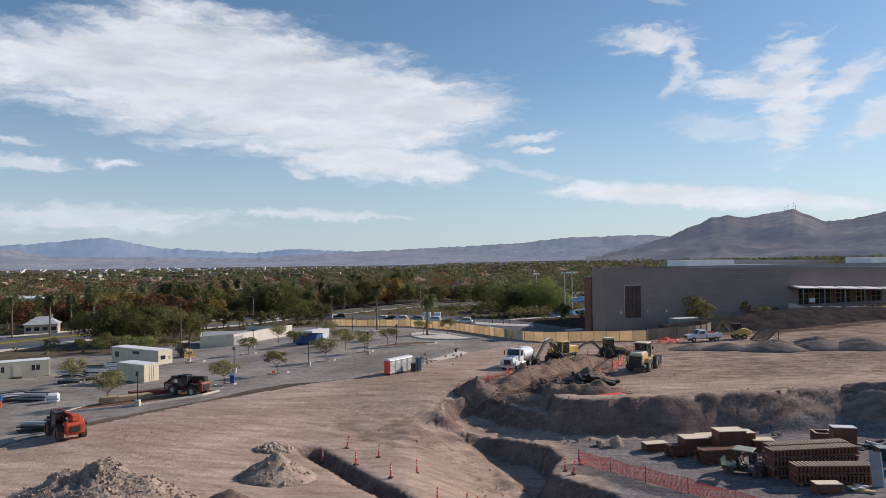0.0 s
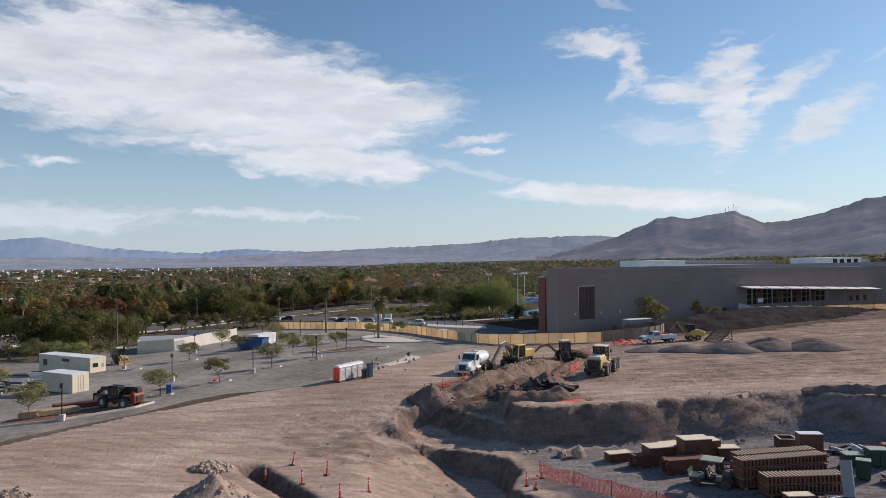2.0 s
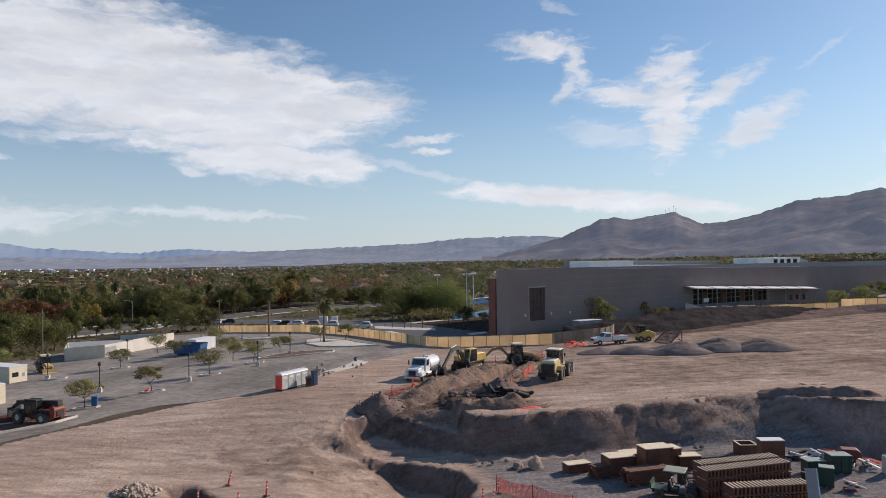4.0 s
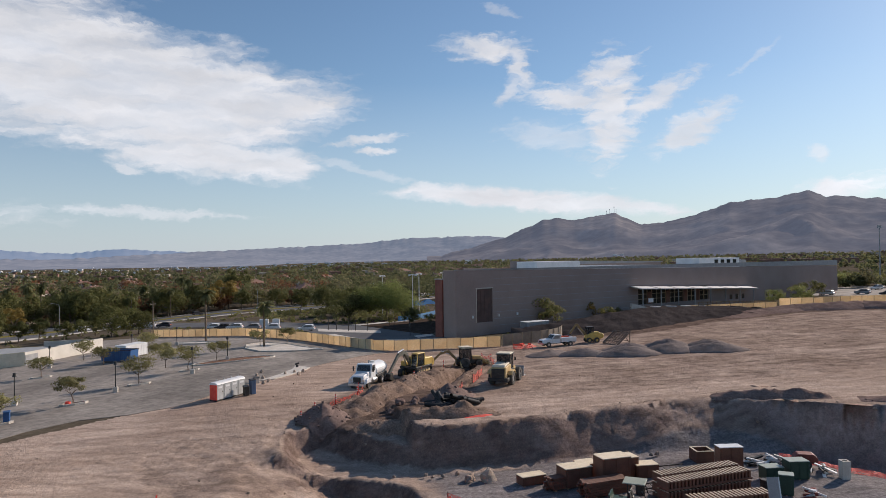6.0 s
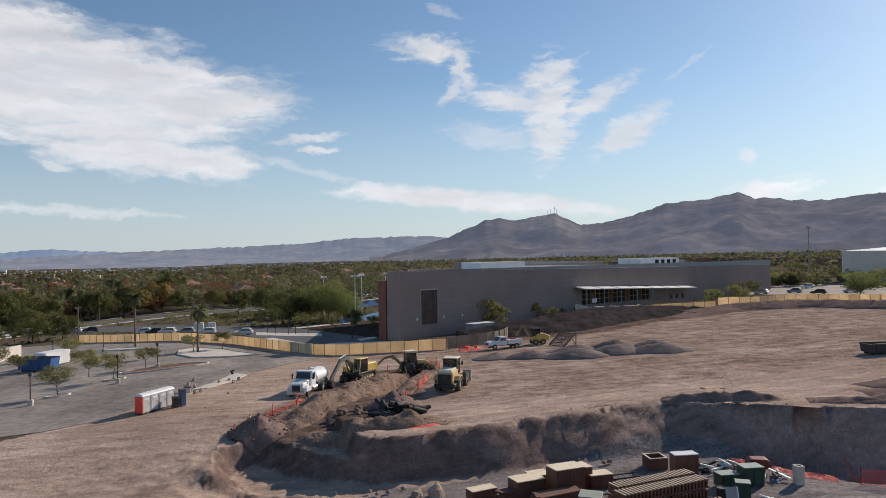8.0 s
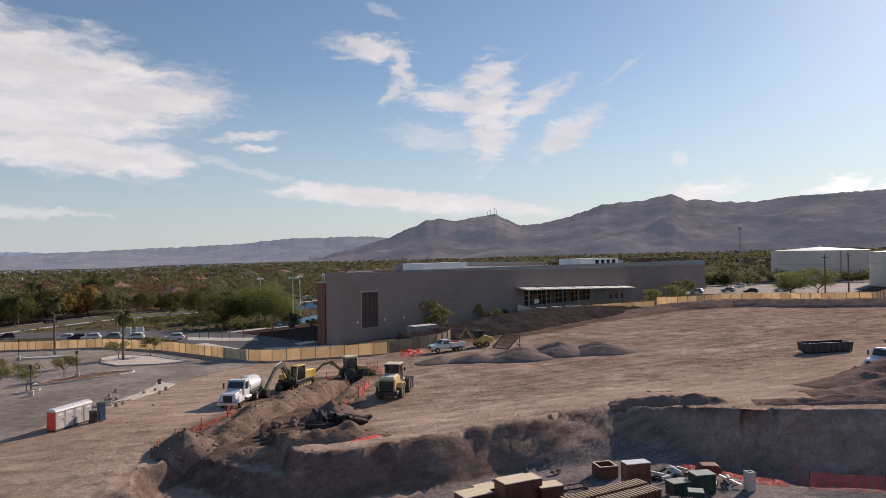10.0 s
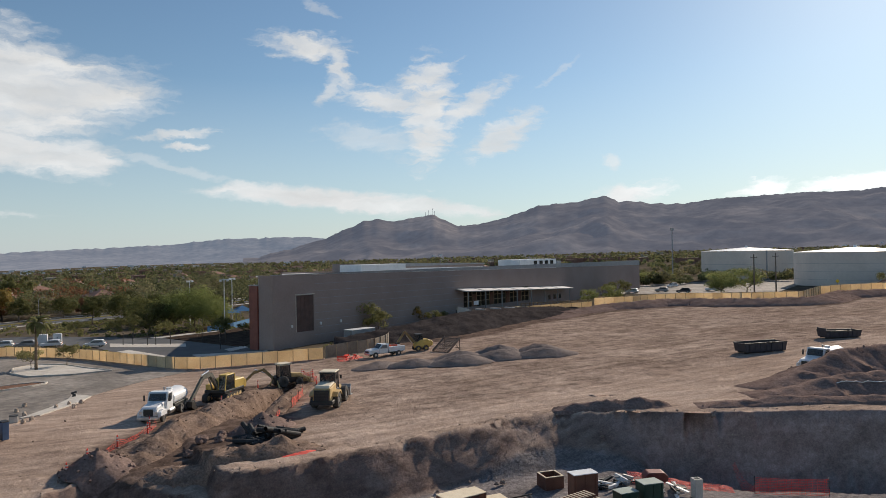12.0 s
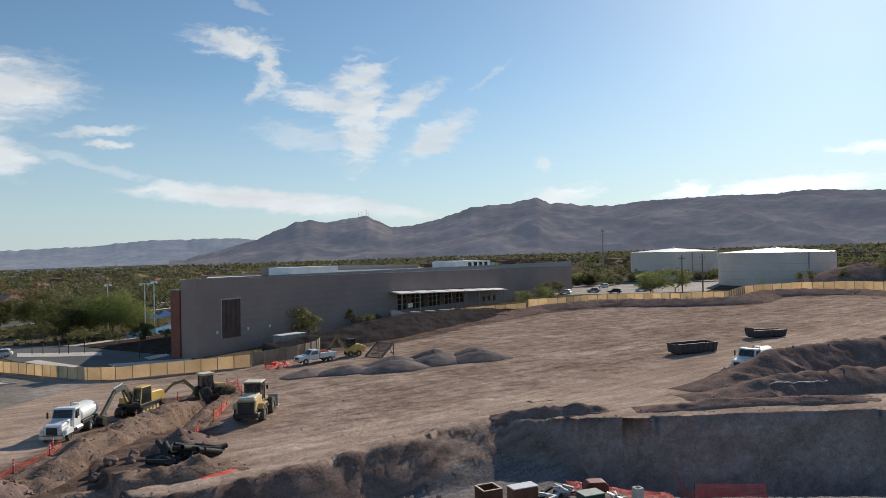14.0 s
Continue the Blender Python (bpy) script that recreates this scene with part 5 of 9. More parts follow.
def netting(label, line, h, sag=0.12, seed=1, posts=True, lie=0.0, cell=0.16):
    """Plastic safety netting: crossing strips hung between thin posts."""
    rng = random.Random(seed)
    root = thing("safety_netting", label, "safety netting")
    pts = [Vector(p) for p in line]
    bm = B()
    for a, b in zip(pts, pts[1:]):
        d = (b - a).length
        n, m = max(2, int(d / cell)), max(3, int(h / (cell * 0.75)))

        def at(i, j):
            u, v = i / n, j / m
            p = a.lerp(b, u)
            s = h * v * (1 - sag * math.sin(math.pi * u) * (1 + 0.5 * noise.noise(Vector((p.x * 0.7, p.y * 0.7, seed)))))
            q = Vector((-(b - a).y, (b - a).x)).normalized() * (0.18 * noise.noise(Vector((p.x, p.y, v * 2 + seed))) + lie * h * v)
            x, y = p.x + q.x, p.y + q.y
            return Vector((x, y, land(x, y) + 0.05 + s * (1 - abs(lie)) + (0.12 * abs(noise.noise(Vector((x * 2, y * 2, seed)))) if lie else 0)))

        grid = [[at(i, j) for j in range(m + 1)] for i in range(n + 1)]
        for j in range(m + 1):
            for i in range(n):
                p, q = grid[i][j], grid[i + 1][j]
                w = Vector((0, 0, 0.015)) if not lie else Vector((0.0, 0.016, 0.008))
                bm.faces.new([bm.verts.new(v) for v in (p - w, q - w, q + w, p + w)])
        for i in range(n + 1):
            for j in range(m):
                p, q = grid[i][j], grid[i][j + 1]
                w = (b - a).normalized().to_3d() * 0.012
                bm.faces.new([bm.verts.new(v) for v in (p - w, p + w, q + w, q - w)])
    part("net", bm, NET, root)
    if posts:
        for p in pts:
            z = land(p.x, p.y)
            part("stake", rod(B(), (p.x, p.y, z - 0.2), (p.x, p.y, z + h + 0.15), 0.03, 0.03, 6), DARK_STEEL, root)
    return root


netting("sagging orange safety netting along the ramp", [(15.6, 60.4), (17.6, 57.4), (19.6, 54.4), (21.8, 51.2), (24, 48), (26, 45)], 1.15, 0.12, 1, cell=0.11)
netting("sagging orange netting beside the berm", [(6.4, 82.0), (8.0, 84.7), (10.5, 87.5), (13.4, 91.0), (14.6, 94.2)], 0.7, 0.6, 2, False, cell=0.5)
netting("bright orange netting on the trench edge", [(24.6, 87.0), (25.6, 89.6)], 1.1, 0.1, 3)
netting("bright orange netting on the trench edge", [(28.4, 94.2), (30.2, 97.4), (32.0, 101.2)], 1.1, 0.3, 4)
netting("orange netting round the trench head", [(36.2, 114.0), (37.3, 112.7), (35.5, 106.2)], 1.0, 0.4, 5, False)
netting("crumpled orange netting lying on the ground", [(22.2, 76.2), (24.2, 75.6)], 0.9, 0.0, 6, False, 0.92)
netting("crumpled orange netting lying on the pit floor", [(45.4, 60.6), (47.2, 59.4), (49.2, 58.0), (51.6, 56.0)], 2.6, 0.0, 7, False, 0.9)
netting("crumpled orange netting lying on the pit floor", [(48.0, 57.4), (51.0, 55.4)], 1.8, 0.0, 8, False, 0.9)
netting("orange safety netting along the pit foot", [(52.4, 54.7), (56.0, 51.0)], 1.25, 0.05, 9)
netting("crumpled orange netting heaped beside the barricades", [(45.6, 123.4), (48.4, 124.2), (50.4, 125.4)], 1.5, 0.0, 11, False, 0.75)


def hung_net(label, a, b, wide):
    """A narrow strip of netting drawn slack between two heights."""
    root = thing("safety_netting", label, "safety netting")
    a, b = Vector(a), Vector(b)
    n, m = 40, 8
    side = Vector((b.y - a.y, a.x - b.x, 0)).normalized()

    def at(i, j):
        u, v = i / n, j / m - 0.5
        return a.lerp(b, u) - Vector((0, 0, 0.9 * math.sin(math.pi * u))) + (side * 0.5 + Vector((0, 0, 0.8))) * wide * v * (1 - 0.8 * u)

    bm = B()
    for i in range(n):
        for j in range(m):
            p, q, o = at(i, j), at(i + 1, j), at(i, j + 1)
            w, k = Vector((0, 0, 0.014)), (b - a).normalized() * 0.012
            bm.faces.new([bm.verts.new(v) for v in (p - w, q - w, q + w, p + w)])
            bm.faces.new([bm.verts.new(v) for v in (p - k, p + k, o + k, o - k)])
    part("net", bm, NET, root)


hung_net("strip of orange netting drawn up to the deep pit wall", (52.4, 54.7, -4.9), (58.8, 62.0, -4.1), 1.2)


def pipes():
    rng = random.Random(8)
    made = None
    for k in range(30):
        layer = 0 if k < 19 else (1 if k < 28 else 2)
        x = 19.6 + 5.4 * rng.random() if layer == 0 else 20.8 + 3.0 * rng.random()
        y = 80.2 + 3.4 * rng.random()
        turn = rng.choice((70, 40, 110, 130)) + rng.uniform(-20, 20) if k % 3 else rng.uniform(-60, 30)
        tilt = rng.uniform(-4, 12) + (8 if layer else 0)
        if made is None:
            r = thing("drain_pipe", "black corrugated plastic drain pipe, loosely piled", "pipe", "piled pipes")
            bm = B()
            n, length = 12, 2.6
            rings = []
            for j in range(35):
                yy = -length / 2 + length * j / 34
                rad = 0.22 if j % 2 else 0.205
                rings.append([bm.verts.new((rad * math.cos(2 * math.pi * i / n), yy, rad * math.sin(2 * math.pi * i / n))) for i in range(n)])
            inner = [[bm.verts.new((0.175 * math.cos(2 * math.pi * i / n), yy, 0.175 * math.sin(2 * math.pi * i / n))) for i in range(n)] for yy in (length / 2, -length / 2)]
            rings = [inner[1]] + rings + [inner[0]]
            rings.append(rings[0])
            for p, q in zip(rings, rings[1:]):
                for i in range(n):
                    bm.faces.new((p[i], p[(i + 1) % n], q[(i + 1) % n], q[i]))
            bmesh.ops.recalc_face_normals(bm, faces=bm.faces)
            part("tube", bm, PIPE_BLACK, r, smooth_shade=False)
            made = r
        ob = made if k == 0 else copy_thing(made, Matrix())
        ob.matrix_world = pose(x, y, land(x, y) + 0.25 + 0.40 * layer, tilt, 0, turn)


pipes()

# ---- pit floor: forms, crates and boxes ----


WORN_EDGE = surface("worn_ply_edge", (0.50, 0.40, 0.29), (0.62, 0.51, 0.38), 1.5, 0.8, fine=0.15)


def crate(label, w, d, h, m, lid=FORM_EDGE, side=BROWN_FORM, name="form_crate", group="form crates", category="crate"):
    r = thing(name, label, category, group, m)
    t = 0.05
    part("front_panel", block(B(), -w / 2, -d / 2, 0.08, w / 2, -d / 2 + t, h), side, r)
    part("back_panel", block(B(), -w / 2, d / 2 - t, 0.08, w / 2, d / 2, h), side, r)
    for x in (-w / 2, w / 2 - t):
        part("side_panel", block(B(), x, -d / 2 + t, 0.08, x + t, d / 2 - t, h), side, r)
    part("top", block(B(), -w / 2 - 0.03, -d / 2 - 0.03, h + 0.002, w / 2 + 0.03, d / 2 + 0.03, h + 0.06, 0.01), lid, r, "pale plywood top")
    for x in (-w / 2 + 0.15, 0, w / 2 - 0.15):
        part("batten", block(B(), x - 0.05, -d / 2 - 0.04, 0.0, x + 0.05, d / 2 + 0.04, 0.08), WOOD, r)
        part("rib", block(B(), x - 0.04, -d / 2 - 0.045, 0.1, x + 0.04, -d / 2 - 0.002, h - 0.04), side, r)
    return r


for x, y, w, d, h, t in ((23.8, 64.2, 2.2, 1.1, 0.75, 8), (26.9, 62.6, 2.4, 1.6, 1.55, 4), (28.6, 63.8, 1.7, 1.4, 1.35, 4), (29.7, 61.5, 2.5, 1.6, 2.3, 2), (31.6, 62.8, 1.7, 1.5, 1.75, 2), (33.1, 62.2, 1.9, 1.3, 1.1, -6), (31.9, 50.1, 1.9, 0.9, 0.7, -3)):
    crate("brown plywood form crate with pale top", w, d, h, pose(x, y, land(x, y), 0, 0, t))
crate("tall brown cabinet with white top", 1.9, 1.0, 2.7, pose(38.6, 58.7, land(38.6, 58.7), 0, 0, -12), WHITE_METAL, BROWN_FORM, "site_cabinet", "", "cabinet")
for x, y, w, d, h, t in ((41.6, 57.5, 1.5, 1.1, 1.05, -8), (43.5, 57.0, 1.6, 1.2, 1.45, -14), (40.1, 54.2, 1.0, 0.9, 1.5, -38)):
    crate("dark green steel job box with pale lid", w, d, h, pose(x, y, land(x, y), 0, 0, t), GREEN_LID, GREEN_BOX, "job_box", "job boxes", "tool box")


def form_stack(label, m, length, depth, tiers, count):
    """Tiers of steel-framed form panels standing edge to edge."""
    r = thing("form_panel_stack", label, "formwork stack", "form stacks", m)
    z = 0.12
    for k in range(3):
        x = -length / 2 + 0.4 + k * (length - 0.8) / 2
        part("bearer", block(B(), x - 0.08, -depth / 2, 0, x + 0.08, depth / 2, z), WOOD, r)
    panel = edge = None
    for tier in range(tiers):
        h = 0.62
        part("tie_beam", block(B(), -length / 2, -depth / 2 - 0.03, z, length / 2, -depth / 2 + 0.08, z + 0.12), BROWN_FORM, r)
        for k in range(count):
            x = -length / 2 + (k + 0.5) * length / count
            w = length / count
            if panel is None:
                bm = B()
                block(bm, -w * 0.34, -depth / 2 + 0.08, 0, w * 0.34, depth / 2, h)
                block(bm, -w * 0.4, -depth / 2, 0, w * 0.1, -depth / 2 + 0.1, h)
                block(bm, -w * 0.44, -depth / 2 + 0.02, h - 0.1, w * 0.44, -depth / 2 + 0.1, h - 0.03)
                panel = part("form_panel", bm, BROWN_FORM, r)
                edge = part("top_edge", block(B(), -w * 0.25, -depth / 2 + 0.02, h + 0.002, w * 0.12, depth / 2 - 0.02, h + 0.03), WORN_EDGE, panel)
                ob = panel
                ob.location = (x, 0, z)
            else:
                ob = new("form_panel", panel.data)
                ob.parent = r
                ob.location = (x, 0, z)
                e = new("top_edge", edge.data)
                e.parent = ob
        z += h + 0.12
    return r


form_stack("two tiers of brown steel-framed form panels", pose(33.6, 52.2, land(33.4, 51.4), 0, 0, -3), 6.2, 1.3, 2, 20)
form_stack("tall stack of brown form panels in tiers", pose(33.4, 54.6, land(33.4, 54.2), 0, 0, 5), 7.6, 1.2, 3, 24)
form_stack("tall stack of brown form panels in tiers", pose(33.8, 56.2, land(33.8, 56.0), 0, 0, 5), 7.2, 1.1, 3, 23)


def timber_stack(label, m, length, width, rows, layers, material=BROWN_FORM, seed=1):
    r = thing("timber_stack", label, "timber stack", "", m)
    rng = random.Random(seed)
    w = width / rows
    for k in (-0.3, 0.3):
        part("bearer", block(B(), k * length - 0.06, -width / 2, 0, k * length + 0.06, width / 2, 0.1), WOOD, r)
    for j in range(layers):
        for i in range(rows):
            o = rng.uniform(-0.25, 0.25)
            y = -width / 2 + (i + 0.5) * w
            part("timber", block(B(), -length / 2 + o, y - w * 0.46, 0.1 + j * 0.19, length / 2 + o, y + w * 0.46, 0.1 + j * 0.19 + 0.17, 0.01), material, r)
    return r


timber_stack("low stack of brown form timbers", pose(28.0, 59.6, land(28, 59.6), 0, 0, 6), 3.8, 1.3, 5, 6)
timber_stack("low stack of brown form timbers", pose(25.4, 62.2, land(25.4, 62.2), 0, 0, 12), 2.2, 1.0, 4, 5, seed=2)


UTV_ROOF = surface("dusty_green_roof", (0.22, 0.25, 0.20), (0.30, 0.33, 0.27), 1, 0.7, fine=0.12)


def utility_vehicle():
    r = thing("utility_vehicle", "dark green utility vehicle with pale canopy", "utility vehicle")
    for x in (-0.65, 0.65):
        wheel(r, x, 1.0, 0.32, 0.26, DARK_STEEL)
        wheel(r, x, -1.0, 0.34, 0.3, DARK_STEEL)
    part("chassis", block(B(), -0.6, -1.5, 0.32, 0.6, 1.45, 0.5, 0.03), BLACK_STEEL, r)
    part("hood", outline(B(), [(0.75, 0.5), (0.75, 1.0), (1.4, 0.85), (1.55, 0.5)], -0.6, 0.6, 0.05), BLACK_STEEL, r)
    part("cargo_bed", outline(B(), [(-1.6, 0.55), (-1.65, 1.0), (-1.55, 1.0), (-1.5, 0.62), (-0.5, 0.62), (-0.45, 1.0), (-0.38, 1.0), (-0.38, 0.55)], -0.68, 0.68), GREEN_BOX, r)
    for x in (-0.34, 0.34):
        part("seat", outline(B(), [(-0.3, 0.55), (-0.42, 1.2), (-0.3, 1.25), (-0.18, 0.75), (0.2, 0.72), (0.2, 0.55)], x - 0.26, x + 0.26, 0.03), BLACK_STEEL, r)
    for x in (-0.62, 0.62):
        for a, b in (((x, 0.75, 0.95), (x, 0.45, 1.85)), ((x, -0.4, 0.95), (x, -0.4, 1.85))):
            part("roll_bar", rod(B(), a, b, 0.035, 0.035, 6), BLACK_STEEL, r)
    part("canopy", block(B(), -0.72, -0.75, 1.85, 0.72, 0.7, 1.93, 0.03), UTV_ROOF, r, "dusty grey-green canopy")
    part("steering_wheel", rod(B(), (-0.34, 0.42, 1.0), (-0.34, 0.46, 1.03), 0.17, 0.17, 12), BLACK_STEEL, r)
    return r


uv = place(utility_vehicle(), 28.3, 55.6, 232)
uv.scale = (1.1, 1.1, 1.1)


def open_box(label, m, w, h, t, material, rim, name, category):
    r = thing(name, label, category, "", m)
    for a, b, c, d in ((-w / 2, -w / 2, w / 2, -w / 2 + t), (-w / 2, w / 2 - t, w / 2, w / 2), (-w / 2, -w / 2 + t, -w / 2 + t, w / 2 - t), (w / 2 - t, -w / 2 + t, w / 2, w / 2 - t)):
        s = part("side", block(B(), a, b, 0, c, d, h), material, r)
        part("rim", block(B(), a, b, h + 0.002, c, d, h + 0.05), rim, s)
    part("bottom", block(B(), -w / 2 + t, -w / 2 + t, 0.0, w / 2 - t, w / 2 - t, 0.06), material, r)
    return r


open_box("square brown open form box with pale rim", pose(40.0, 64.2, land(40.0, 64.2), 0, 0, -12), 1.6, 1.0, 0.12, BROWN_FORM, FORM_EDGE, "form_box", "form box")
open_box("hollow grey concrete block column", pose(46.7, 55.4, land(46.7, 55.4), 0, 0, -15), 0.62, 1.4, 0.1, CONCRETE, CONCRETE, "concrete_column", "concrete column")


def leaning_sheet():
    r = thing("sheet_panel", "grey sheet panel leaning on the form stack", "panel", "", pose(36.4, 51.1, land(36.4, 51.1), 0, 0, -15))
    part("sheet", outline(B(), [(-0.45, 0), (0.25, 2.5), (0.29, 2.49), (-0.41, -0.01)], -0.42, 0.42), GREY_PAINT, r)
    part("edge_strip", outline(B(), [(-0.47, 0), (0.23, 2.5), (0.25, 2.5), (-0.45, 0)], 0.36, 0.44), CHROME, r)


leaning_sheet()


def drum(label, material, x, y, rad=0.33, h=1.0):
    r = thing("steel_drum", label, "drum", "", pose(x, y, land(x, y)))
    bm = B()
    n, prof = 18, [(0, 0), (rad, 0), (rad, h * 0.3), (rad * 1.05, h * 0.33), (rad, h * 0.36), (rad, h * 0.63), (rad * 1.05, h * 0.66), (rad, h * 0.69), (rad, h), (rad * 0.93, h), (rad * 0.93, h - 0.04), (0, h - 0.04)]
    rings = [[bm.verts.new((a * math.cos(2 * math.pi * i / n), a * math.sin(2 * math.pi * i / n), z)) for i in range(n)] for a, z in prof[1:-1]]
    for p, q in zip(rings, rings[1:]):
        for i in range(n):
            bm.faces.new((p[i], p[(i + 1) % n], q[(i + 1) % n], q[i]))
    bm.faces.new(rings[0][::-1])
    bm.faces.new(rings[-1])
    part("body", bm, material, r)
    part("bung", rod(B(), (rad * 0.5, 0, h - 0.05), (rad * 0.5, 0, h), 0.05), CHROME, r)


drum("dark dented steel drum", DARK_STEEL, 30.4, 58.4, 0.36, 1.0)
drum("black open steel drum", BLACK_STEEL, 39.3, 55.4, 0.4, 0.9)


def rack(x, y, turn, label):
    r = thing("steel_rack", label, "steel rack", "", pose(x, y, land(x, y), 0, 0, turn))
    for k in range(5):
        part("rung", beam(B(), (-1.0 + k * 0.5, -0.5, 0.2), (-1.0 + k * 0.5, 0.5, 0.2 + 0.05 * k), 0.06, 0.06), DARK_STEEL, r)
    for yy in (-0.5, 0.5):
        part("rail", beam(B(), (-1.2, yy, 0.16), (1.2, yy, 0.42), 0.08, 0.1), DARK_STEEL, r)
    for xx in (-0.9, 0.9):
        part("leg", block(B(), xx - 0.05, -0.5, 0, xx + 0.05, 0.5, 0.18 + (0.1 if xx > 0 else -0.02)), DARK_STEEL, r)


rack(31.9, 59.2, -8, "dark steel form rack lying on gravel")
rack(35.9, 62.8, -18, "rusty steel ladder rack lying on gravel")


def debris(x, y, label, material, seed, n=12, spread=0.9):
    rng = random.Random(seed)
    r = thing("scrap_heap", label, "scrap heap", "", pose(x, y, land(x, y)))
    for k in range(n):
        a = rng.uniform(0, 3.14)
        p = Vector((rng.gauss(0, spread * 0.5), rng.gauss(0, spread * 0.35), 0.05 + 0.5 * rng.random()))
        d = Vector((math.cos(a), math.sin(a), rng.uniform(-0.15, 0.25))) * rng.uniform(0.3, 0.9)
        part("scrap_piece", beam(B(), p - d, p + d, rng.uniform(0.06, 0.3), rng.uniform(0.05, 0.2)), material if k % 3 else WHITE_METAL, r)
    return r


debris(43.6, 61.6, "tangled heap of black and white hoses and scrap", BLACK_STEEL, 1, 16, 1.2)
debris(45.2, 61.2, "pale crumpled plastic and scrap heap", GREY_PAINT, 2, 10, 0.8)
debris(45.6, 57.2, "bundle of dark steel bars on the gravel", DARK_STEEL, 3, 12, 1.1)
debris(34.2, 49.9, "offcuts of pale lumber on the gravel", WOOD, 4, 9, 0.7)
debris(41.2, 53.0, "dark scrap beside the job boxes", DARK_RED, 5, 8, 0.6)


def compressor(x, y, turn):
    r = thing("compressor", "small red towable compressor on wheels", "compressor", "", pose(x, y, land(x, y), 0, 0, turn))
    part("body", outline(B(), [(-0.9, 0.4), (-0.9, 0.9), (-0.6, 1.15), (0.6, 1.15), (0.9, 0.85), (0.9, 0.4)], -0.55, 0.55, 0.05), DARK_RED, r)
    for xx in (-0.6, 0.6):
        wheel(r, xx, -0.1, 0.32, 0.2, GREY_PAINT)
    part("drawbar", beam(B(), (0, 0.8, 0.45), (0, 1.9, 0.35), 0.1, 0.1), BLACK_STEEL, r)


compressor(46.4, 59.2, 60)


def boulder(x, y, w, d, h, turn, material, label, seed, name="boulder", category="rock"):
    rng = random.Random(seed)
    bm = B()
    bmesh.ops.create_icosphere(bm, subdivisions=3, radius=1.0)
    for v in bm.verts:
        v.co *= 1 + 0.35 * noise.fractal(v.co * 1.3 + Vector((seed, 0, 0)), 0.8, 2, 4)
        v.co = Vector((v.co.x * w / 2, v.co.y * d / 2, max(-0.2, v.co.z) * h / 1.1 + 0.15))
    ob = part(name, bm, material)
    ob.matrix_world = pose(x, y, land(x, y), 0, 0, turn)
    return tagged(ob, label, category)


boulder(20.7, 66.0, 1.3, 1.0, 1.0, 20, ROCK, "pale grey boulder at the foot of the bank", 3)
boulder(19.2, 66.5, 1.3, 0.8, 0.45, 50, GREY_SPOIL, "dark low rock at the foot of the bank", 5)
rng0 = random.Random(77)
for k in range(12):
    u = rng0.random()
    x = 12 + 46 * u
    y = (69.0 if x < 50 else 69 - (x - 50) * 0.9) + rng0.uniform(-2.2, 0.4)
    s = rng0.uniform(0.2, 0.4)
    boulder(x, y, s * 1.3, s, s * 0.7, rng0.uniform(0, 180), GREY_SPOIL, "loose rock fallen from the bank", 100 + k)
for x, y, s in ((17.0, 84.1, 1.1), (18.4, 83.5, 1.0), (19.0, 85.6, 0.8), (15.6, 82.4, 0.9), (20.4, 82.6, 0.6), (14.4, 85.6, 0.7)):
    boulder(x, y, s * 1.15, s * 0.8, s * 0.5, 40 * s, SPOIL, "large brown clod of dug soil beside the trench", int(x * 10))
heap("plastic_netting", "crumpled red-orange netting lying on soil", 22.9, 74.9, 1.9, 0.35, 0.28, 8, NET, 71, 0.5, category="netting", steps=24, sink=0.05)
# plank stuck in the pile, and a long white pipe on the mound
pl = thing("plank", "weathered wooden plank stuck in a soil pile", "plank", "", pose(-9.6, 54.6, land(-9.6, 54.6) + 1.5, 18, 0, 35))
part("board", block(B(), -0.15, -1.1, -0.03, 0.15, 1.1, 0.03, 0.01), BROWN_FORM, pl)
hose = thing("plastic_pipe", "long thin white plastic pipe lying on soil", "pipe")
bm = B()
rings = []
for k in range(13):
    u = k / 12
    x, y = 71.3 + 4.5 * u, 59.3 - 3.3 * u
    z = PIPE_BED(x, y) + 0.06
    rings.append([bm.verts.new((x, y + 0.045 * math.cos(a * math.pi / 3), z + 0.045 * math.sin(a * math.pi / 3))) for a in range(6)])
for p, q in zip(rings, rings[1:]):
    for i in range(6):
        bm.faces.new((p[i], p[(i + 1) % 6], q[(i + 1) % 6], q[i]))
part("tube", bm, WHITE_METAL, hose)

# ---- the pad beyond: service truck, screen, roll-off bins ----


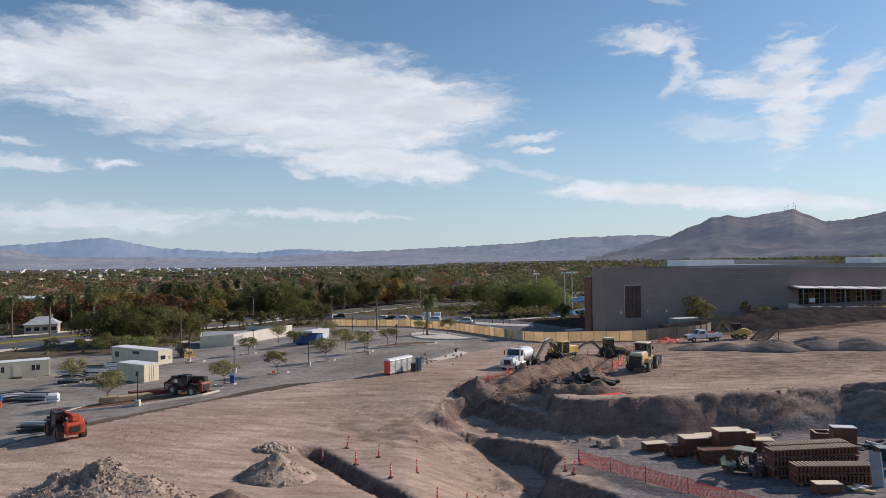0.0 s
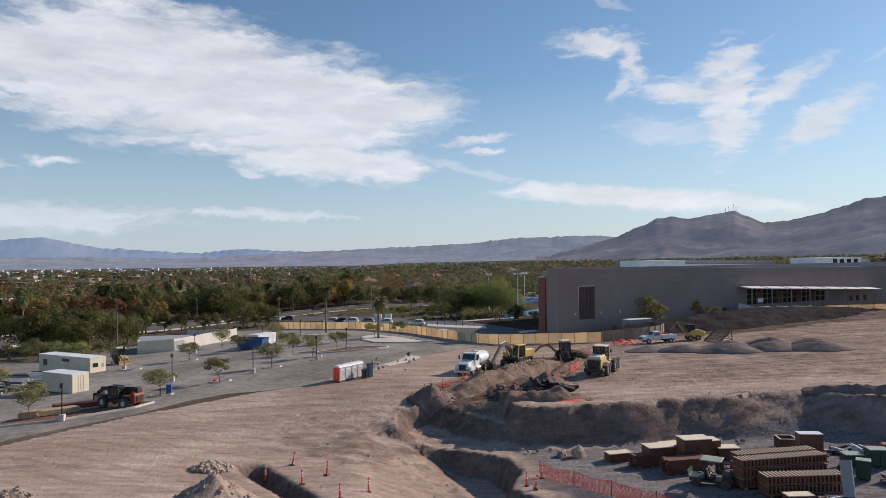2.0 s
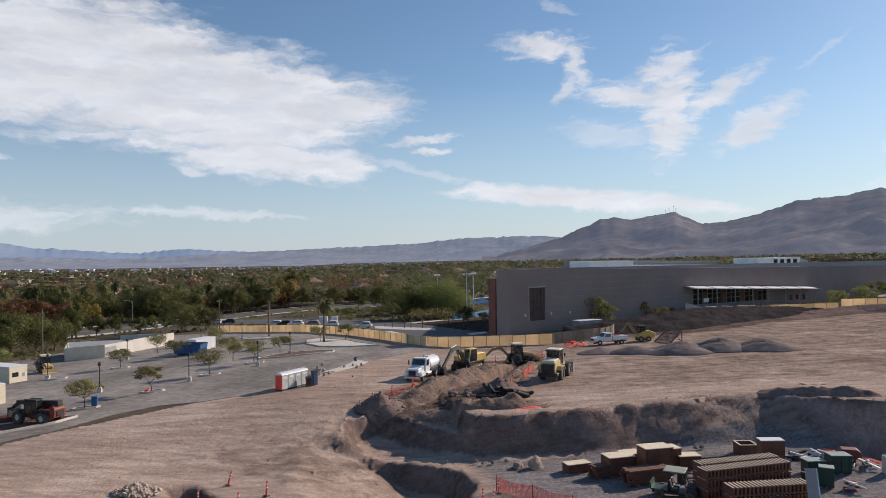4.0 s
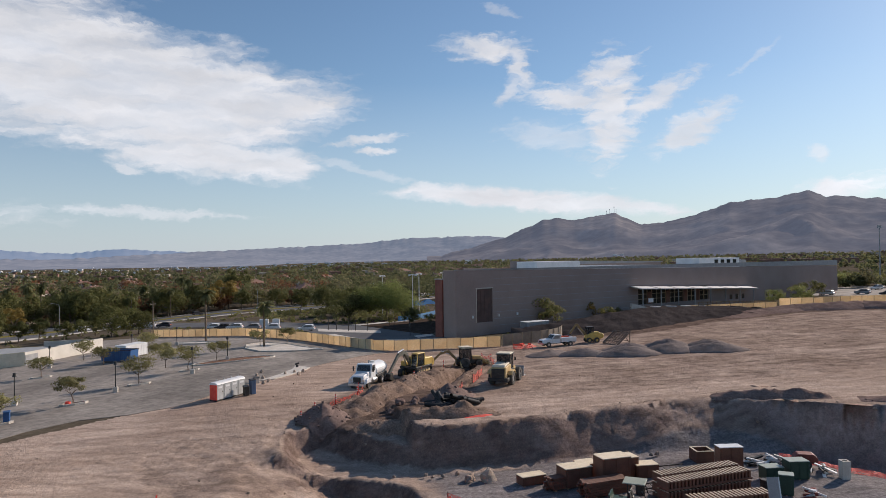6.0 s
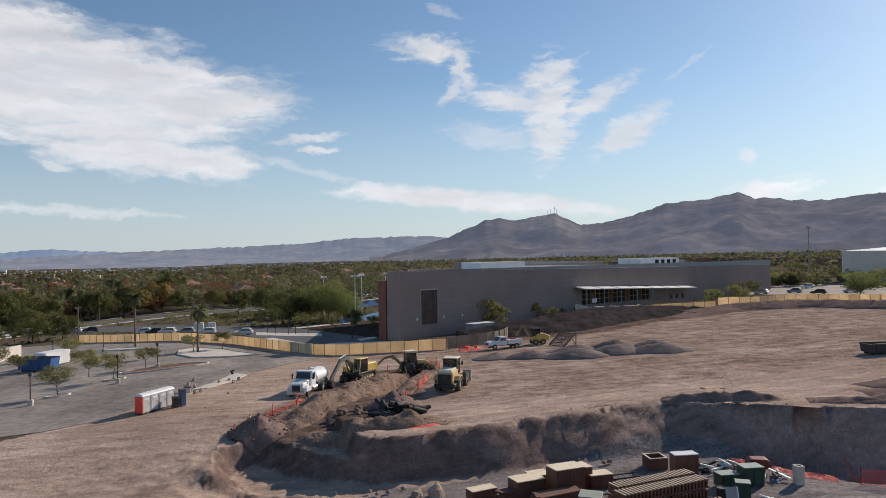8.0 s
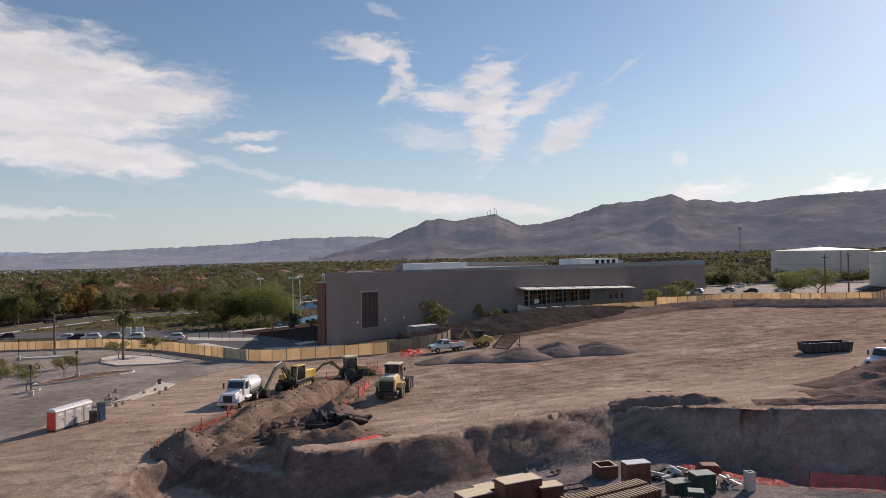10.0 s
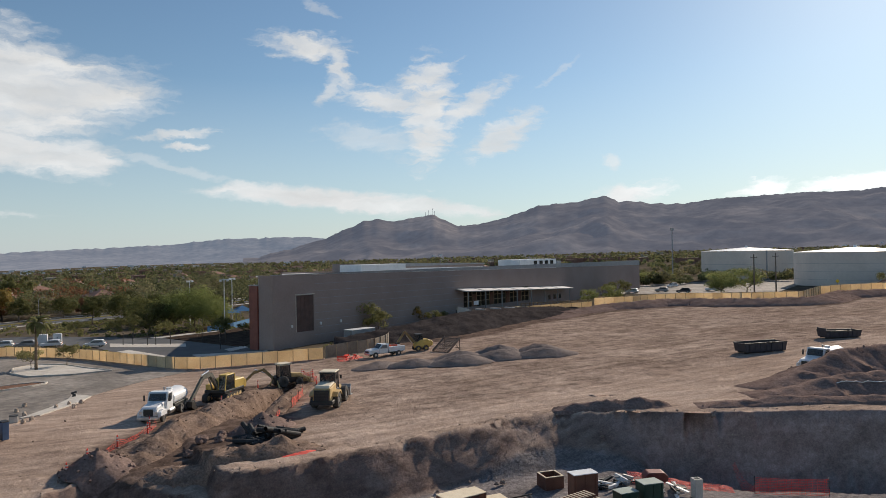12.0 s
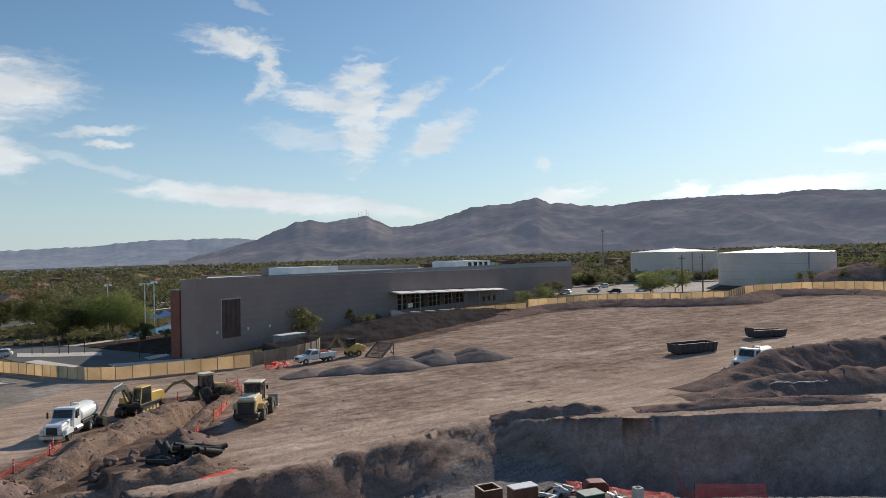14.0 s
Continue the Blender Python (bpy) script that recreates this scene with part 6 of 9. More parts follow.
def service_truck():
    r = thing("service_truck", "white service truck with utility body", "truck")
    for x in (-0.95, 0.95):
        wheel(r, x, 2.15, 0.45, 0.28, CHROME)
        wheel(r, x, -2.05, 0.45, 0.5, CHROME)
    part("frame_rail", block(B(), -0.4, -3.3, 0.5, 0.4, 3.2, 0.72), BLACK_STEEL, r)
    part("hood", outline(B(), [(1.5, 0.6), (1.5, 1.4), (2.9, 1.25), (3.2, 1.1), (3.2, 0.6)], -0.95, 0.95, 0.08), WHITE_PAINT, r)
    cab = part("cab", outline(B(), [(-0.2, 0.6), (-0.2, 2.05), (0.9, 2.1), (1.5, 1.4), (1.5, 0.6)], -0.97, 0.97, 0.08), WHITE_PAINT, r)
    pane(cab, [(-0.8, 1.5, 1.45), (0.8, 1.5, 1.45), (0.72, 0.98, 2.03), (-0.72, 0.98, 2.03)], name="windscreen")
    for x in (-0.98, 0.98):
        pane(cab, [(x, 0.0, 1.42), (x, 1.3, 1.42), (x, 0.85, 1.98), (x, 0.0, 1.98)], name="side_window")
        body = part("tool_locker", block(B(), x * 0.76 - 0.26, -3.3, 0.75, x * 0.76 + 0.26, -0.35, 1.55, 0.03), WHITE_PAINT, r)
        for k in range(3):
            part("locker_door", block(B(), x * 1.04 - 0.02, -3.2 + k * 0.97, 0.82, x * 1.04 + 0.02, -2.32 + k * 0.97, 1.5), WHITE_METAL, body)
    part("bed_floor", block(B(), -0.5, -3.3, 0.75, 0.5, -0.35, 0.9), GREY_PAINT, r)
    part("bumper", block(B(), -1.0, 3.15, 0.45, 1.0, 3.3, 0.75, 0.03), CHROME, r)
    part("grille", block(B(), -0.6, 3.2, 0.78, 0.6, 3.24, 1.08), BLACK_STEEL, r)
    part("cargo", block(B(), -0.45, -2.2, 0.9, 0.45, -0.9, 1.75, 0.08), RED_PAINT, r, "red equipment in the bed")
    part("headache_rack", block(B(), -0.9, -0.34, 1.55, 0.9, -0.26, 2.1), WHITE_METAL, r)
    return r


place(service_truck(), 53.6, 124.0, 93)


def yellow_trencher():
    r = thing("yellow_loader", "yellow wheeled digger with raised boom", "digger")
    for x in (-0.8, 0.8):
        for y in (-0.9, 0.5):
            wheel(r, x, y, 0.5, 0.4, YELLOW)
    part("body", outline(B(), [(-1.7, 0.6), (-1.9, 1.4), (-1.5, 2.0), (0.0, 1.9), (0.9, 1.3), (0.9, 0.6)], -0.8, 0.8, 0.15), YELLOW, r)
    cab_frame(r, -0.6, 0.6, -0.4, 0.8, 1.5, 2.75, BLACK_STEEL, BLACK_STEEL, 0.1, 0.05)
    part("boom", beam(B(), (0, 0.9, 1.5), (0, 2.6, 3.4), 0.28, 0.4), DULL_YELLOW, r)
    part("boom_cylinder", rod(B(), (0, 1.2, 1.3), (0, 2.3, 2.7), 0.08, 0.08, 8), CHROME, r)
    part("counterweight", outline(B(), [(-2.2, 0.8), (-2.3, 1.5), (-1.9, 1.8), (-1.5, 1.7), (-1.5, 0.8)], -0.75, 0.75, 0.12), YELLOW, r)
    part("stick", beam(B(), (0, 2.6, 3.4), (0, 3.9, 1.6), 0.24, 0.34), DULL_YELLOW, r)
    part("bucket", outline(B(), [(3.7, 1.7), (4.2, 1.5), (4.2, 1.0), (3.6, 0.8), (3.5, 1.2)], -0.45, 0.45, 0.02), DARK_STEEL, r)
    return r


place(yellow_trencher(), 60.6, 125.0, 82)


SCREEN_STEEL = surface("dusty_rusted_steel", (0.17, 0.12, 0.09), (0.27, 0.20, 0.155), 1.2, 0.8, fine=0.2)


def tilted_screen(x, y, turn):
    r = thing("grizzly_screen", "rusty steel grizzly screen standing tilted", "screen", "", pose(x, y, land(x, y), 0, 0, turn))
    for k in range(11):
        part("bar", beam(B(), (-1.5 + k * 0.3, -1.9, 0.12), (-1.5 + k * 0.3, 1.3, 2.05), 0.07, 0.1), SCREEN_STEEL, r)
    for u in (0.0, 0.25, 0.5, 0.75, 1.0):
        yy, zz = -1.9 + 3.2 * u, 0.12 + 1.93 * u
        part("cross_bar", beam(B(), (-1.6, yy, zz - 0.09), (1.6, yy, zz - 0.09), 0.12, 0.1), SCREEN_STEEL, r)
    for xx in (-1.64, 1.64):
        part("side_plate", outline(B(), [(-2.0, 0.0), (-2.0, 0.28), (1.3, 2.3), (1.4, 2.0), (-1.6, 0.06)], xx - 0.04, xx + 0.04), SCREEN_STEEL, r)
        part("leg", beam(B(), (xx, 1.25, 0.0), (xx, 1.25, 2.0), 0.12, 0.12), SCREEN_STEEL, r)
        part("brace", beam(B(), (xx, 1.2, 0.2), (xx, 0.1, 1.2), 0.08, 0.08), SCREEN_STEEL, r)
    part("tie_bar", beam(B(), (-1.64, 1.25, 0.5), (1.64, 1.25, 0.5), 0.08, 0.08), SCREEN_STEEL, r)


tilted_screen(63.6, 120.6, -70)


def roll_off(label, m, length=6.4, h=1.35, w=2.3, high_end=False):
    r = thing("roll_off_bin", label, "roll-off bin", "roll-off bins", m)
    t = 0.07
    part("floor_plate", block(B(), -w / 2, -length / 2, 0.18, w / 2, length / 2, 0.26), NAVY, r)
    for x in (-w / 2, w / 2):
        s = part("side_wall", outline(B(), [(-length / 2, 0.2), (-length / 2 - 0.25, h), (length / 2 + 0.25, h), (length / 2, 0.2)], x - t / 2, x + t / 2), NAVY, r)
        part("top_rail", block(B(), x - 0.08, -length / 2 - 0.28, h - 0.03, x + 0.08, length / 2 + 0.28, h + 0.09), DARK_STEEL, s)
        for k in range(7):
            y = -length / 2 + 0.5 + k * (length - 1.0) / 6
            part("rib", block(B(), x - 0.1 if x < 0 else x, y - 0.06, 0.2, x if x < 0 else x + 0.1, y + 0.06, h - 0.04), NAVY, s)
    for y in (-length / 2, length / 2):
        part("end_wall", beam(B(), (0, y, 0.25), (0, y * 1.07, h + (0.45 if high_end and y > 0 else 0)), w - 0.08, 0.07), NAVY, r)
    for x in (-0.6, 0.6):
        part("skid", block(B(), x - 0.07, -length / 2, 0.0, x + 0.07, length / 2, 0.18), DARK_STEEL, r)
    return r


roll_off("dark navy steel roll-off bin, empty", pose(91.0, 81.6, land(91.0, 81.6), 0, 0, -104))
roll_off("dark steel roll-off bin with raised end wall", pose(109.8, 81.6, land(109.8, 81.6), 0, 0, 66), 5.3, 1.1, 2.2, high_end=True)


def scatter_stones():
    """Loose stones over the graded soil, thicker along the cut edges."""
    rng = random.Random(404)
    bm_v, bm_f = [], []
    base = ((1, 0, 0), (-1, 0, 0), (0, 1, 0), (0, -1, 0), (0, 0, 1), (0, 0, -1))
    tri = ((0, 2, 4), (2, 1, 4), (1, 3, 4), (3, 0, 4), (2, 0, 5), (1, 2, 5), (3, 1, 5), (0, 3, 5))
    count = 0
    while count < 1050:
        x, y = rng.uniform(-34, 100), rng.uniform(42, 128)
        if edge_distance(SITE, x, y) > -1.5:
            continue
        near = abs(edge_distance(PIT, x, y)) if y < 100 else 20
        if rng.random() > (0.3 if near < 3 else 0.018 if x < 45 else 0.006):
            continue
        count += 1
        s = rng.uniform(0.03, 0.085) * (1.1 if near < 3 else 1.0) * (1 + (rng.random() ** 10) * 1.6)
        p = Vector((x, y, land(x, y) + 0.3 * s))
        q = Euler((rng.uniform(0, 6), rng.uniform(0, 6), rng.uniform(0, 6))).to_matrix()
        i = len(bm_v)
        bm_v += [p + q @ (Vector(b) * s * rng.uniform(0.55, 1.1)) for b in base]
        bm_f += [tuple(i + k for k in f) for f in tri]
    me = bpy.data.meshes.new("loose_stone")
    me.from_pydata(bm_v, [], bm_f)
    me.materials.append(ROCK)
    tagged(new("loose_stone", me), "loose stones scattered over the graded soil", "stones", kind="stuff")


scatter_stones()

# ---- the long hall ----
# dark soil colour taken near black to carry the hall's shade as well
SHADED_BANK_SOIL = surface("shade_dark_bank_soil", (0.04, 0.034, 0.033), (0.07, 0.06, 0.058), 0.3, 0.97, bump=1.0, fine=0.35, fine_scale=3, bump_scale=2, gloss=0.0)
DOOR_PANEL = surface("dark_brown_panel", (0.075, 0.042, 0.034), (0.115, 0.062, 0.05), 0.8, 0.6, fine=0.1)
hall = thing("recreation_hall", "long low warm grey stucco hall with flat roof", "building")
LINTEL, SILLZ = 6.6, -0.6
# front wall in lengths, so that the tall door stands in a real opening


def hall_top(s):
    return 10.6 - 1.95 * s / 173


for s0, s1, z0, z1 in ((0, 5.5, -4, None), (5.5, 10.0, LINTEL, None), (5.5, 10.0, -4, SILLZ), (10.0, 60, -4, None), (60, 92, 4.4, None), (60, 92, -4, 0.4), (92, 173, -4, None)):
    part("front_wall", hall_box(B(), s0, s1, 0, 0.5, z0, hall_top(s0) if z1 is None else z1, hall_top(s1) if z1 is None else z1), HALL_WALL, hall)
part("end_wall", hall_box(B(), 0, 0.5, 0.5, 4.3, -4, hall_top(0)), HALL_WALL, hall)

def skew_box(bm, s0, s1, b0, b1, z0, z1a, z1b, skew):
    """A hall box whose back edge is pushed along the front's direction."""
    hall_box(bm, s0, s1, b0, b1, z0, z1a, z1b)
    for v in bm.verts:
        p = Vector((v.co.x, v.co.y)) - HALL_A
        if p.dot(HALL_BACK) > (b0 + b1) / 2 and p.dot(HALL_DIR) < (s0 + s1) / 2:
            v.co += (HALL_DIR * skew).to_3d()
    return bm


part("far_end_wall", hall_box(B(), 172.5, 173, 0.5, 45, -4, hall_top(173)), HALL_WALL, hall)
part("back_wall", hall_box(B(), 38, 172.5, 44.5, 45, -4, hall_top(0) - 0.6, hall_top(173) - 0.6), HALL_WALL, hall)
ROOFING = surface("pale_roofing", (0.50, 0.50, 0.49), (0.60, 0.60, 0.58), 0.2, 0.85, fine=0.08)
part("flat_roof", skew_box(B(), 1.0, 172.5, 0.5, 44.5, -3.0, 9.6, 7.9, 37), ROOFING, hall)
part("parapet_cap", hall_box(B(), -0.05, 173.05, -0.06, 0.56, hall_top(0) + 0.003, hall_top(0) + 0.14, hall_top(173) + 0.14), GREY_PAINT, hall)
door = part("tall_door", hall_box(B(), 5.6, 9.9, 0.12, 0.3, SILLZ, LINTEL - 0.1), DOOR_PANEL, hall, "tall rust-brown panelled door")
for k in range(4):
    part("door_panel", hall_box(B(), 5.75 + k * 1.03, 6.6 + k * 1.03, 0.06, 0.12, 1.0, LINTEL - 0.3), DOOR_PANEL, door)
part("door_frame", hall_box(B(), 5.42, 5.55, -0.06, 0.12, SILLZ, LINTEL + 0.2), CONCRETE, hall)
part("door_head", hall_box(B(), 5.3, 10.2, -0.06, 0.12, LINTEL, LINTEL + 0.2), CONCRETE, hall)
for s in (4.2, 11.5, 17.0):
    part("wall_lamp", hall_box(B(), s, s + 0.35, -0.22, 0, 0.4, 0.95), WHITE_METAL, hall)
# stucco bands along the front
for k in range(8):
    z = -1.5 + k * 1.45
    part("wall_joint", hall_box(B(), 10.3, 59.8, -0.012, 0.0, z, z + 0.06), GREY_PAINT, hall)
for s in (103, 106.2, 109.6, 124, 128, 139, 151):
    w = part("window", hall_box(B(), s, s + 1.4, -0.03, 0.02, 0.2 - s * 0.004, 1.9 - s * 0.006), GLASS, hall)
    part("window_sill", hall_box(B(), s - 0.1, s + 1.5, -0.1, 0.0, 0.08 - s * 0.004, 0.2 - s * 0.004), GREY_PAINT, w)
# glazed lobby under a long pale canopy
LOBBY = surface("shaded_lobby_glass", (0.025, 0.02, 0.016), (0.06, 0.046, 0.032), 0.5, 0.8, gloss=0.08)
lobby = part("lobby_glazing", hall_box(B(), 60, 92, 0.34, 0.44, 0.4, 4.4), LOBBY, hall, "dark glazed lobby front")
for k in range(17):
    s = 60 + k * 2
    part("mullion", hall_box(B(), s - 0.08, s + 0.08, 0.18, 0.34, 0.4, 4.4), POST if k % 3 else WOOD, lobby)
for z in (1.7, 3.0):
    part("transom", hall_box(B(), 60, 92, 0.22, 0.34, z, z + 0.12), POST, lobby)
for k, s in enumerate((64, 72, 80, 86)):
    part("lobby_panel", hall_box(B(), s, s + 1.8, 0.1, 0.34, 0.4, 3.6), BROWN_FORM, lobby)
canopy = part("canopy", hall_box(B(), 56.5, 113.5, -3.2, 0, 4.9, 5.25, 3.35), GREY_PAINT, hall, "long thin pale metal canopy")
me = canopy.data
for v in me.vertices:
    s = (Vector((v.co.x, v.co.y)) - HALL_A).dot(HALL_DIR)
    back = (Vector((v.co.x, v.co.y)) - HALL_A).dot(HALL_BACK)
    v.co.z = (5.35 - 1.9 * (s - 57) / 56) + 0.17 * back - (0.2 if v.index < 4 else 0)
for k in range(8):
    s = 58 + k * 7.6
    part("canopy_post", hall_box(B(), s, s + 0.2, -3.0, -2.8, -3.0, 4.55 - 1.9 * (s - 57) / 56), GREY_PAINT, canopy)


def canopy_top(s):
    return 5.25 - 1.9 * (s - 57) / 56


for k in range(7):
    s = 57.2 + k * 8
    p = part("canopy_panel", hall_box(B(), s, s + 6.6, -3.3, -0.25, 4, 5), REFLECT, canopy)
    for v in p.data.vertices:
        q = Vector((v.co.x, v.co.y)) - HALL_A
        v.co.z = canopy_top(q.dot(HALL_DIR)) + 0.1 + 0.17 * q.dot(HALL_BACK) + (0.06 if v.co.z > 4.5 else 0.004)


def hall_bank():
    """The planted slope from the terrace down to the pad, coloured dark for shade."""
    toe = [(52, 143), (60, 138), (69, 136.3), (78.7, 137.4), (88.2, 142.2), (97.4, 146.6), (109.2, 148.6), (124.5, 152.4)]
    bm = B()
    rows = []
    n, m = 150, 26
    for k in range(n + 1):
        u = k / n * (len(toe) - 1)
        i = min(int(u), len(toe) - 2)
        a = Vector(toe[i]).lerp(Vector(toe[i + 1]), u - i)
        s = 8 + k / n * 96
        top = on_hall(s, -8.2, 0)
        zt = (-1.6 + 2.0 * smooth(10, 50, s)) if s < 54 else 0.4 - 2.1 * (s - 54) / 60
        row = []
        for j in range(m + 1):
            v = j / m
            p = Vector((a.x, a.y)).lerp(top.xy, v)
            rise = max(0.0, zt - land(top.x, top.y)) * smooth(0.0, 0.85, v)
            rough = 0.34 * noise.fractal(Vector((p.x * 0.35, p.y * 0.35, 8)), 0.8, 2, 5)
            z = land(p.x, p.y) + 0.45 * (1 - smooth(0.75, 1.0, v)) - 0.75 * (1 - smooth(0.0, 0.25, v)) + rise + rough * (1 - smooth(0.8, 1.0, v))
            row.append(bm.verts.new((p.x, p.y, z)))
        rows.append(row)
    for p, q in zip(rows, rows[1:]):
        for j in range(m):
            bm.faces.new((p[j], q[j], q[j + 1], p[j + 1]))
    bmesh.ops.recalc_face_normals(bm, faces=bm.faces)
    tagged(part("planted_bank", bm, SHADED_BANK_SOIL, smooth_shade=True), "brown planted bank below the hall, darkened for its shade", "bank", kind="structure")


hall_bank()
part("sign_panel", hall_box(B(), 58.3, 60.2, -4.5, -4.35, 1.3, 2.3), WHITE_METAL, hall)
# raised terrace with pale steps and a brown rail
# terrace shares the bank's near-black, with the hall's shade in it
terrace = part("terrace", hall_box(B(), 52, 112, -9, -3.5, -4, 0.5, -1.6), SHADED_BANK_SOIL, hall)
for k in range(7):
    s = 56 + k * 6.4
    z = 0.55 - 2.1 * (s - 52) / 60
    part("terrace_step", hall_box(B(), s, s + 0.7, -9.3, -6.5, z, z + 0.2), REFLECT, terrace)
    part("terrace_kerb", hall_box(B(), s - 3, s - 2.4, -9.5, -9.1, z - 1.2, z - 0.95), REFLECT, terrace)
part("ramp_wall", hall_box(B(), 47, 53, -8, -7.6, -2, 1.8, 0.6), CONCRETE, hall)
RAIL_WOOD = surface("tan_rail_timber", (0.24, 0.15, 0.085), (0.34, 0.22, 0.13), 1.0, 0.8, fine=0.12)
rail = thing("terrace_railing", "brown timber railing along the hall terrace", "railing")
for k in range(19):
    s = 72 + k * 2.1
    z = 0.4 - 2.1 * (s - 54) / 60
    part("rail_post", hall_box(B(), s, s + 0.2, -9.7, -9.5, z - 0.9, z + 1.25), RAIL_WOOD, rail)
for z in (0.45, 1.12):
    zz = [0.4 - 2.1 * (s - 54) / 60 + z for s in (72, 110)]
    part("rail_bar", beam(B(), on_hall(72, -9.6, zz[0]), on_hall(110, -9.6, zz[1]), 0.12, 0.22), RAIL_WOOD, rail)
# rooftop rooms
part("roof_room", hall_box(B(), 28.5, 43.5, 5, 12, 9.0, 12.0), WHITE_METAL, hall, "white rooftop plant screen")
part("upper_roof", hall_box(B(), 52, 95, 18, 40, 9.0, 11.9, 11.2), HALL_WALL, hall)
part("upper_roof_edge", hall_box(B(), 51.6, 95.4, 17.7, 18.0, 11.0, 12.0, 11.3), GREY_PAINT, hall)
part("pale_roof_edge", hall_box(B(), 43.6, 90, 6, 7.2, 9.2, 10.95, 10.35), REFLECT, hall)
blk2 = part("roof_room", hall_box(B(), 97, 119, 6, 14, 8.5, 12.1), WHITE_METAL, hall, "white rooftop room with square openings")
for k in range(4):
    part("opening", hall_box(B(), 105 + k * 3.4, 106.9 + k * 3.4, 5.93, 5.99, 9.9, 11.6), GLASS, blk2)
for s, b, w in ((124, 20, 3), (135, 14, 2), (150, 25, 3)):
    part("roof_unit", hall_box(B(), s, s + w, b, b + w, 8.0, 11.2), GREY_PAINT, hall)
side = thing("side_block", "rust-red lower block beside the hall", "building")
part("wall", hall_box(B(), -0.2, 0.6, 4.5, 7.0, -4, 8.6), RUST_PANEL, side)
part("roof_edge", hall_box(B(), -0.3, 0.7, 4.4, 7.1, 8.6, 8.8), GREY_PAINT, side)

# grey board fence past the plywood one
fence("board_fence", "weathered grey board site fence", [(45.4, 129.6), (50.5, 131), (55.2, 132.6), (59.5, 136), (62, 140)], 2.1, 2.2, surface("grey_boards", (0.20, 0.16, 0.12), (0.29, 0.24, 0.185), 0.6, 0.85, fine=0.15, vary=0.12))


def box_container(label, m, length, w, h, material, name="storage_container", category="container", ribs=True, doors=True):
    r = thing(name, label, category, "", m)
    body = part("body", block(B(), 0, 0, 0.12, length, w, h, 0.03), material, r)
    if ribs:
        n = int(length / 0.45)
        for k in range(n):
            x = 0.2 + k * (length - 0.4) / (n - 1)
            for y in (-0.03, w + 0.002):
                part("rib", block(B(), x - 0.07, y, 0.25, x + 0.07, y + 0.028, h - 0.2), material, body)
    part("roof", block(B(), -0.05, -0.05, h + 0.002, length + 0.05, w + 0.05, h + 0.08, 0.02), WHITE_METAL, r, "pale sunlit roof")
    if doors:
        for k in range(2):
            d = part("door", block(B(), length + 0.002, 0.06 + k * w / 2, 0.2, length + 0.05, w / 2 - 0.04 + k * w / 2, h - 0.12), material, r)
            part("lock_rod", rod(B(), (length + 0.07, w * (0.35 if k == 0 else 0.65), 0.3), (length + 0.07, w * (0.35 if k == 0 else 0.65), h - 0.2), 0.025, 0.025, 6), GREY_PAINT, d)
    for x in (0.1, length - 0.3):
        for y in (0.05, w - 0.25):
            part("corner_foot", block(B(), x, y, 0, x + 0.2, y + 0.2, 0.12), DARK_STEEL, r)
    return r

# ---- parking lot and yard ----
of = box_container("long cream site office trailer with pale roof", pose(-56.8, 135.0, land(-52, 131) - 0.1, 0, 0, -34), 14.0, 3.0, 3.1, CREAM, "site_office", "site office", ribs=False, doors=False)
part("window", block(B(), 1.2, -0.03, 1.3, 2.4, 0.0, 2.3), GLASS, of)
part("window", block(B(), 6.5, -0.03, 2.2, 8.5, 0.0, 2.7), GLASS, of)
part("end_window", block(B(), 14.0, 0.5, 1.5, 14.03, 1.5, 2.2), GLASS, of)
part("notice", block(B(), 14.0, 2.2, 1.4, 14.03, 2.6, 2.0), GREY_PAINT, of)
box_container("cream steel storage container", pose(-44.0, 106.9, land(-41, 105), 0, 0, -33), 6.3, 2.6, 2.7, CREAM)
ol = box_container("cream ribbed site office with two windows", pose(-73.0, 114.3, land(-66, 118) - 0.1, 0, 0, 30), 13.6, 3.0, 2.8, CREAM, "site_office", "site office", doors=False)
for x in (5.8, 10.9):
    w = part("window", block(B(), x, -0.06, 1.2, x + 1.2, -0.03, 2.1), GLASS, ol)
    part("window_frame", block(B(), x + 0.55, -0.08, 1.2, x + 0.65, -0.06, 2.1), REFLECT, w)
part("door", block(B(), 8.2, -0.06, 0.2, 9.2, -0.03, 2.3), CREAM, ol)
part("yellow_end", block(B(), 13.6, 0.1, 0.2, 13.66, 2.9, 2.6), YELLOW, ol)
part("step", block(B(), 8.0, -1.2, 0.0, 9.4, -0.1, 0.35), BLACK_STEEL, ol)


TOILET_GREY = surface("pale_grey_plastic", (0.46, 0.46, 0.45), (0.55, 0.55, 0.54), 1, 0.6, fine=0.08)


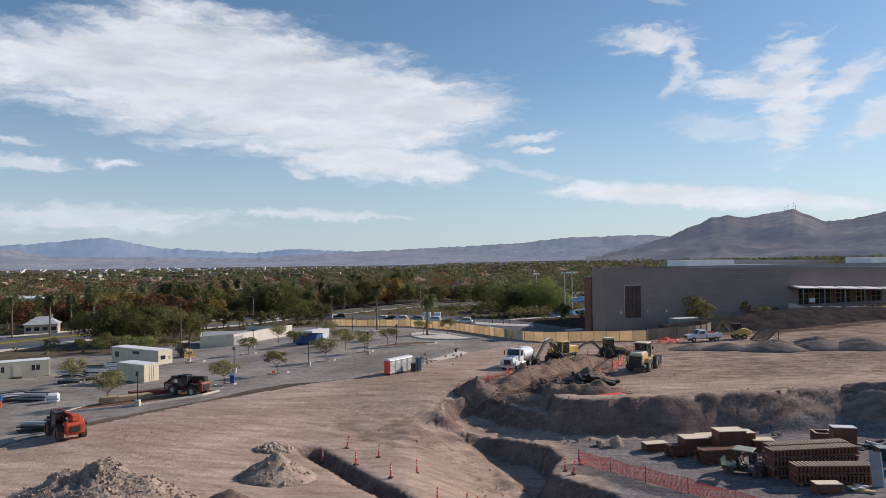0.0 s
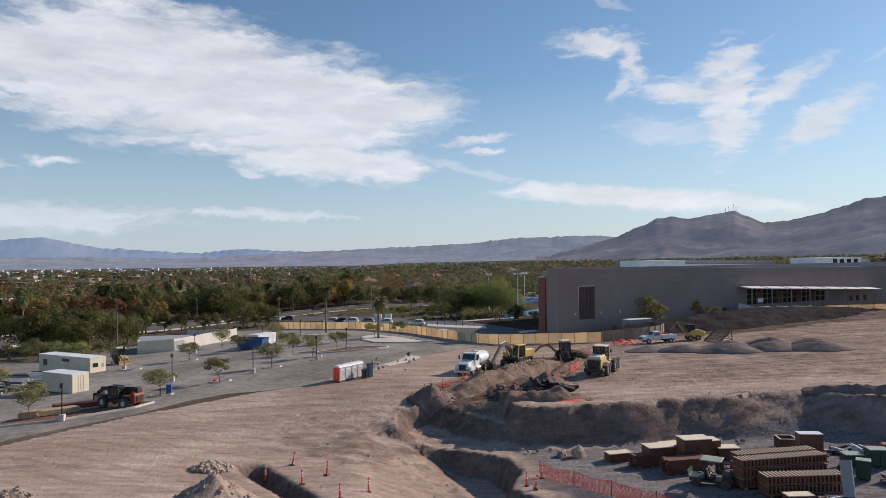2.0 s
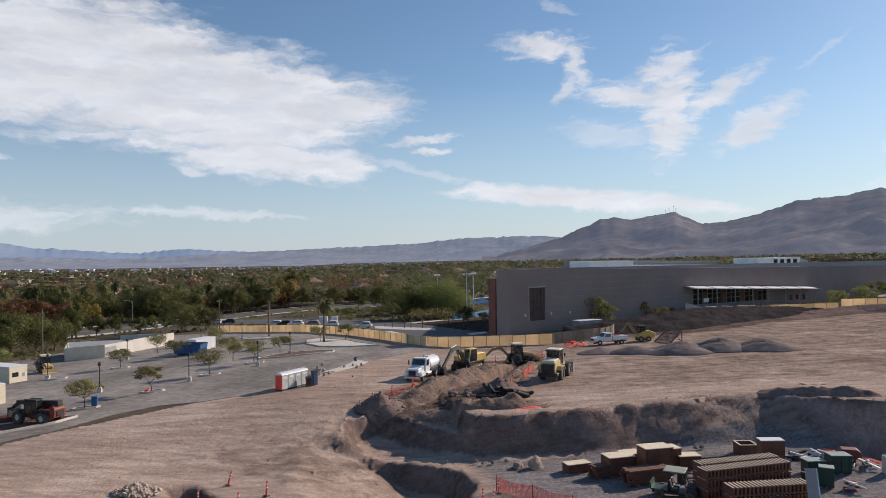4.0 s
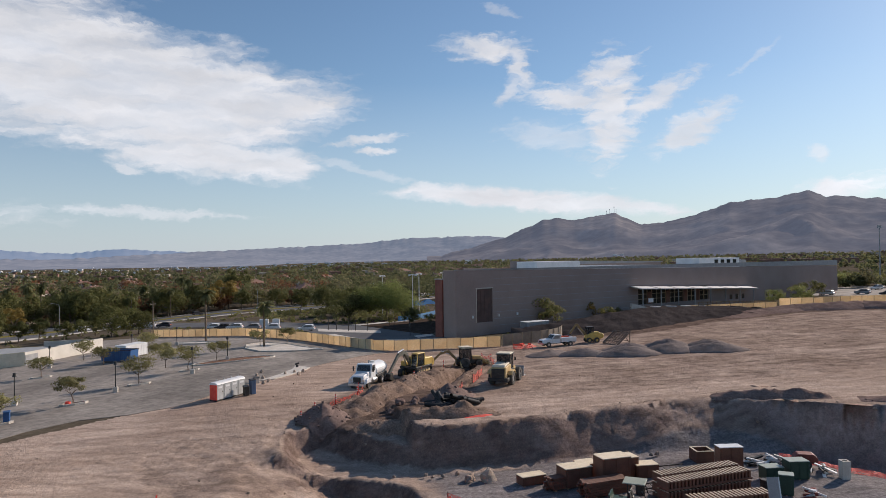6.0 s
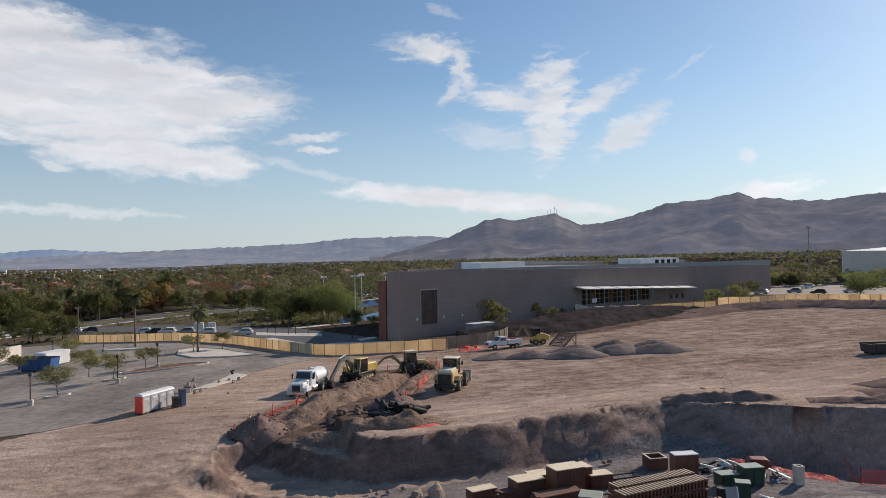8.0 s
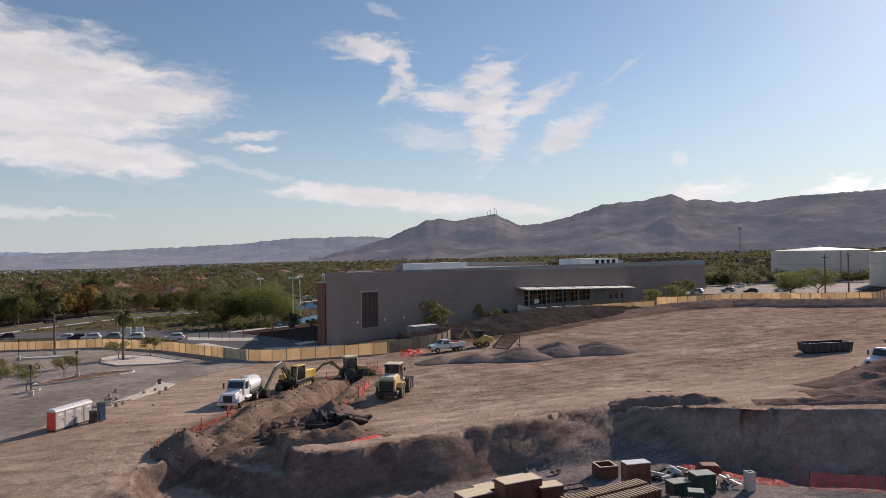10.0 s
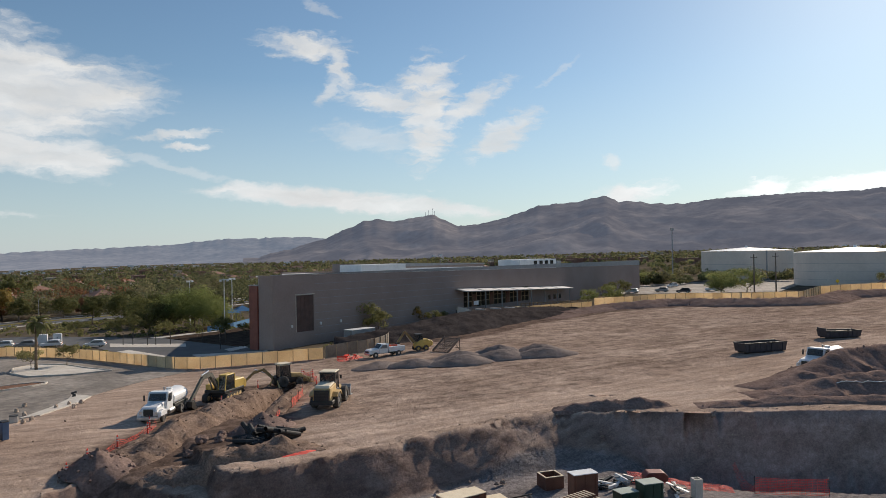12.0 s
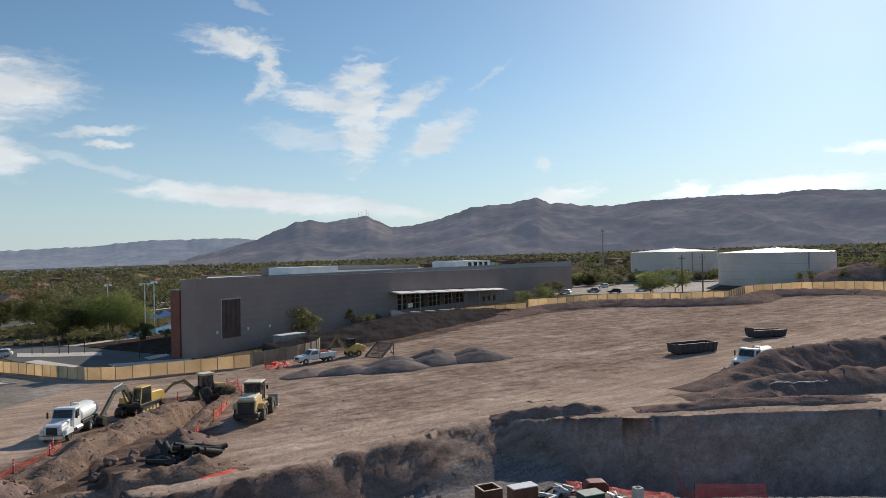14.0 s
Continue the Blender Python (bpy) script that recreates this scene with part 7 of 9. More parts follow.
def toilet(col):
    r = thing("portable_toilet", "grey portable toilet with white roof" if col is not ORANGE else "orange-sided portable toilet with white roof", "portable toilet", "portable toilets")
    part("skid", block(B(), -0.56, -0.56, 0, 0.56, 0.56, 0.12, 0.02), DARK_STEEL, r)
    part("left_side", block(B(), -0.55, -0.53, 0.12, -0.5, 0.53, 1.85), col, r)
    part("right_side", block(B(), 0.5, -0.53, 0.12, 0.55, 0.53, 1.85), TOILET_GREY, r)
    part("back", block(B(), -0.5, 0.48, 0.12, 0.5, 0.53, 1.85), TOILET_GREY, r)
    d = part("door", block(B(), -0.46, -0.54, 0.18, 0.46, -0.49, 1.8), TOILET_GREY, r)
    part("latch", block(B(), 0.3, -0.57, 0.95, 0.38, -0.54, 1.1), DARK_STEEL, d)
    part("vent_grille", block(B(), -0.3, -0.565, 1.45, 0.3, -0.54, 1.65), WHITE_METAL, d)
    part("roof", outline(B(), [(-0.62, 1.85), (-0.55, 2.0), (-0.3, 2.14), (0.3, 2.14), (0.55, 2.0), (0.62, 1.85)], -0.6, 0.6, 0.03), WHITE_METAL, r, "domed white roof")
    part("vent_pipe", rod(B(), (0.35, 0.35, 2.1), (0.35, 0.35, 2.35), 0.05), TOILET_GREY, r)
    return r


DIRX, DIRY = 0.66, 0.75
for k in range(4):
    x, y = -2.25 + DIRX * 1.17 * k, 94.9 + DIRY * 1.17 * k
    place(toilet(ORANGE if k == 0 else TOILET_GREY), x, y, math.degrees(math.atan2(DIRY, DIRX)))


def bin_box(label, material, x, y, turn=20, h=1.05, lid=BLACK_STEEL):
    r = thing("waste_bin", label, "waste bin", "", pose(x, y, land(x, y) + 0.05, 0, 0, turn))
    part("body", block(B(), -0.3, -0.33, 0.05, 0.3, 0.33, h, 0.03), material, r)
    part("lid", outline(B(), [(-0.36, h + 0.003), (-0.34, h + 0.07), (0.3, h + 0.14), (0.36, h + 0.003)], -0.33, 0.33, 0.01), lid, r)
    for xx in (-0.28, 0.28):
        part("wheel", rod(B(), (xx - 0.03, 0.3, 0.1), (xx + 0.03, 0.3, 0.1), 0.1, 0.1, 10), RUBBER, r)


HAND_BLUE = surface("dull_blue_plastic", (0.05, 0.09, 0.17), (0.07, 0.12, 0.22), 1, 0.6)
bin_box("dark grey wheeled waste bin", DARK_STEEL, 1.0, 96.0)
bin_box("dark blue hand-wash station", HAND_BLUE, 1.7, 96.7, 30, 1.7)
bin_box("bright blue plastic waste bin", BLUE_PAINT, -23.6, 94.8, 10, 1.2, BLUE_PAINT)


def lot_lamp():
    r = thing("parking_lamp", "black parking lamp post on a concrete base", "lamp post", "parking lamps")
    part("base", block(B(), -0.3, -0.3, -0.1, 0.3, 0.3, 0.75, 0.05), CONCRETE, r, "square concrete base")
    part("pole", rod(B(), (0, 0, 0.75), (0, 0, 3.6), 0.07, 0.055, 8), BLACK_STEEL, r)
    head = part("lamp_head", rod(B(), (0, 0, 3.6), (0, 0, 3.95), 0.24, 0.16, 12), BLACK_STEEL, r)
    part("cap", rod(B(), (0, 0, 3.95), (0, 0, 4.1), 0.26, 0.08, 12), BLACK_STEEL, head)
    return r


lamp0 = lot_lamp()
LAMPS = ((-40.1, 128.5), (-26.6, 107.6), (-31.2, 82.0), (-15.6, 110.2), (-21.9, 164), (-2.4, 135.6), (-33.5, 150.5), (-7.0, 121.5), (-14.5, 176), (-60, 96))
for k, (x, y) in enumerate(LAMPS):
    if k == 0:
        place(lamp0, x, y)
    else:
        stand(lamp0, x, y)


def island(name, poly, fill, label, up=0.16):
    """A raised kerbed bed in the lot."""
    root = thing(name, label, "traffic island", kind="structure")
    drape("bed", poly, fill, up, 1.5, parent=root)
    n = len(poly)
    for i in range(n):
        a, b = Vector(poly[i]), Vector(poly[(i + 1) % n])
        t = (b - a).normalized()
        o = Vector((t.y, -t.x)) * 0.02
        part("kerb", beam(B(), (a.x + o.x, a.y + o.y, land(*a) + 0.13), (b.x + o.x, b.y + o.y, land(*b) + 0.13), 0.18, 0.3), CONCRETE, root)
    return root


def oval(cx, cy, rx, ry, turn, n=14):
    c, s = math.cos(radians(turn)), math.sin(radians(turn))
    return [(cx + rx * math.cos(2 * math.pi * k / n) * c - ry * math.sin(2 * math.pi * k / n) * s, cy + rx * math.cos(2 * math.pi * k / n) * s + ry * math.sin(2 * math.pi * k / n) * c) for k in range(n)]


island("planting_island", [(-39, 80.4), (-31, 82.2), (-25.2, 86.6), (-23.8, 89.2), (-26, 90), (-33, 87.6), (-38.2, 83.4)], MULCH, "red mulch planting island with concrete kerb")
island("planting_island", oval(-1.2, 134.2, 7.0, 2.4, 18), MULCH, "red mulch planting island with concrete kerb")
island("paved_island", [(0.4, 152.5), (3, 145.8), (9, 143.4), (14.6, 144.4), (11.5, 150.5), (8.6, 158.5), (4.0, 164), (0.6, 160)], CONCRETE, "pale concrete paved island with kerb")
island("planting_island", oval(-10.2, 176, 6.0, 2.0, 140), CONCRETE, "pale concrete paved island with kerb")
for x, y, t in ((-13.5, 115.4, 20), (-7.8, 125.9, 20), (-24.5, 94.5, 15), (-31.1, 136, 20), (-49.8, 105.4, 10), (-19, 103.2, 20), (-38.5, 127.6, 20)):
    island("tree_bed", oval(x, y, 1.5, 0.7, t, 8), MULCH, "small kerbed tree bed in the lot", 0.1)
drape("concrete_pad", [(2.6, 107.6), (4.6, 108.4), (8.6, 114.5), (10.2, 118.6), (8.2, 121.8), (7.6, 118.0), (5.6, 113.0)], CONCRETE, 0.14, 1.0, "broken pale concrete kerb pad at the lot edge", "pavement")
for k in range(9):
    a = random.Random(k)
    boulder(6.2 + a.uniform(-5, 3), 110 + a.uniform(-8, 4) + k * 0.3, 0.5, 0.4, 0.4, a.uniform(0, 90), ROCK, "loose broken concrete at the lot edge", 300 + k)
bx = thing("utility_box", "small dark utility stub on the pad", "utility box", "", pose(8.3, 119.6, land(8.3, 119.6) + 0.1))
part("post", block(B(), -0.2, -0.15, 0, 0.2, 0.15, 0.35, 0.03), DARK_STEEL, bx)
part("valve", rod(B(), (-0.3, 0, 0.45), (0.3, 0.1, 0.6), 0.13, 0.13, 8), DARK_STEEL, bx)
bx2 = thing("utility_box", "small concrete utility box at the lot edge", "utility box", "", pose(2.2, 106.2, land(2.2, 106.2)))
part("box", block(B(), -0.4, -0.4, 0, 0.4, 0.4, 0.7, 0.04), CONCRETE, bx2)
part("lid", block(B(), -0.42, -0.42, 0.702, 0.42, 0.42, 0.76), DARK_STEEL, bx2)


def telehandler(paint, label, boom_up=0.0, boom_paint=None):
    """A rough-terrain forklift: cab on one side, boom along the top, engine pod on the other side."""
    r = thing("telehandler", label, "telehandler")
    top = boom_paint or paint
    for x in (-1.0, 1.0):
        for y in (-1.6, 1.6):
            wheel(r, x, y, 0.70, 0.5, paint if paint is RED_PAINT else CREAM)
            part("mudguard", outline(B(), [(y - 0.75, 1.38), (y - 0.45, 1.55), (y + 0.45, 1.55), (y + 0.75, 1.38), (y + 0.7, 1.33), (y + 0.42, 1.48), (y - 0.42, 1.48), (y - 0.7, 1.33)], x - 0.24, x + 0.24), BLACK_STEEL, r)
    part("chassis", outline(B(), [(-2.5, 0.6), (-2.6, 1.3), (-1.0, 1.45), (1.0, 1.2), (2.4, 1.1), (2.4, 0.6)], -0.6, 0.6, 0.04), paint, r)
    pod = part("engine_box", outline(B(), [(-1.5, 0.95), (-1.5, 1.75), (-1.3, 1.9), (0.8, 1.7), (1.0, 0.95)], 0.45, 1.15, 0.05), paint, r)
    for k in range(5):
        part("vent_slat", block(B(), 1.15, -1.2 + k * 0.3, 1.15, 1.17, -1.0 + k * 0.3, 1.6), BLACK_STEEL, pod)
    cab_frame(r, -1.1, -0.3, -0.9, 0.7, 1.0, 2.45, BLACK_STEEL, BLACK_STEEL, 0.05, 0.03)
    for x in (-1.1, -0.3):
        part("roof_guard", beam(B(), (x, -0.9, 2.62), (x, 0.7, 2.62), 0.06, 0.06), top, r)
    part("boom", beam(B(), (0.1, -2.7, 2.25), (0.1, 2.9, 2.0 + boom_up), 0.40, 0.44), top, r)
    part("boom_extension", beam(B(), (0.1, 2.6, 2.0 + boom_up), (0.1, 3.5, 1.45 + boom_up), 0.28, 0.34), BLACK_STEEL, r)
    part("lift_cylinder", rod(B(), (0.1, -0.6, 1.3), (0.1, 1.4, 1.95 + boom_up * 0.6), 0.09, 0.09, 8), CHROME, r)
    tail = part("rear_counterweight", outline(B(), [(-2.9, 0.75), (-2.95, 1.7), (-2.7, 1.95), (-2.2, 1.9), (-2.2, 0.75)], -0.8, 0.8, 0.08), paint, r)
    part("rear_grille", block(B(), -0.42, -3.0, 0.95, 0.42, -2.93, 1.5), BLACK_STEEL, tail)
    part("boom_pivot", outline(B(), [(-2.9, 1.9), (-2.85, 2.45), (-2.4, 2.5), (-2.2, 1.9)], -0.25, 0.45, 0.05), top, r)
    part("carriage", block(B(), -0.7, 3.35, 0.5, 0.9, 3.5, 1.5, 0.02), BLACK_STEEL, r)
    for x in (-0.4, 0.6):
        part("fork", block(B(), x - 0.07, 3.5, 0.42, x + 0.07, 4.7, 0.5), BLACK_STEEL, r)
    return r


place(telehandler(DARK_RED, "faded dark red telehandler with black boom", 0.0, BLACK_STEEL), -27.3, 88.2, 62, 0.05)
tele2 = place(telehandler(RED_PAINT, "bright red-orange telehandler parked on soil"), -32.0, 66.8, 42)
timber_stack("stack of pale lumber on the planting island", pose(-33.4, 86.2, land(-33.4, 86.2) + 0.16, 0, 0, 30), 4.2, 1.4, 6, 3, WOOD, 5)
timber_stack("stack of dark red form timbers on the island", pose(-32.4, 88.8, land(-32.4, 88.8) + 0.05, 0, 0, 22), 4.6, 1.2, 5, 4, DARK_RED, 6)
timber_stack("short stack of lumber on the island", pose(-35.6, 84.6, land(-35.6, 84.6) + 0.16, 0, 0, 20), 1.8, 1.2, 5, 4, WOOD, 7)
# scaffold frames and grey bundles in the yard
for k, (x, y, lab) in enumerate(((-50.0, 112.0, "tall heap of bundled white and grey scaffold frames"), (-47.5, 114.5, "heap of bundled white scaffold frames"), (-52.0, 93.6, "grey steel frames stacked in the yard"), (-48.4, 92.6, "pale pipe bundles stacked in the yard"), (-52.0, 109.5, "dark bundled steel in the shade of a tree"), (-36.5, 70.8, "grey round bundles behind the telehandler"))):
    rr = random.Random(60 + k)
    r = thing("scaffold_bundle", lab, "scaffold bundle", "yard bundles", pose(x, y, land(x, y) + 0.05, 0, 0, rr.uniform(-30, 30)))
    for j in range(24):
        yy, zz = rr.uniform(-1.2, 1.2), 0.1 + 1.5 * rr.random() * (1.35 if k in (0, 1, 4) else 0.6)
        part("frame_tube", rod(B(), (-1.7 + rr.uniform(-0.4, 0.4), yy, zz), (1.7 + rr.uniform(-0.4, 0.4), yy + rr.uniform(-0.4, 0.4), zz + rr.uniform(-0.1, 0.1)), 0.05 + 0.05 * rr.random(), n=6), (WHITE_METAL, WHITE_METAL if k < 2 else GREY_PAINT, DARK_STEEL)[j % 3], r)
    for j in range(4):
        part("deck_board", block(B(), -1.6, -1.1 + j * 0.55, 0.0, 1.6, -0.65 + j * 0.55, 0.12 + 0.35 * rr.random()), GREY_PAINT if j % 2 else DARK_STEEL, r)
tank = thing("plastic_tank", "white plastic tank lying in the yard", "tank", "", pose(-44.6, 89.4, land(-44.6, 89.4) + 0.05, 0, 0, 20))
part("body", block(B(), -0.7, -0.6, 0.0, 0.7, 0.6, 1.15, 0.2), WHITE_METAL, tank)
part("rib", block(B(), -0.72, -0.62, 0.45, 0.72, 0.62, 0.55), GREY_PAINT, tank)
wb = thing("water_barrel", "blue and red water barrel stand", "barrel", "", pose(-50.4, 88.0, land(-50.4, 88.0)))
part("barrel", rod(B(), (0, 0, 0.9), (0, 0, 1.7), 0.3, 0.3, 14), BLUE_PAINT, wb)
part("stand", rod(B(), (0, 0, 0), (0, 0, 0.9), 0.22, 0.22, 10), RED_PAINT, wb)
drum("orange barrel under a leaning tree", ORANGE, -19.6, 103.0, 0.3, 0.5)

# walled service yard, blue skip
STUCCO = surface("white_stucco", (0.58, 0.54, 0.47), (0.66, 0.62, 0.55), 0.5, 0.9, bump=0.2, fine=0.06)
yard = thing("service_yard_wall", "white stucco walls of a small service yard", "wall")


def wall_run(root, a, b, h, t, mat, name="wall", ha=None):
    a, b = Vector(a), Vector(b)
    d = (b - a).normalized()
    o = Vector((-d.y, d.x)) * t
    bm = B()
    lo = [bm.verts.new((p.x, p.y, land(*a) - 0.3)) for p in (a, b, b + o, a + o)]
    ta, tb = land(*a) + (ha or h), land(*b) + h
    hi = [bm.verts.new((p.x, p.y, z)) for p, z in ((a, ta), (b, tb), (b + o, tb), (a + o, ta))]
    bm.faces.new(lo[::-1])
    bm.faces.new(hi)
    for i in range(4):
        bm.faces.new((lo[i], lo[(i + 1) % 4], hi[(i + 1) % 4], hi[i]))
    bmesh.ops.recalc_face_normals(bm, faces=bm.faces)
    return part(name, bm, mat, root)


wall_run(yard, (-47, 158.5), (-40, 159.5), 2.7, 0.25, CREAM)
wall_run(yard, (-40, 159.5), (-36.5, 168), 2.6, 0.25, STUCCO)
wall_run(yard, (-36.5, 168), (-30.5, 181), 2.7, 0.25, STUCCO)
wall_run(yard, (-30.5, 181), (-44, 188), 2.6, 0.25, STUCCO)
wall_run(yard, (-47, 158.5), (-52, 176), 2.6, 0.25, STUCCO)
bm = B()
deck = [(-46.6, 158.9), (-40.3, 159.9), (-37.0, 168.0), (-40.5, 173.5), (-50.6, 172.0)]
lo, hi = [bm.verts.new((x, y, land(-44, 165) + 2.2)) for x, y in deck], [bm.verts.new((x, y, land(-44, 165) + 2.42)) for x, y in deck]
bm.faces.new(lo[::-1])
bm.faces.new(hi)
for k in range(5):
    bm.faces.new((lo[k], lo[(k + 1) % 5], hi[(k + 1) % 5], hi[k]))
part("roof", bm, GREY_PAINT, yard, "flat grey roof over the yard")
gate = part("gate", block(B(), 0, -0.1, 0.1, 3.4, -0.02, 2.1, m=pose(-40.0, 159.6, land(-40, 160), 0, 0, 67)), GREY_PAINT, yard, "pale steel gate")
skip = roll_off("bright blue steel skip with ribbed sides", pose(-22.0, 151.0, land(-22.0, 151.0) + 0.05, 0, 0, 66), 5.6, 2.2, 2.4)
for o in skip.children_recursive:
    if o.data and o.data.materials and o.data.materials[0] == NAVY:
        o.data.materials[0] = BLUE_PAINT
box_container("pale pink and white container behind the skip", pose(-21.6, 155.0, land(-21, 156) + 0.05, 0, 0, 58), 6.0, 2.4, 2.4, WHITE_METAL)
bh2 = backhoe()
tagged(bh2, "yellow backhoe parked behind the site office", "backhoe")
place(bh2, -44.5, 140.5, -150, 0.05)

# ---- planting in the lot ----
LOT_LEAF = leaf_material("dusty_olive_leaves", (0.20, 0.19, 0.085), (0.31, 0.28, 0.13))
SPARSE = [make_tree("small thin parking-lot tree with sparse olive leaves", h, sp, LOT_LEAF, 50 + k, 150, 12, 0.075, 0.34, ln, "parking-lot trees", 0.07) for k, (h, sp, ln) in enumerate(((3.7, 4.3, 0.0), (3.6, 4.0, 0.15), (4.1, 4.8, -0.05)))]
SPOTS = ((-35.8, 84.8, 2, 0), (-24.6, 94.5, 0, 40), (-19.1, 103.4, 1, 180), (-13.6, 115.5, 2, 90), (-7.9, 126, 2, 200), (-31.1, 136.1, 0, 10), (-49.9, 105.5, 2, 70), (-14, 145, 0, 130), (-4.2, 137, 0, 300), (8.6, 158, 1, 20), (-24, 147, 0, 66), (-30, 160, 2, 33), (3.2, 157, 0, 99), (-19, 166, 2, 140), (-58, 84, 2, 210), (-12, 133, 0, 250))
used = set()
for x, y, k, turn in SPOTS:
    if k in used:
        stand(SPARSE[k], x, y, turn)
    else:
        place(SPARSE[k], x, y, turn)
        used.add(k)
place(make_palm("tall fan palm beside the parking lot", 11.0, 3, reach=1.25), -8.5, 178.0)
place(make_palm("fan palm on a paved island", 8.2, 5, reach=1.25), 4.0, 155.2)

# ---- beyond the fence: streets, cars, houses, tanks ----
STREET_NEAR = [(-112, 120), (-103, 150), (-98, 168), (-90, 196), (-74, 230), (-48, 266), (-18, 294), (40, 330), (140, 380), (300, 450)]
STREET_FAR = [(-140, 128), (-131, 158), (-125, 178), (-116, 208), (-98, 248), (-68, 288), (-34, 320), (26, 358), (128, 410), (290, 482)]
drape("street", STREET_NEAR + STREET_FAR[::-1], ROAD, 0.06, 9.0, "dark asphalt street with planted median", "street")


def between(u0, u1):
    a = [(p[0] + (q[0] - p[0]) * u0, p[1] + (q[1] - p[1]) * u0) for p, q in zip(STREET_NEAR, STREET_FAR)]
    b = [(p[0] + (q[0] - p[0]) * u1, p[1] + (q[1] - p[1]) * u1) for p, q in zip(STREET_NEAR, STREET_FAR)]
    return a + b[::-1]


drape("median", between(0.42, 0.56), TURF, 0.22, 8.0, "dry yellow-green planted street median", "median")
drape("pavement", between(-0.16, -0.03), CONCRETE, 0.14, 8.0, "pale concrete pavement along the street", "pavement")
drape("pavement", between(1.03, 1.16), CONCRETE, 0.14, 8.0, "pale concrete pavement along the street", "pavement")
CAR_PARK = [(-46, 262), (-20, 240), (0, 215), (14, 196), (17, 180), (24, 152), (31, 143), (40, 141), (43.5, 146), (40.5, 158), (36, 176), (30, 205), (8, 236), (-30, 272)]
drape("car_park", CAR_PARK, ROAD, 0.08, 5.0, "asphalt car park beside the hall", "car park")
drape("planting_bed", [(30, 205), (36, 180), (40, 162), (47, 176), (52, 205), (44, 222), (30, 224)], DARK_MULCH, 0.15, 5.0, "dark mulch planting bed beside the hall", "planting bed")
drape("pavement", [(28, 206), (30, 202), (48, 206), (47, 210)], CONCRETE, 0.2, 3.0, "pale concrete walk to the courts", "pavement")
drape("pavement", [(18, 176), (23, 157), (25.5, 158), (20.5, 178)], CONCRETE, 0.2, 3.0, "pale concrete walk between the parking bays", "pavement")
for ring in ([(18.5, 199), (32.3, 181.4), (31.2, 174.4), (17.8, 189.4)], [(29.3, 157.4), (41.6, 150.3), (40.9, 145.5), (29.4, 152.9)], [(36.1, 160.9), (40.6, 163.3), (40.4, 159.6), (36, 156.1)]):
    drape("pavement", ring, CONCRETE, 0.12, 3.0, "pale concrete walk beside the hall", "pavement")
for x, y in ((20.8, 192.9), (22.6, 190.7), (25.2, 187.2), (26.8, 186), (29.4, 183.2), (35.5, 161.9), (36.1, 182.9), (39.4, 174.8)):
    bl = thing("bollard_post", "thin dark steel post beside the walk", "post", "thin posts", pose(x, y, land(x, y)))
    part("shaft", rod(B(), (0, 0, -0.1), (0, 0, 2.6), 0.09, 0.08, 8), DARK_STEEL, bl)
    part("cap", block(B(), -0.14, -0.14, 2.6, 0.14, 0.14, 2.85, 0.03), DARK_STEEL, bl)
drape("pavement", [(29.5, 146.5), (44, 139.5), (44.5, 141.5), (30.5, 148.8)], CONCRETE, 0.2, 3.0, "pale concrete walk between the parking bays", "pavement")
drape("car_park", [(176, 200), (196, 150), (230, 165), (262, 176), (250, 215), (205, 240)], ASPHALT, 0.12, 8.0, "pale paved car park near the tanks", "car park")


def car(paint, label):
    r = thing("car", label, "car", "parked cars")
    for x in (-0.78, 0.78):
        for y in (-1.35, 1.4):
            wheel(r, x, y, 0.34, 0.22, CHROME)
    part("body", outline(B(), [(-2.25, 0.4), (-2.3, 0.85), (-2.1, 1.0), (1.0, 1.0), (2.1, 0.85), (2.25, 0.6), (2.2, 0.35)], -0.9, 0.9, 0.08), paint, r)
    cab = part("cabin", outline(B(), [(-2.1, 1.0), (-1.85, 1.55), (-1.4, 1.65), (0.2, 1.65), (1.1, 1.0)], -0.78, 0.78, 0.08), paint, r)
    for x in (-0.79, 0.79):
        pane(cab, [(x, -1.8, 1.06), (x, 0.75, 1.06), (x, 0.12, 1.55), (x, -1.6, 1.55)], name="side_window")
    pane(cab, [(-0.68, 1.08, 1.06), (0.68, 1.08, 1.06), (0.62, 0.3, 1.62), (-0.62, 0.3, 1.62)], name="windscreen")
    pane(cab, [(-0.68, -2.09, 1.08), (0.68, -2.09, 1.08), (0.6, -1.86, 1.5), (-0.6, -1.86, 1.5)], name="rear_window")
    for x in (-0.65, 0.65):
        part("headlight", block(B(), x - 0.18, 2.18, 0.62, x + 0.18, 2.26, 0.78, 0.02), CHROME, r)
        part("tail_light", block(B(), x - 0.15, -2.33, 0.75, x + 0.15, -2.26, 0.95), RED_PAINT, r)
    return r


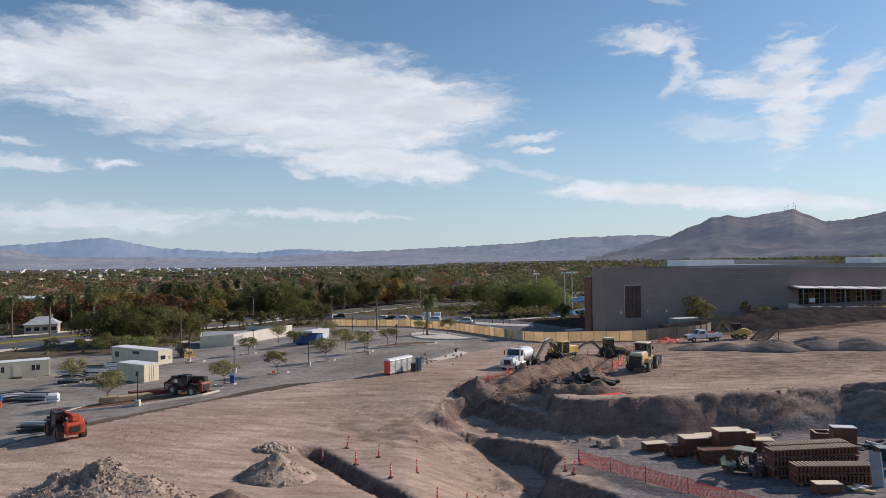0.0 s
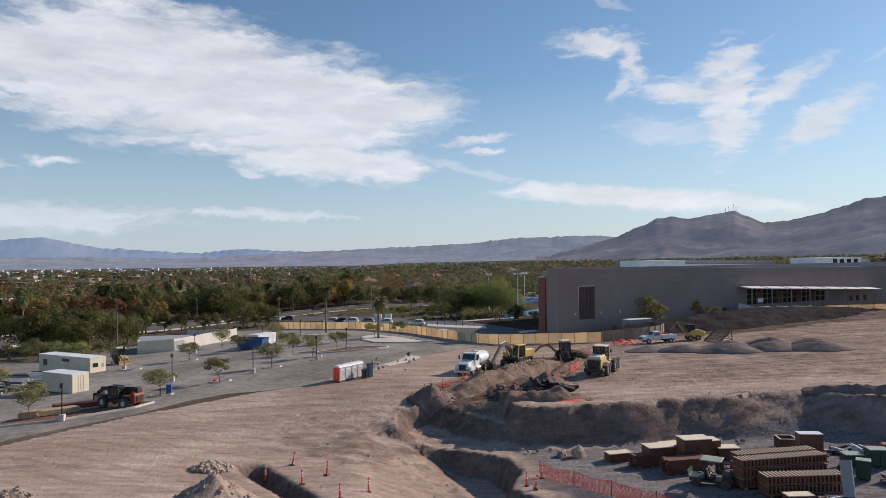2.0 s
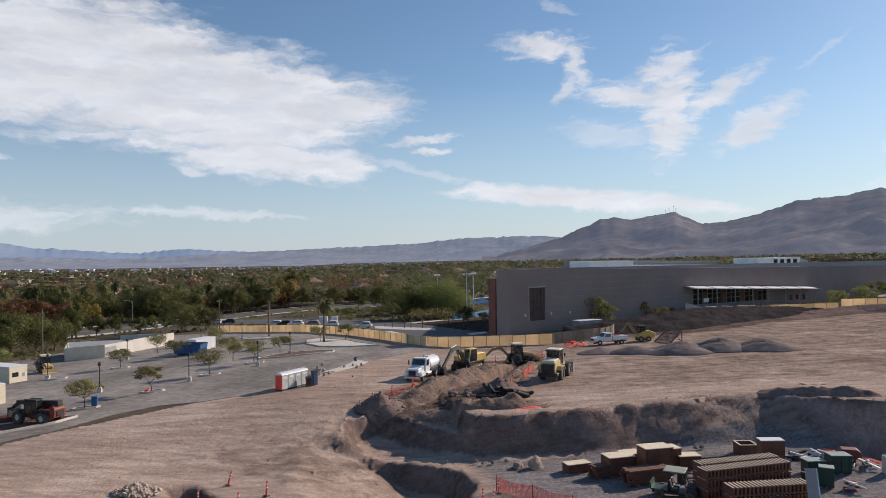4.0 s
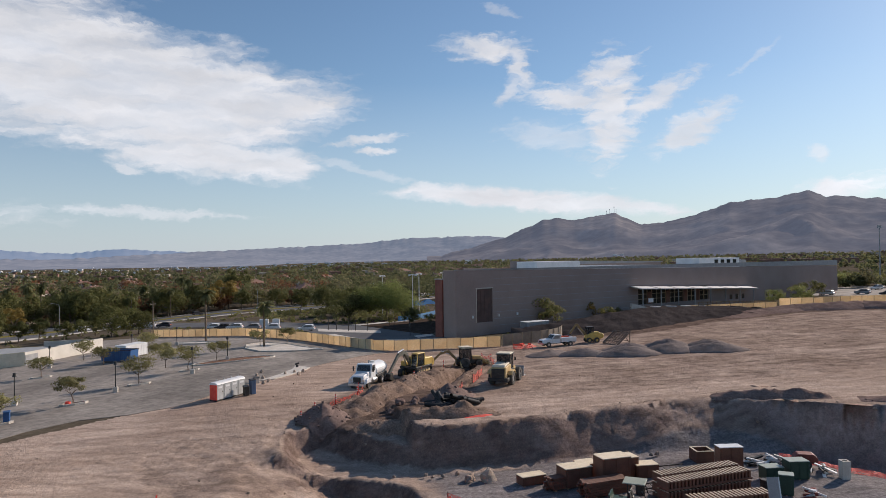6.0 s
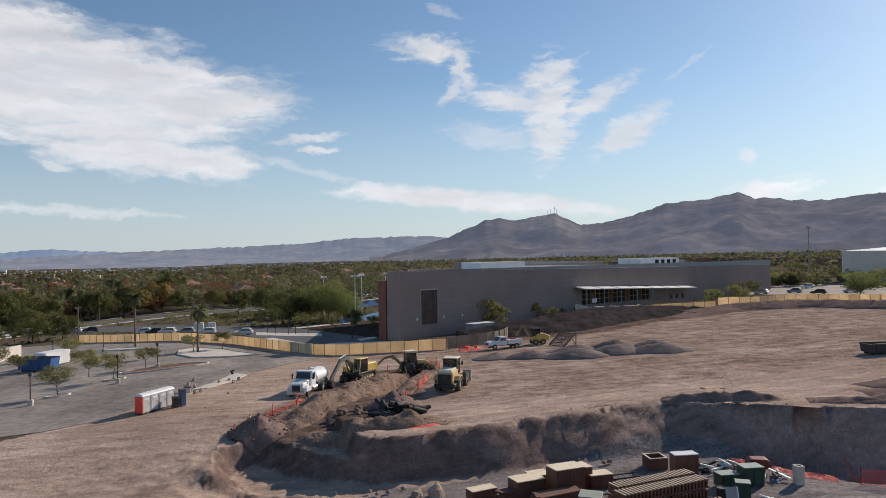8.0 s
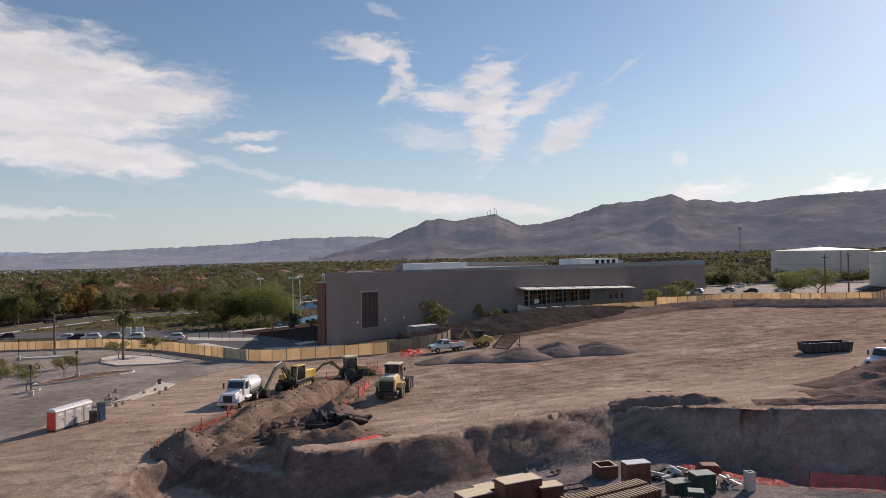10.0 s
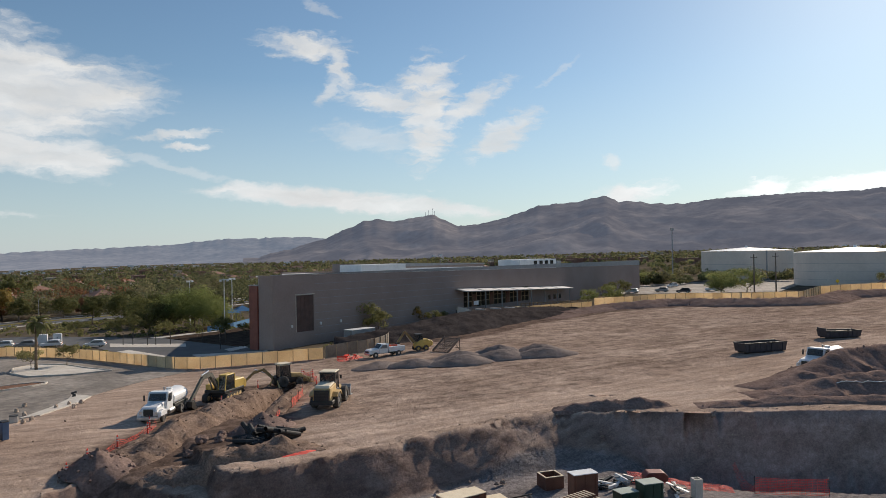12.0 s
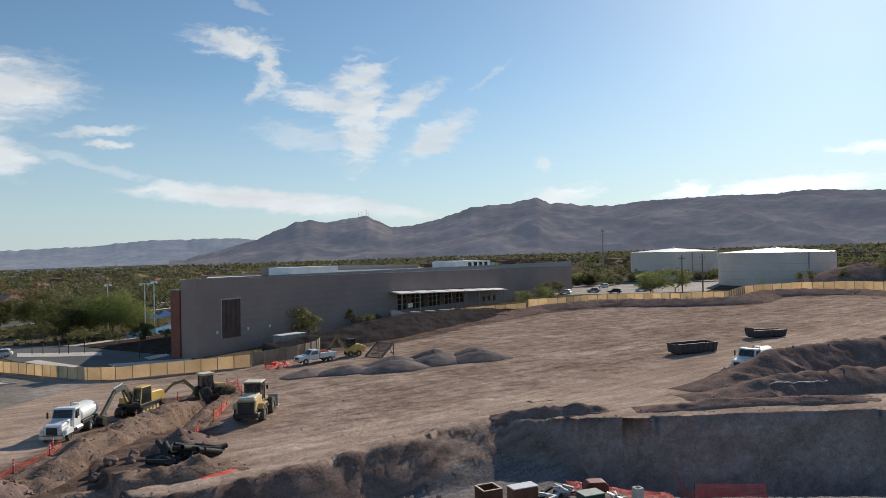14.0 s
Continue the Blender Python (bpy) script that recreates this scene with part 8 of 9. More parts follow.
white_car, dark_car, grey_car = car(WHITE_PAINT, "white parked sport-utility car"), car(NAVY, "dark blue parked saloon car"), car(GREY_PAINT, "silver grey parked saloon car")
cars = ((white_car, 15.0, 192.5, 75), (white_car, 6.6, 201.0, 78), (grey_car, 1.6, 205.5, 76), (white_car, -3.0, 210.5, 75), (dark_car, -6.2, 214.0, 75), (white_car, -9.2, 218.0, 76), (dark_car, -25.5, 248.5, 75), (white_car, -30.5, 252.5, 76), (white_car, -38, 259, 76), (dark_car, -34.5, 256, 76), (white_car, -70, 176, 110), (white_car, -84, 205, 20), (white_car, -52, 262, 130), (dark_car, -20, 315, -60),
        (white_car, 182, 196, 20), (grey_car, 190, 190, 25), (dark_car, 187, 178, 30), (white_car, 196, 174, 20), (white_car, 212, 205, 90), (grey_car, 62.5, 146.5, 80))
started = set()
for ob, x, y, turn in cars:
    if ob.name in started:
        stand(ob, x, y, turn, 1.0, 0.08)
    else:
        place(ob, x, y, turn, 0.08)
        started.add(ob.name)
tk = water_truck()
tagged(tk, "white tanker truck half hidden behind soil", "truck")
place(tk, 84.2, 68.6, 95, -0.35)
box_container("grey steel container in the hall's shade", pose(57.0, 146.0, land(59, 147), 0, 0, 18), 6.0, 2.4, 2.5, GREY_PAINT)
for k, (x, y) in enumerate(((46.4, 124.6), (47.6, 125.6), (48.6, 124.4))):
    r = thing("barricade", "fallen orange plastic site barricade", "barricade", "barricades", pose(x, y, land(x, y), 0, 0, 40 * k))
    part("top_board", beam(B(), (-0.9, 0, 0.75), (0.9, 0.1, 0.6), 0.06, 0.3), ORANGE, r)
    for xx in (-0.7, 0.7):
        part("leg", beam(B(), (xx, -0.35, 0), (xx, 0.05, 0.75), 0.07, 0.07), ORANGE, r)
        part("leg", beam(B(), (xx, 0.4, 0), (xx, 0.05, 0.7), 0.07, 0.07), ORANGE, r)


def utility_cabinet(x, y, w, h, turn):
    r = thing("utility_cabinet", "white steel utility cabinet beside the car park", "utility cabinet", "utility cabinets", pose(x, y, land(x, y), 0, 0, turn))
    part("plinth", block(B(), -w / 2 - 0.1, -0.6, -0.2, w / 2 + 0.1, 0.6, 0.15), CONCRETE, r)
    body = part("body", block(B(), -w / 2, -0.5, 0.15, w / 2, 0.5, h, 0.04), WHITE_METAL, r)
    for k in (-1, 1):
        d = part("door", block(B(), k * w / 4 - w / 4 + 0.04, -0.54, 0.25, k * w / 4 + w / 4 - 0.04, -0.502, h - 0.1), WHITE_METAL, body)
        part("handle", block(B(), k * 0.08 - 0.02, -0.57, h * 0.5, k * 0.08 + 0.02, -0.54, h * 0.62), DARK_STEEL, d)


utility_cabinet(4.9, 213.0, 2.4, 2.3, -8)
utility_cabinet(8.2, 214.4, 1.9, 2.2, -8)


def overhead_cable(a, b, sag, label):
    """A cable that hangs between two heights."""
    r = thing("overhead_cable", label, "cable", "", Matrix.Translation(a))
    a, b = Vector(a), Vector(b)
    bm, p = B(), Vector((0, 0, 0))
    for k in range(14):
        u = (k + 1) / 14
        q = (b - a) * u - Vector((0, 0, sag * 4 * u * (1 - u)))
        rod(bm, p, q, 0.025, 0.025, 5, k in (0, 13))
        p = q
    part("strand", bm, DARK_STEEL, r)


overhead_cable((-8.5, 178.0, land(-8.5, 178) + 9.6), (-23.5, 208.0, land(-23.5, 208) + 8.6), 1.3, "thin grey cable sagging from a palm to a pole")


def street_lamp():
    r = thing("street_lamp", "grey cobra-head street lamp", "street lamp", "street lamps")
    part("pole", rod(B(), (0, 0, -0.2), (0, 0, 8.4), 0.11, 0.08, 8), GREY_PAINT, r)
    bm = B()
    p = Vector((0, 0, 8.3))
    for k in range(6):
        a = math.pi / 2 * (k + 1) / 6
        q = Vector((2.2 * (1 - math.cos(a)), 0, 8.3 + 1.0 * math.sin(a)))
        rod(bm, p, q, 0.06, 0.06, 6)
        p = q
    part("arm", bm, GREY_PAINT, r)
    part("lamp_head", block(B(), 2.1, -0.16, 9.2, 2.95, 0.16, 9.38, 0.05), GREY_PAINT, r)
    return r


sl = street_lamp()
place(sl, -80, 262, 0)
for x, y, t in ((-64, 284, 200), (-43, 300, 10), (-92, 206, 0), (4, 322, 40), (60, 352, 200), (110, 378, 20), (-118, 186, 190)):
    stand(sl, x, y, t)


def wood_pole(h=10.5, arms=True):
    r = thing("utility_pole", "tall weathered wooden utility pole", "utility pole", "utility poles")
    part("pole", rod(B(), (0, 0, -0.3), (0, 0, h), 0.19, 0.13, 8), BARK, r)
    if arms:
        part("cross_arm", block(B(), -1.2, -0.07, h - 0.9, 1.2, 0.07, h - 0.75), BARK, r)
        for x in (-1.0, 0, 1.0):
            part("insulator", rod(B(), (x, 0, h - 0.75), (x, 0, h - 0.5), 0.05), GREY_PAINT, r)
    return r


wp = wood_pole()
place(wp, -56, 172, 20)
for x, y, t in ((172, 141, 0), (178.5, 139, 0), (-23.5, 208, 60), (95.0, 172.0, 30)):
    stand(wp, x, y, t, 1.15 if x > 150 else 0.9)
mono = thing("flood_light_mast", "tall pale mast beyond the hall", "mast", "masts")
part("pole", rod(B(), (0, 0, 0), (0, 0, 24), 0.3, 0.2, 8), GREY_PAINT, mono)
part("head", block(B(), -1.0, -0.2, 23, 1.0, 0.2, 24.2, 0.05), GREY_PAINT, mono)
place(mono, 255, 243)
court = thing("flood_light_mast", "white sports-court flood light mast", "mast", "masts")
part("pole", rod(B(), (0, 0, 0), (0, 0, 13.5), 0.14, 0.1, 8), WHITE_METAL, court)
part("cross_bar", block(B(), -1.2, -0.08, 13.3, 1.2, 0.08, 13.5), WHITE_METAL, court)
for x in (-0.9, 0.9):
    part("flood_light", block(B(), x - 0.3, -0.35, 12.95, x + 0.3, 0.15, 13.28, 0.03), WHITE_METAL, court)
place(court, 46, 205)
for x, y in ((55, 235), (44, 242), (72, 268), (98, 285), (62, 215)):
    stand(court, x, y, 30)
CLEAR_BLUE = surface("blue_shade_cloth", (0.03, 0.14, 0.30), (0.05, 0.19, 0.38), 0.5, 0.7)
shade = thing("shade_canopy", "blue fabric shade canopies of a play court", "shade canopy")
for k, (x, y) in enumerate(((52, 226), (57, 231), (48, 233))):
    z = land(x, y)
    bm = B()
    top = bm.verts.new((x, y, z + 5.2))
    ring = [bm.verts.new((x + sx * 2.8, y + sy * 2.8, z + 3.6)) for sx, sy in ((-1, -1), (1, -1), (1, 1), (-1, 1))]
    for i in range(4):
        bm.faces.new((top, ring[i], ring[(i + 1) % 4]))
    part("fabric", bm, CLEAR_BLUE, shade)
    for sx, sy in ((-1, -1), (1, -1), (1, 1), (-1, 1)):
        part("post", rod(B(), (x + sx * 2.7, y + sy * 2.7, z - 0.1), (x + sx * 2.7, y + sy * 2.7, z + 3.6), 0.08), GREY_PAINT, shade)
wallb = thing("court_wall", "low blue-green court wall", "wall")
wall_run(wallb, (42, 206), (50, 212), 1.6, 0.2, CLEAR_BLUE)
wall_run(wallb, (50, 212), (58, 224), 1.6, 0.2, CLEAR_BLUE)
TANK_WALL = surface("tan_tank_paint", (0.68, 0.595, 0.52), (0.76, 0.67, 0.59), 0.15, 0.7, fine=0.05, fine_scale=1.5)


def water_tank(x, y, rad, z1, label):
    r = thing("water_tank", label, "water tank", "water tanks", pose(x, y, 0))
    n = 72
    bm = B()
    z0 = land(x, y) - 1
    lo = [bm.verts.new((rad * math.cos(2 * math.pi * i / n), rad * math.sin(2 * math.pi * i / n), z0)) for i in range(n)]
    hi = [bm.verts.new((rad * math.cos(2 * math.pi * i / n), rad * math.sin(2 * math.pi * i / n), z1)) for i in range(n)]
    for i in range(n):
        bm.faces.new((lo[i], lo[(i + 1) % n], hi[(i + 1) % n], hi[i]))
    part("wall", bm, TANK_WALL, r)
    bm = B()
    rod(bm, (0, 0, z1 + 0.01), (0, 0, z1 + 1.5), rad + 0.2, 0.8, 72)
    roof = part("roof", bm, WHITE_METAL, r, "shallow white cone roof")
    part("vent", rod(B(), (0, 0, z1 + 1.45), (0, 0, z1 + 2.2), 0.7, 0.5, 12), WHITE_METAL, roof)
    for k in range(3):
        part("weld_band", rod(B(), (0, 0, z0 + 2.4 + k * 2.6), (0, 0, z0 + 2.46 + k * 2.6), rad + 0.02, rad + 0.02, 72, False), GREY_PAINT, r)
    part("ladder", block(B(), -rad * 0.5 - 0.3, -rad * 0.87 - 0.2, z0, -rad * 0.5 + 0.3, -rad * 0.87, z1), GREY_PAINT, r)


water_tank(272.6, 217.4, 18.6, 13.4, "broad tan steel water tank with white roof")
water_tank(240.8, 152.4, 18.6, 12.7, "broad tan steel water tank with white roof")

TILE = surface("clay_tile_roof", (0.20, 0.105, 0.075), (0.29, 0.165, 0.12), 0.4, 0.9, bump=0.6, fine=0.2, vary=0.15)
HOUSE = surface("tan_house_stucco", (0.42, 0.34, 0.26), (0.52, 0.44, 0.35), 0.3, 0.9, fine=0.06, vary=0.12)


def house(label, w, d, h, rise):
    r = thing("house", label, "house", "houses")
    part("wall", block(B(), -w / 2, -d / 2, -0.5, w / 2, d / 2, h), HOUSE, r)
    bm = B()
    o = 0.5
    lo = [bm.verts.new(p) for p in ((-w / 2 - o, -d / 2 - o, h + 0.004), (w / 2 + o, -d / 2 - o, h + 0.004), (w / 2 + o, d / 2 + o, h + 0.004), (-w / 2 - o, d / 2 + o, h + 0.004))]
    a, b = bm.verts.new((-w / 2 + d / 2.4, 0, h + rise)), bm.verts.new((w / 2 - d / 2.4, 0, h + rise))
    bm.faces.new(lo[::-1])
    for f in ((lo[0], lo[1], b, a), (lo[1], lo[2], b), (lo[2], lo[3], a, b), (lo[3], lo[0], a)):
        bm.faces.new(f)
    roof = part("roof", bm, TILE, r)
    part("chimney", block(B(), w * 0.2, d * 0.1, h + rise * 0.4, w * 0.2 + 0.9, d * 0.1 + 0.9, h + rise + 0.6), HOUSE, roof)
    for k in range(4):
        x = -w / 2 + w * (k + 0.5) / 4
        win = part("window", block(B(), x - 0.7, -d / 2 - 0.03, h - 2.0, x + 0.7, -d / 2 + 0.01, h - 0.8), GLASS, r)
        part("window_frame", block(B(), x - 0.8, -d / 2 - 0.05, h - 2.12, x + 0.8, -d / 2 + 0.0, h - 2.0), REFLECT, win)
    return r


H1, H2 = house("tan stucco house with clay tile roof", 16, 11, 5.6, 2.6), house("low tan house with brown tile roof", 20, 12, 3.4, 2.4)
rngh = random.Random(21)
spots = [(-58, 345), (-90, 330), (-72, 372), (-30, 372), (-120, 300), (8, 400), (30, 420), (60, 430), (85, 445), (-10, 430), (-50, 430), (-150, 285), (-170, 250)]
for j in range(6):
    for i in range(16):
        x, y = -330 + i * 46 + rngh.uniform(-9, 9) + j * 8, 470 + j * 62 + rngh.uniform(-12, 12) + max(0, i - 8) * 6
        spots.append((x, y))
for k, (x, y) in enumerate(spots):
    src = H1 if k % 3 == 0 else H2
    t = rngh.choice((-20, 20, 70, 110, 35)) + rngh.uniform(-8, 8)
    if k in (0, 1):
        place(src, x, y, t)
    else:
        stand(src, x, y, t, rngh.uniform(0.85, 1.1))

pav = house("grey park pavilion with pale hipped roof", 9, 7, 3.0, 2.2)
place(pav, -115.1, 222.0, 20)
GREY_ROOF = surface("pale_grey_shingle", (0.36, 0.37, 0.38), (0.46, 0.47, 0.48), 0.5, 0.8, fine=0.1)
for ob in pav.children:
    if ob.name.startswith("roof"):
        ob.data.materials[0] = GREY_ROOF
shed = thing("warehouse", "long low white-roofed warehouse behind trees", "building")
part("wall", block(B(), -24, -12, -0.5, 24, 12, 6.5), HOUSE, shed)
part("roof", block(B(), -24.5, -12.5, 6.504, 24.5, 12.5, 7.6), WHITE_METAL, shed, "bright white flat roof")
place(shed, -198, 372, -15)
heap("dirt_slope", "dark brown planted slope beside the water tank", 236, 122, 34, 11, 6.0, -12, SPOIL, 61, 0.07, 1.5, "slope", steps=60)
post = thing("road_sign", "yellow diamond road sign on a thin post", "road sign", "", pose(200.5, 135.0, land(200.5, 135.0), 0, 0, -60))
part("post", rod(B(), (0, 0, -0.2), (0, 0, 3.0), 0.05, 0.05, 6), GREY_PAINT, post)
dm = B()
block(dm, -0.4, -0.02, -0.4, 0.4, 0.02, 0.4, m=Matrix.Translation((0, -0.08, 2.9)) @ Matrix.Rotation(radians(45), 4, "Y"))
part("plate", dm, surface("sign_yellow", (0.75, 0.52, 0.02), (0.82, 0.58, 0.04), 1, 0.5), post)

# ---- trees beyond ----
MESQUITE_LEAF = leaf_material("mesquite_leaves", (0.165, 0.195, 0.06), (0.28, 0.295, 0.105))
PALE_LEAF = leaf_material("pale_mesquite_leaves", (0.21, 0.23, 0.085), (0.32, 0.33, 0.13))
FAR_GREEN = leaf_material("far_green_leaves", (0.075, 0.083, 0.038), (0.23, 0.228, 0.108), 0.06, 0.06)
FAR_OLIVE = leaf_material("far_olive_leaves", (0.13, 0.118, 0.06), (0.28, 0.25, 0.137), 0.06, 0.06)
BIG = [make_tree("large spreading dark green tree", 9.0, 11.5, GREEN_LEAF, 1, 330, 14, 0.15, 0.25, group="broad trees", shade=0.1),
       make_tree("rounded green street tree", 7.5, 7.0, GREEN_LEAF, 2, 170, 12, 0.15, 0.28, group="broad trees", shade=0.16),
       make_tree("olive green desert tree", 5.5, 6.2, OLIVE_LEAF, 3, 100, 12, 0.12, 0.3, group="desert trees", shade=0.25),
       make_tree("rounded rust-red autumn tree", 7.0, 6.4, RUST_LEAF, 4, 150, 12, 0.15, 0.26, group="autumn trees", shade=0.14),
       make_tree("tall golden-leaved autumn tree", 8.5, 7.0, GOLD_LEAF, 5, 110, 12, 0.17, 0.3, group="autumn trees", shade=0.25),
       make_palm("tall date palm beside the street", 11.5, 8, "far palms", 1.5),
       make_tree("tall dark conifer-like tree", 11.0, 6.0, GREEN_LEAF, 7, 120, 11, 0.18, 0.2, group="broad trees", shade=0.12),
       make_tree("very large spreading olive-green tree", 12.0, 15.0, MESQUITE_LEAF, 17, 620, 16, 0.14, 0.2, group="broad trees", shade=0.08),
       make_tree("feathery pale green mesquite tree", 6.5, 9.0, PALE_LEAF, 27, 220, 14, 0.12, 0.2, group="desert trees", shade=0.1)]
# kind, place, turn, size
TREES = [(0, -80.2, 179.4, 20, 1.0), (0, -73.1, 174.8, 90, 1.14), (0, -70.7, 181.2, 200, 1.2), (0, -65.2, 179.1, 250, 1.1), (0, -61.4, 183.7, 310, 1.02), (0, -59.4, 189.6, 150, 0.92), (0, -66.4, 172.6, 60, 0.93), (0, -76, 186, 120, 1.2),
         (2, -67.3, 158.9, 0, 0.9), (8, -62.7, 156.5, 80, 0.64), (8, -58.4, 156.1, 170, 0.6), (2, -55.5, 159.3, 100, 0.6), (2, -52.5, 158, 30, 0.5), (2, -75.6, 163.9, 20, 0.55), (2, -83.4, 165.7, 70, 0.6), (8, -70, 160, 10, 0.55),
         (0, -35.9, 222.0, 0, 1.08), (0, -29.7, 227.0, 80, 0.84), (1, -32.5, 224.6, 120, 0.8), (1, -61.1, 228.8, 50, 0.85), (1, -56.6, 232.0, 120, 0.9), (1, -49.3, 227.6, 40, 0.75), (1, -46.7, 236.3, 200, 0.72), (1, -42.4, 233.1, 10, 0.68), (1, -66, 224, 77, 0.8),
         (7, 36.9, 226.3, 0, 0.9), (7, 42.0, 223.4, 70, 1.02), (7, 45.6, 218.6, 140, 0.76), (0, 30.0, 223.3, 200, 1.0), (2, 25.4, 215.8, 30, 1.1), (2, 22, 224, 90, 0.9), (0, 33.2, 248.7, 10, 1.07), (0, 29.6, 279.3, 60, 1.16), (1, 20.2, 288.1, 90, 1.31), (0, 38.8, 258.4, 20, 1.16), (2, 13, 232, 80, 0.8), (2, 6, 240, 120, 0.7),
         (2, 66, 158.5, 20, 1.35), (2, 67.5, 156.5, 90, 1.0), (4, 81, 165, 60, 0.62), (2, 85, 163, 20, 0.7), (2, 88, 165, 70, 0.6), (8, 150, 172, 20, 0.8), (8, 143, 174, 80, 0.7), (2, 172, 192, 40, 1.05), (2, 168, 193, 70, 0.95), (2, 177, 194, 110, 0.85),
         (8, 180, 158, 0, 1.15), (8, 188, 155, 60, 1.25), (8, 184, 161, 120, 1.1), (2, 214, 128, 10, 1.0), (2, 222, 122, 80, 1.0), (2, 238, 116, 140, 1.3), (0, 248, 112, 20, 0.8), (2, 255, 120, 20, 1.4),
         (3, -118, 236, 10, 1.7), (3, -110, 240, 70, 1.75), (3, -124, 228, 200, 1.6), (3, -103, 238, 140, 1.6), (3, -92.0, 254.0, 0, 1.75), (3, -89.6, 258.3, 90, 1.8), (3, -95.8, 252.0, 30, 1.66), (3, -80.3, 262.1, 10, 1.5), (4, -106.1, 240.8, 0, 1.45), (4, -98.7, 249.1, 60, 1.5), (4, -74.2, 270.1, 140, 1.1), (3, -120, 252, 70, 1.5), (3, -86, 270, 10, 1.4),
         (6, -43.9, 300.7, 0, 1.3), (0, -52.5, 306.4, 30, 1.6), (0, -32.1, 321.4, 70, 1.4), (0, -23.1, 337.2, 140, 1.5), (4, -11.5, 345.9, 0, 1.75), (4, -8.9, 353.0, 80, 1.6), (4, -17, 336, 40, 1.4), (1, -3.0, 340.1, 30, 1.3), (0, 13.0, 347.9, 90, 1.05), (3, 20.2, 358.6, 10, 1.2), (0, 26.7, 358.2, 150, 1.05), (0, 38.2, 366.0, 200, 1.1), (0, -86.1, 281.7, 20, 1.65), (0, -79.1, 290.6, 60, 1.5), (6, -74.8, 293.1, 10, 1.3), (0, -57.6, 298.1, 100, 1.55), (0, -64.2, 299.8, 150, 1.6), (6, -10.4, 471.0, 0, 1.8), (6, -2.9, 481.1, 70, 1.65), (0, -7, 476, 20, 1.7)]
rngt = random.Random(5)
TREES += [(5, -105.6, 207.8, 0, 1.02), (5, -101.5, 212.0, 50, 1.05), (5, -96.7, 216.0, 140, 1.0), (5, -112, 200, 70, 1.0),
          (5, -97, 282.5, 0, 1.25), (5, -93.2, 285.9, 40, 1.3), (5, -91.4, 289.6, 80, 1.2), (5, -87.9, 285.5, 120, 1.25), (5, -97.8, 292.8, 160, 1.3), (5, -100.6, 286.5, 200, 1.2), (1, 41, 187, 40, 0.7), (2, 44, 196, 100, 0.8), (2, 47, 188, 10, 0.6), (2, 37.5, 196, 60, 0.6), (2, 33, 208, 0, 0.7)]
for _ in range(16):
    TREES.append((5, rngt.uniform(-120, -20), rngt.uniform(302, 350), rngt.uniform(0, 360), rngt.uniform(0.9, 1.2)))


def clear_of(x, y):
    """Whether a tree may stand here: off streets, roofs and paving."""
    if edge_distance(STREET_NEAR + STREET_FAR[::-1], x, y) < 4:
        return False
    p = Vector((x, y)) - HALL_A
    s, b = p.dot(HALL_DIR), p.dot(HALL_BACK)
    if -12 < s < 180 and -8 < b < 52:
        return False
    if math.hypot(x - 272.6, y - 217.4) < 24 or math.hypot(x - 240.8, y - 152.4) < 24:
        return False
    return True


while len(TREES) < 285:
    x, y = rngt.uniform(-150, 260), rngt.uniform(225, 360)
    if abs(math.degrees(math.atan2(x, y - 10))) > 40 and x < 0:
        continue
    if clear_of(x, y) and edge_distance(LOT, x, y) > 6 and not (-62 < x < 110 and y < 318 + 0.5 * x):
        k = rngt.choice((0, 0, 1, 1, 1, 2, 6, 6, 3, 4, 5, 1))
        if x > 100:
            k = rngt.choice((2, 8, 8, 1, 2, 4))
        TREES.append((k, x, y, rngt.uniform(0, 360), rngt.uniform(0.95, 1.45) if x < 100 else rngt.uniform(0.7, 1.1)))
begun = set()
for k, x, y, turn, sc in TREES:
    if k in begun:
        stand(BIG[k], x, y, turn, sc)
    else:
        place(BIG[k], x, y, turn)
        BIG[k].scale = (sc, sc, sc)
        begun.add(k)

# far woods, shrubs and roofs, past counting


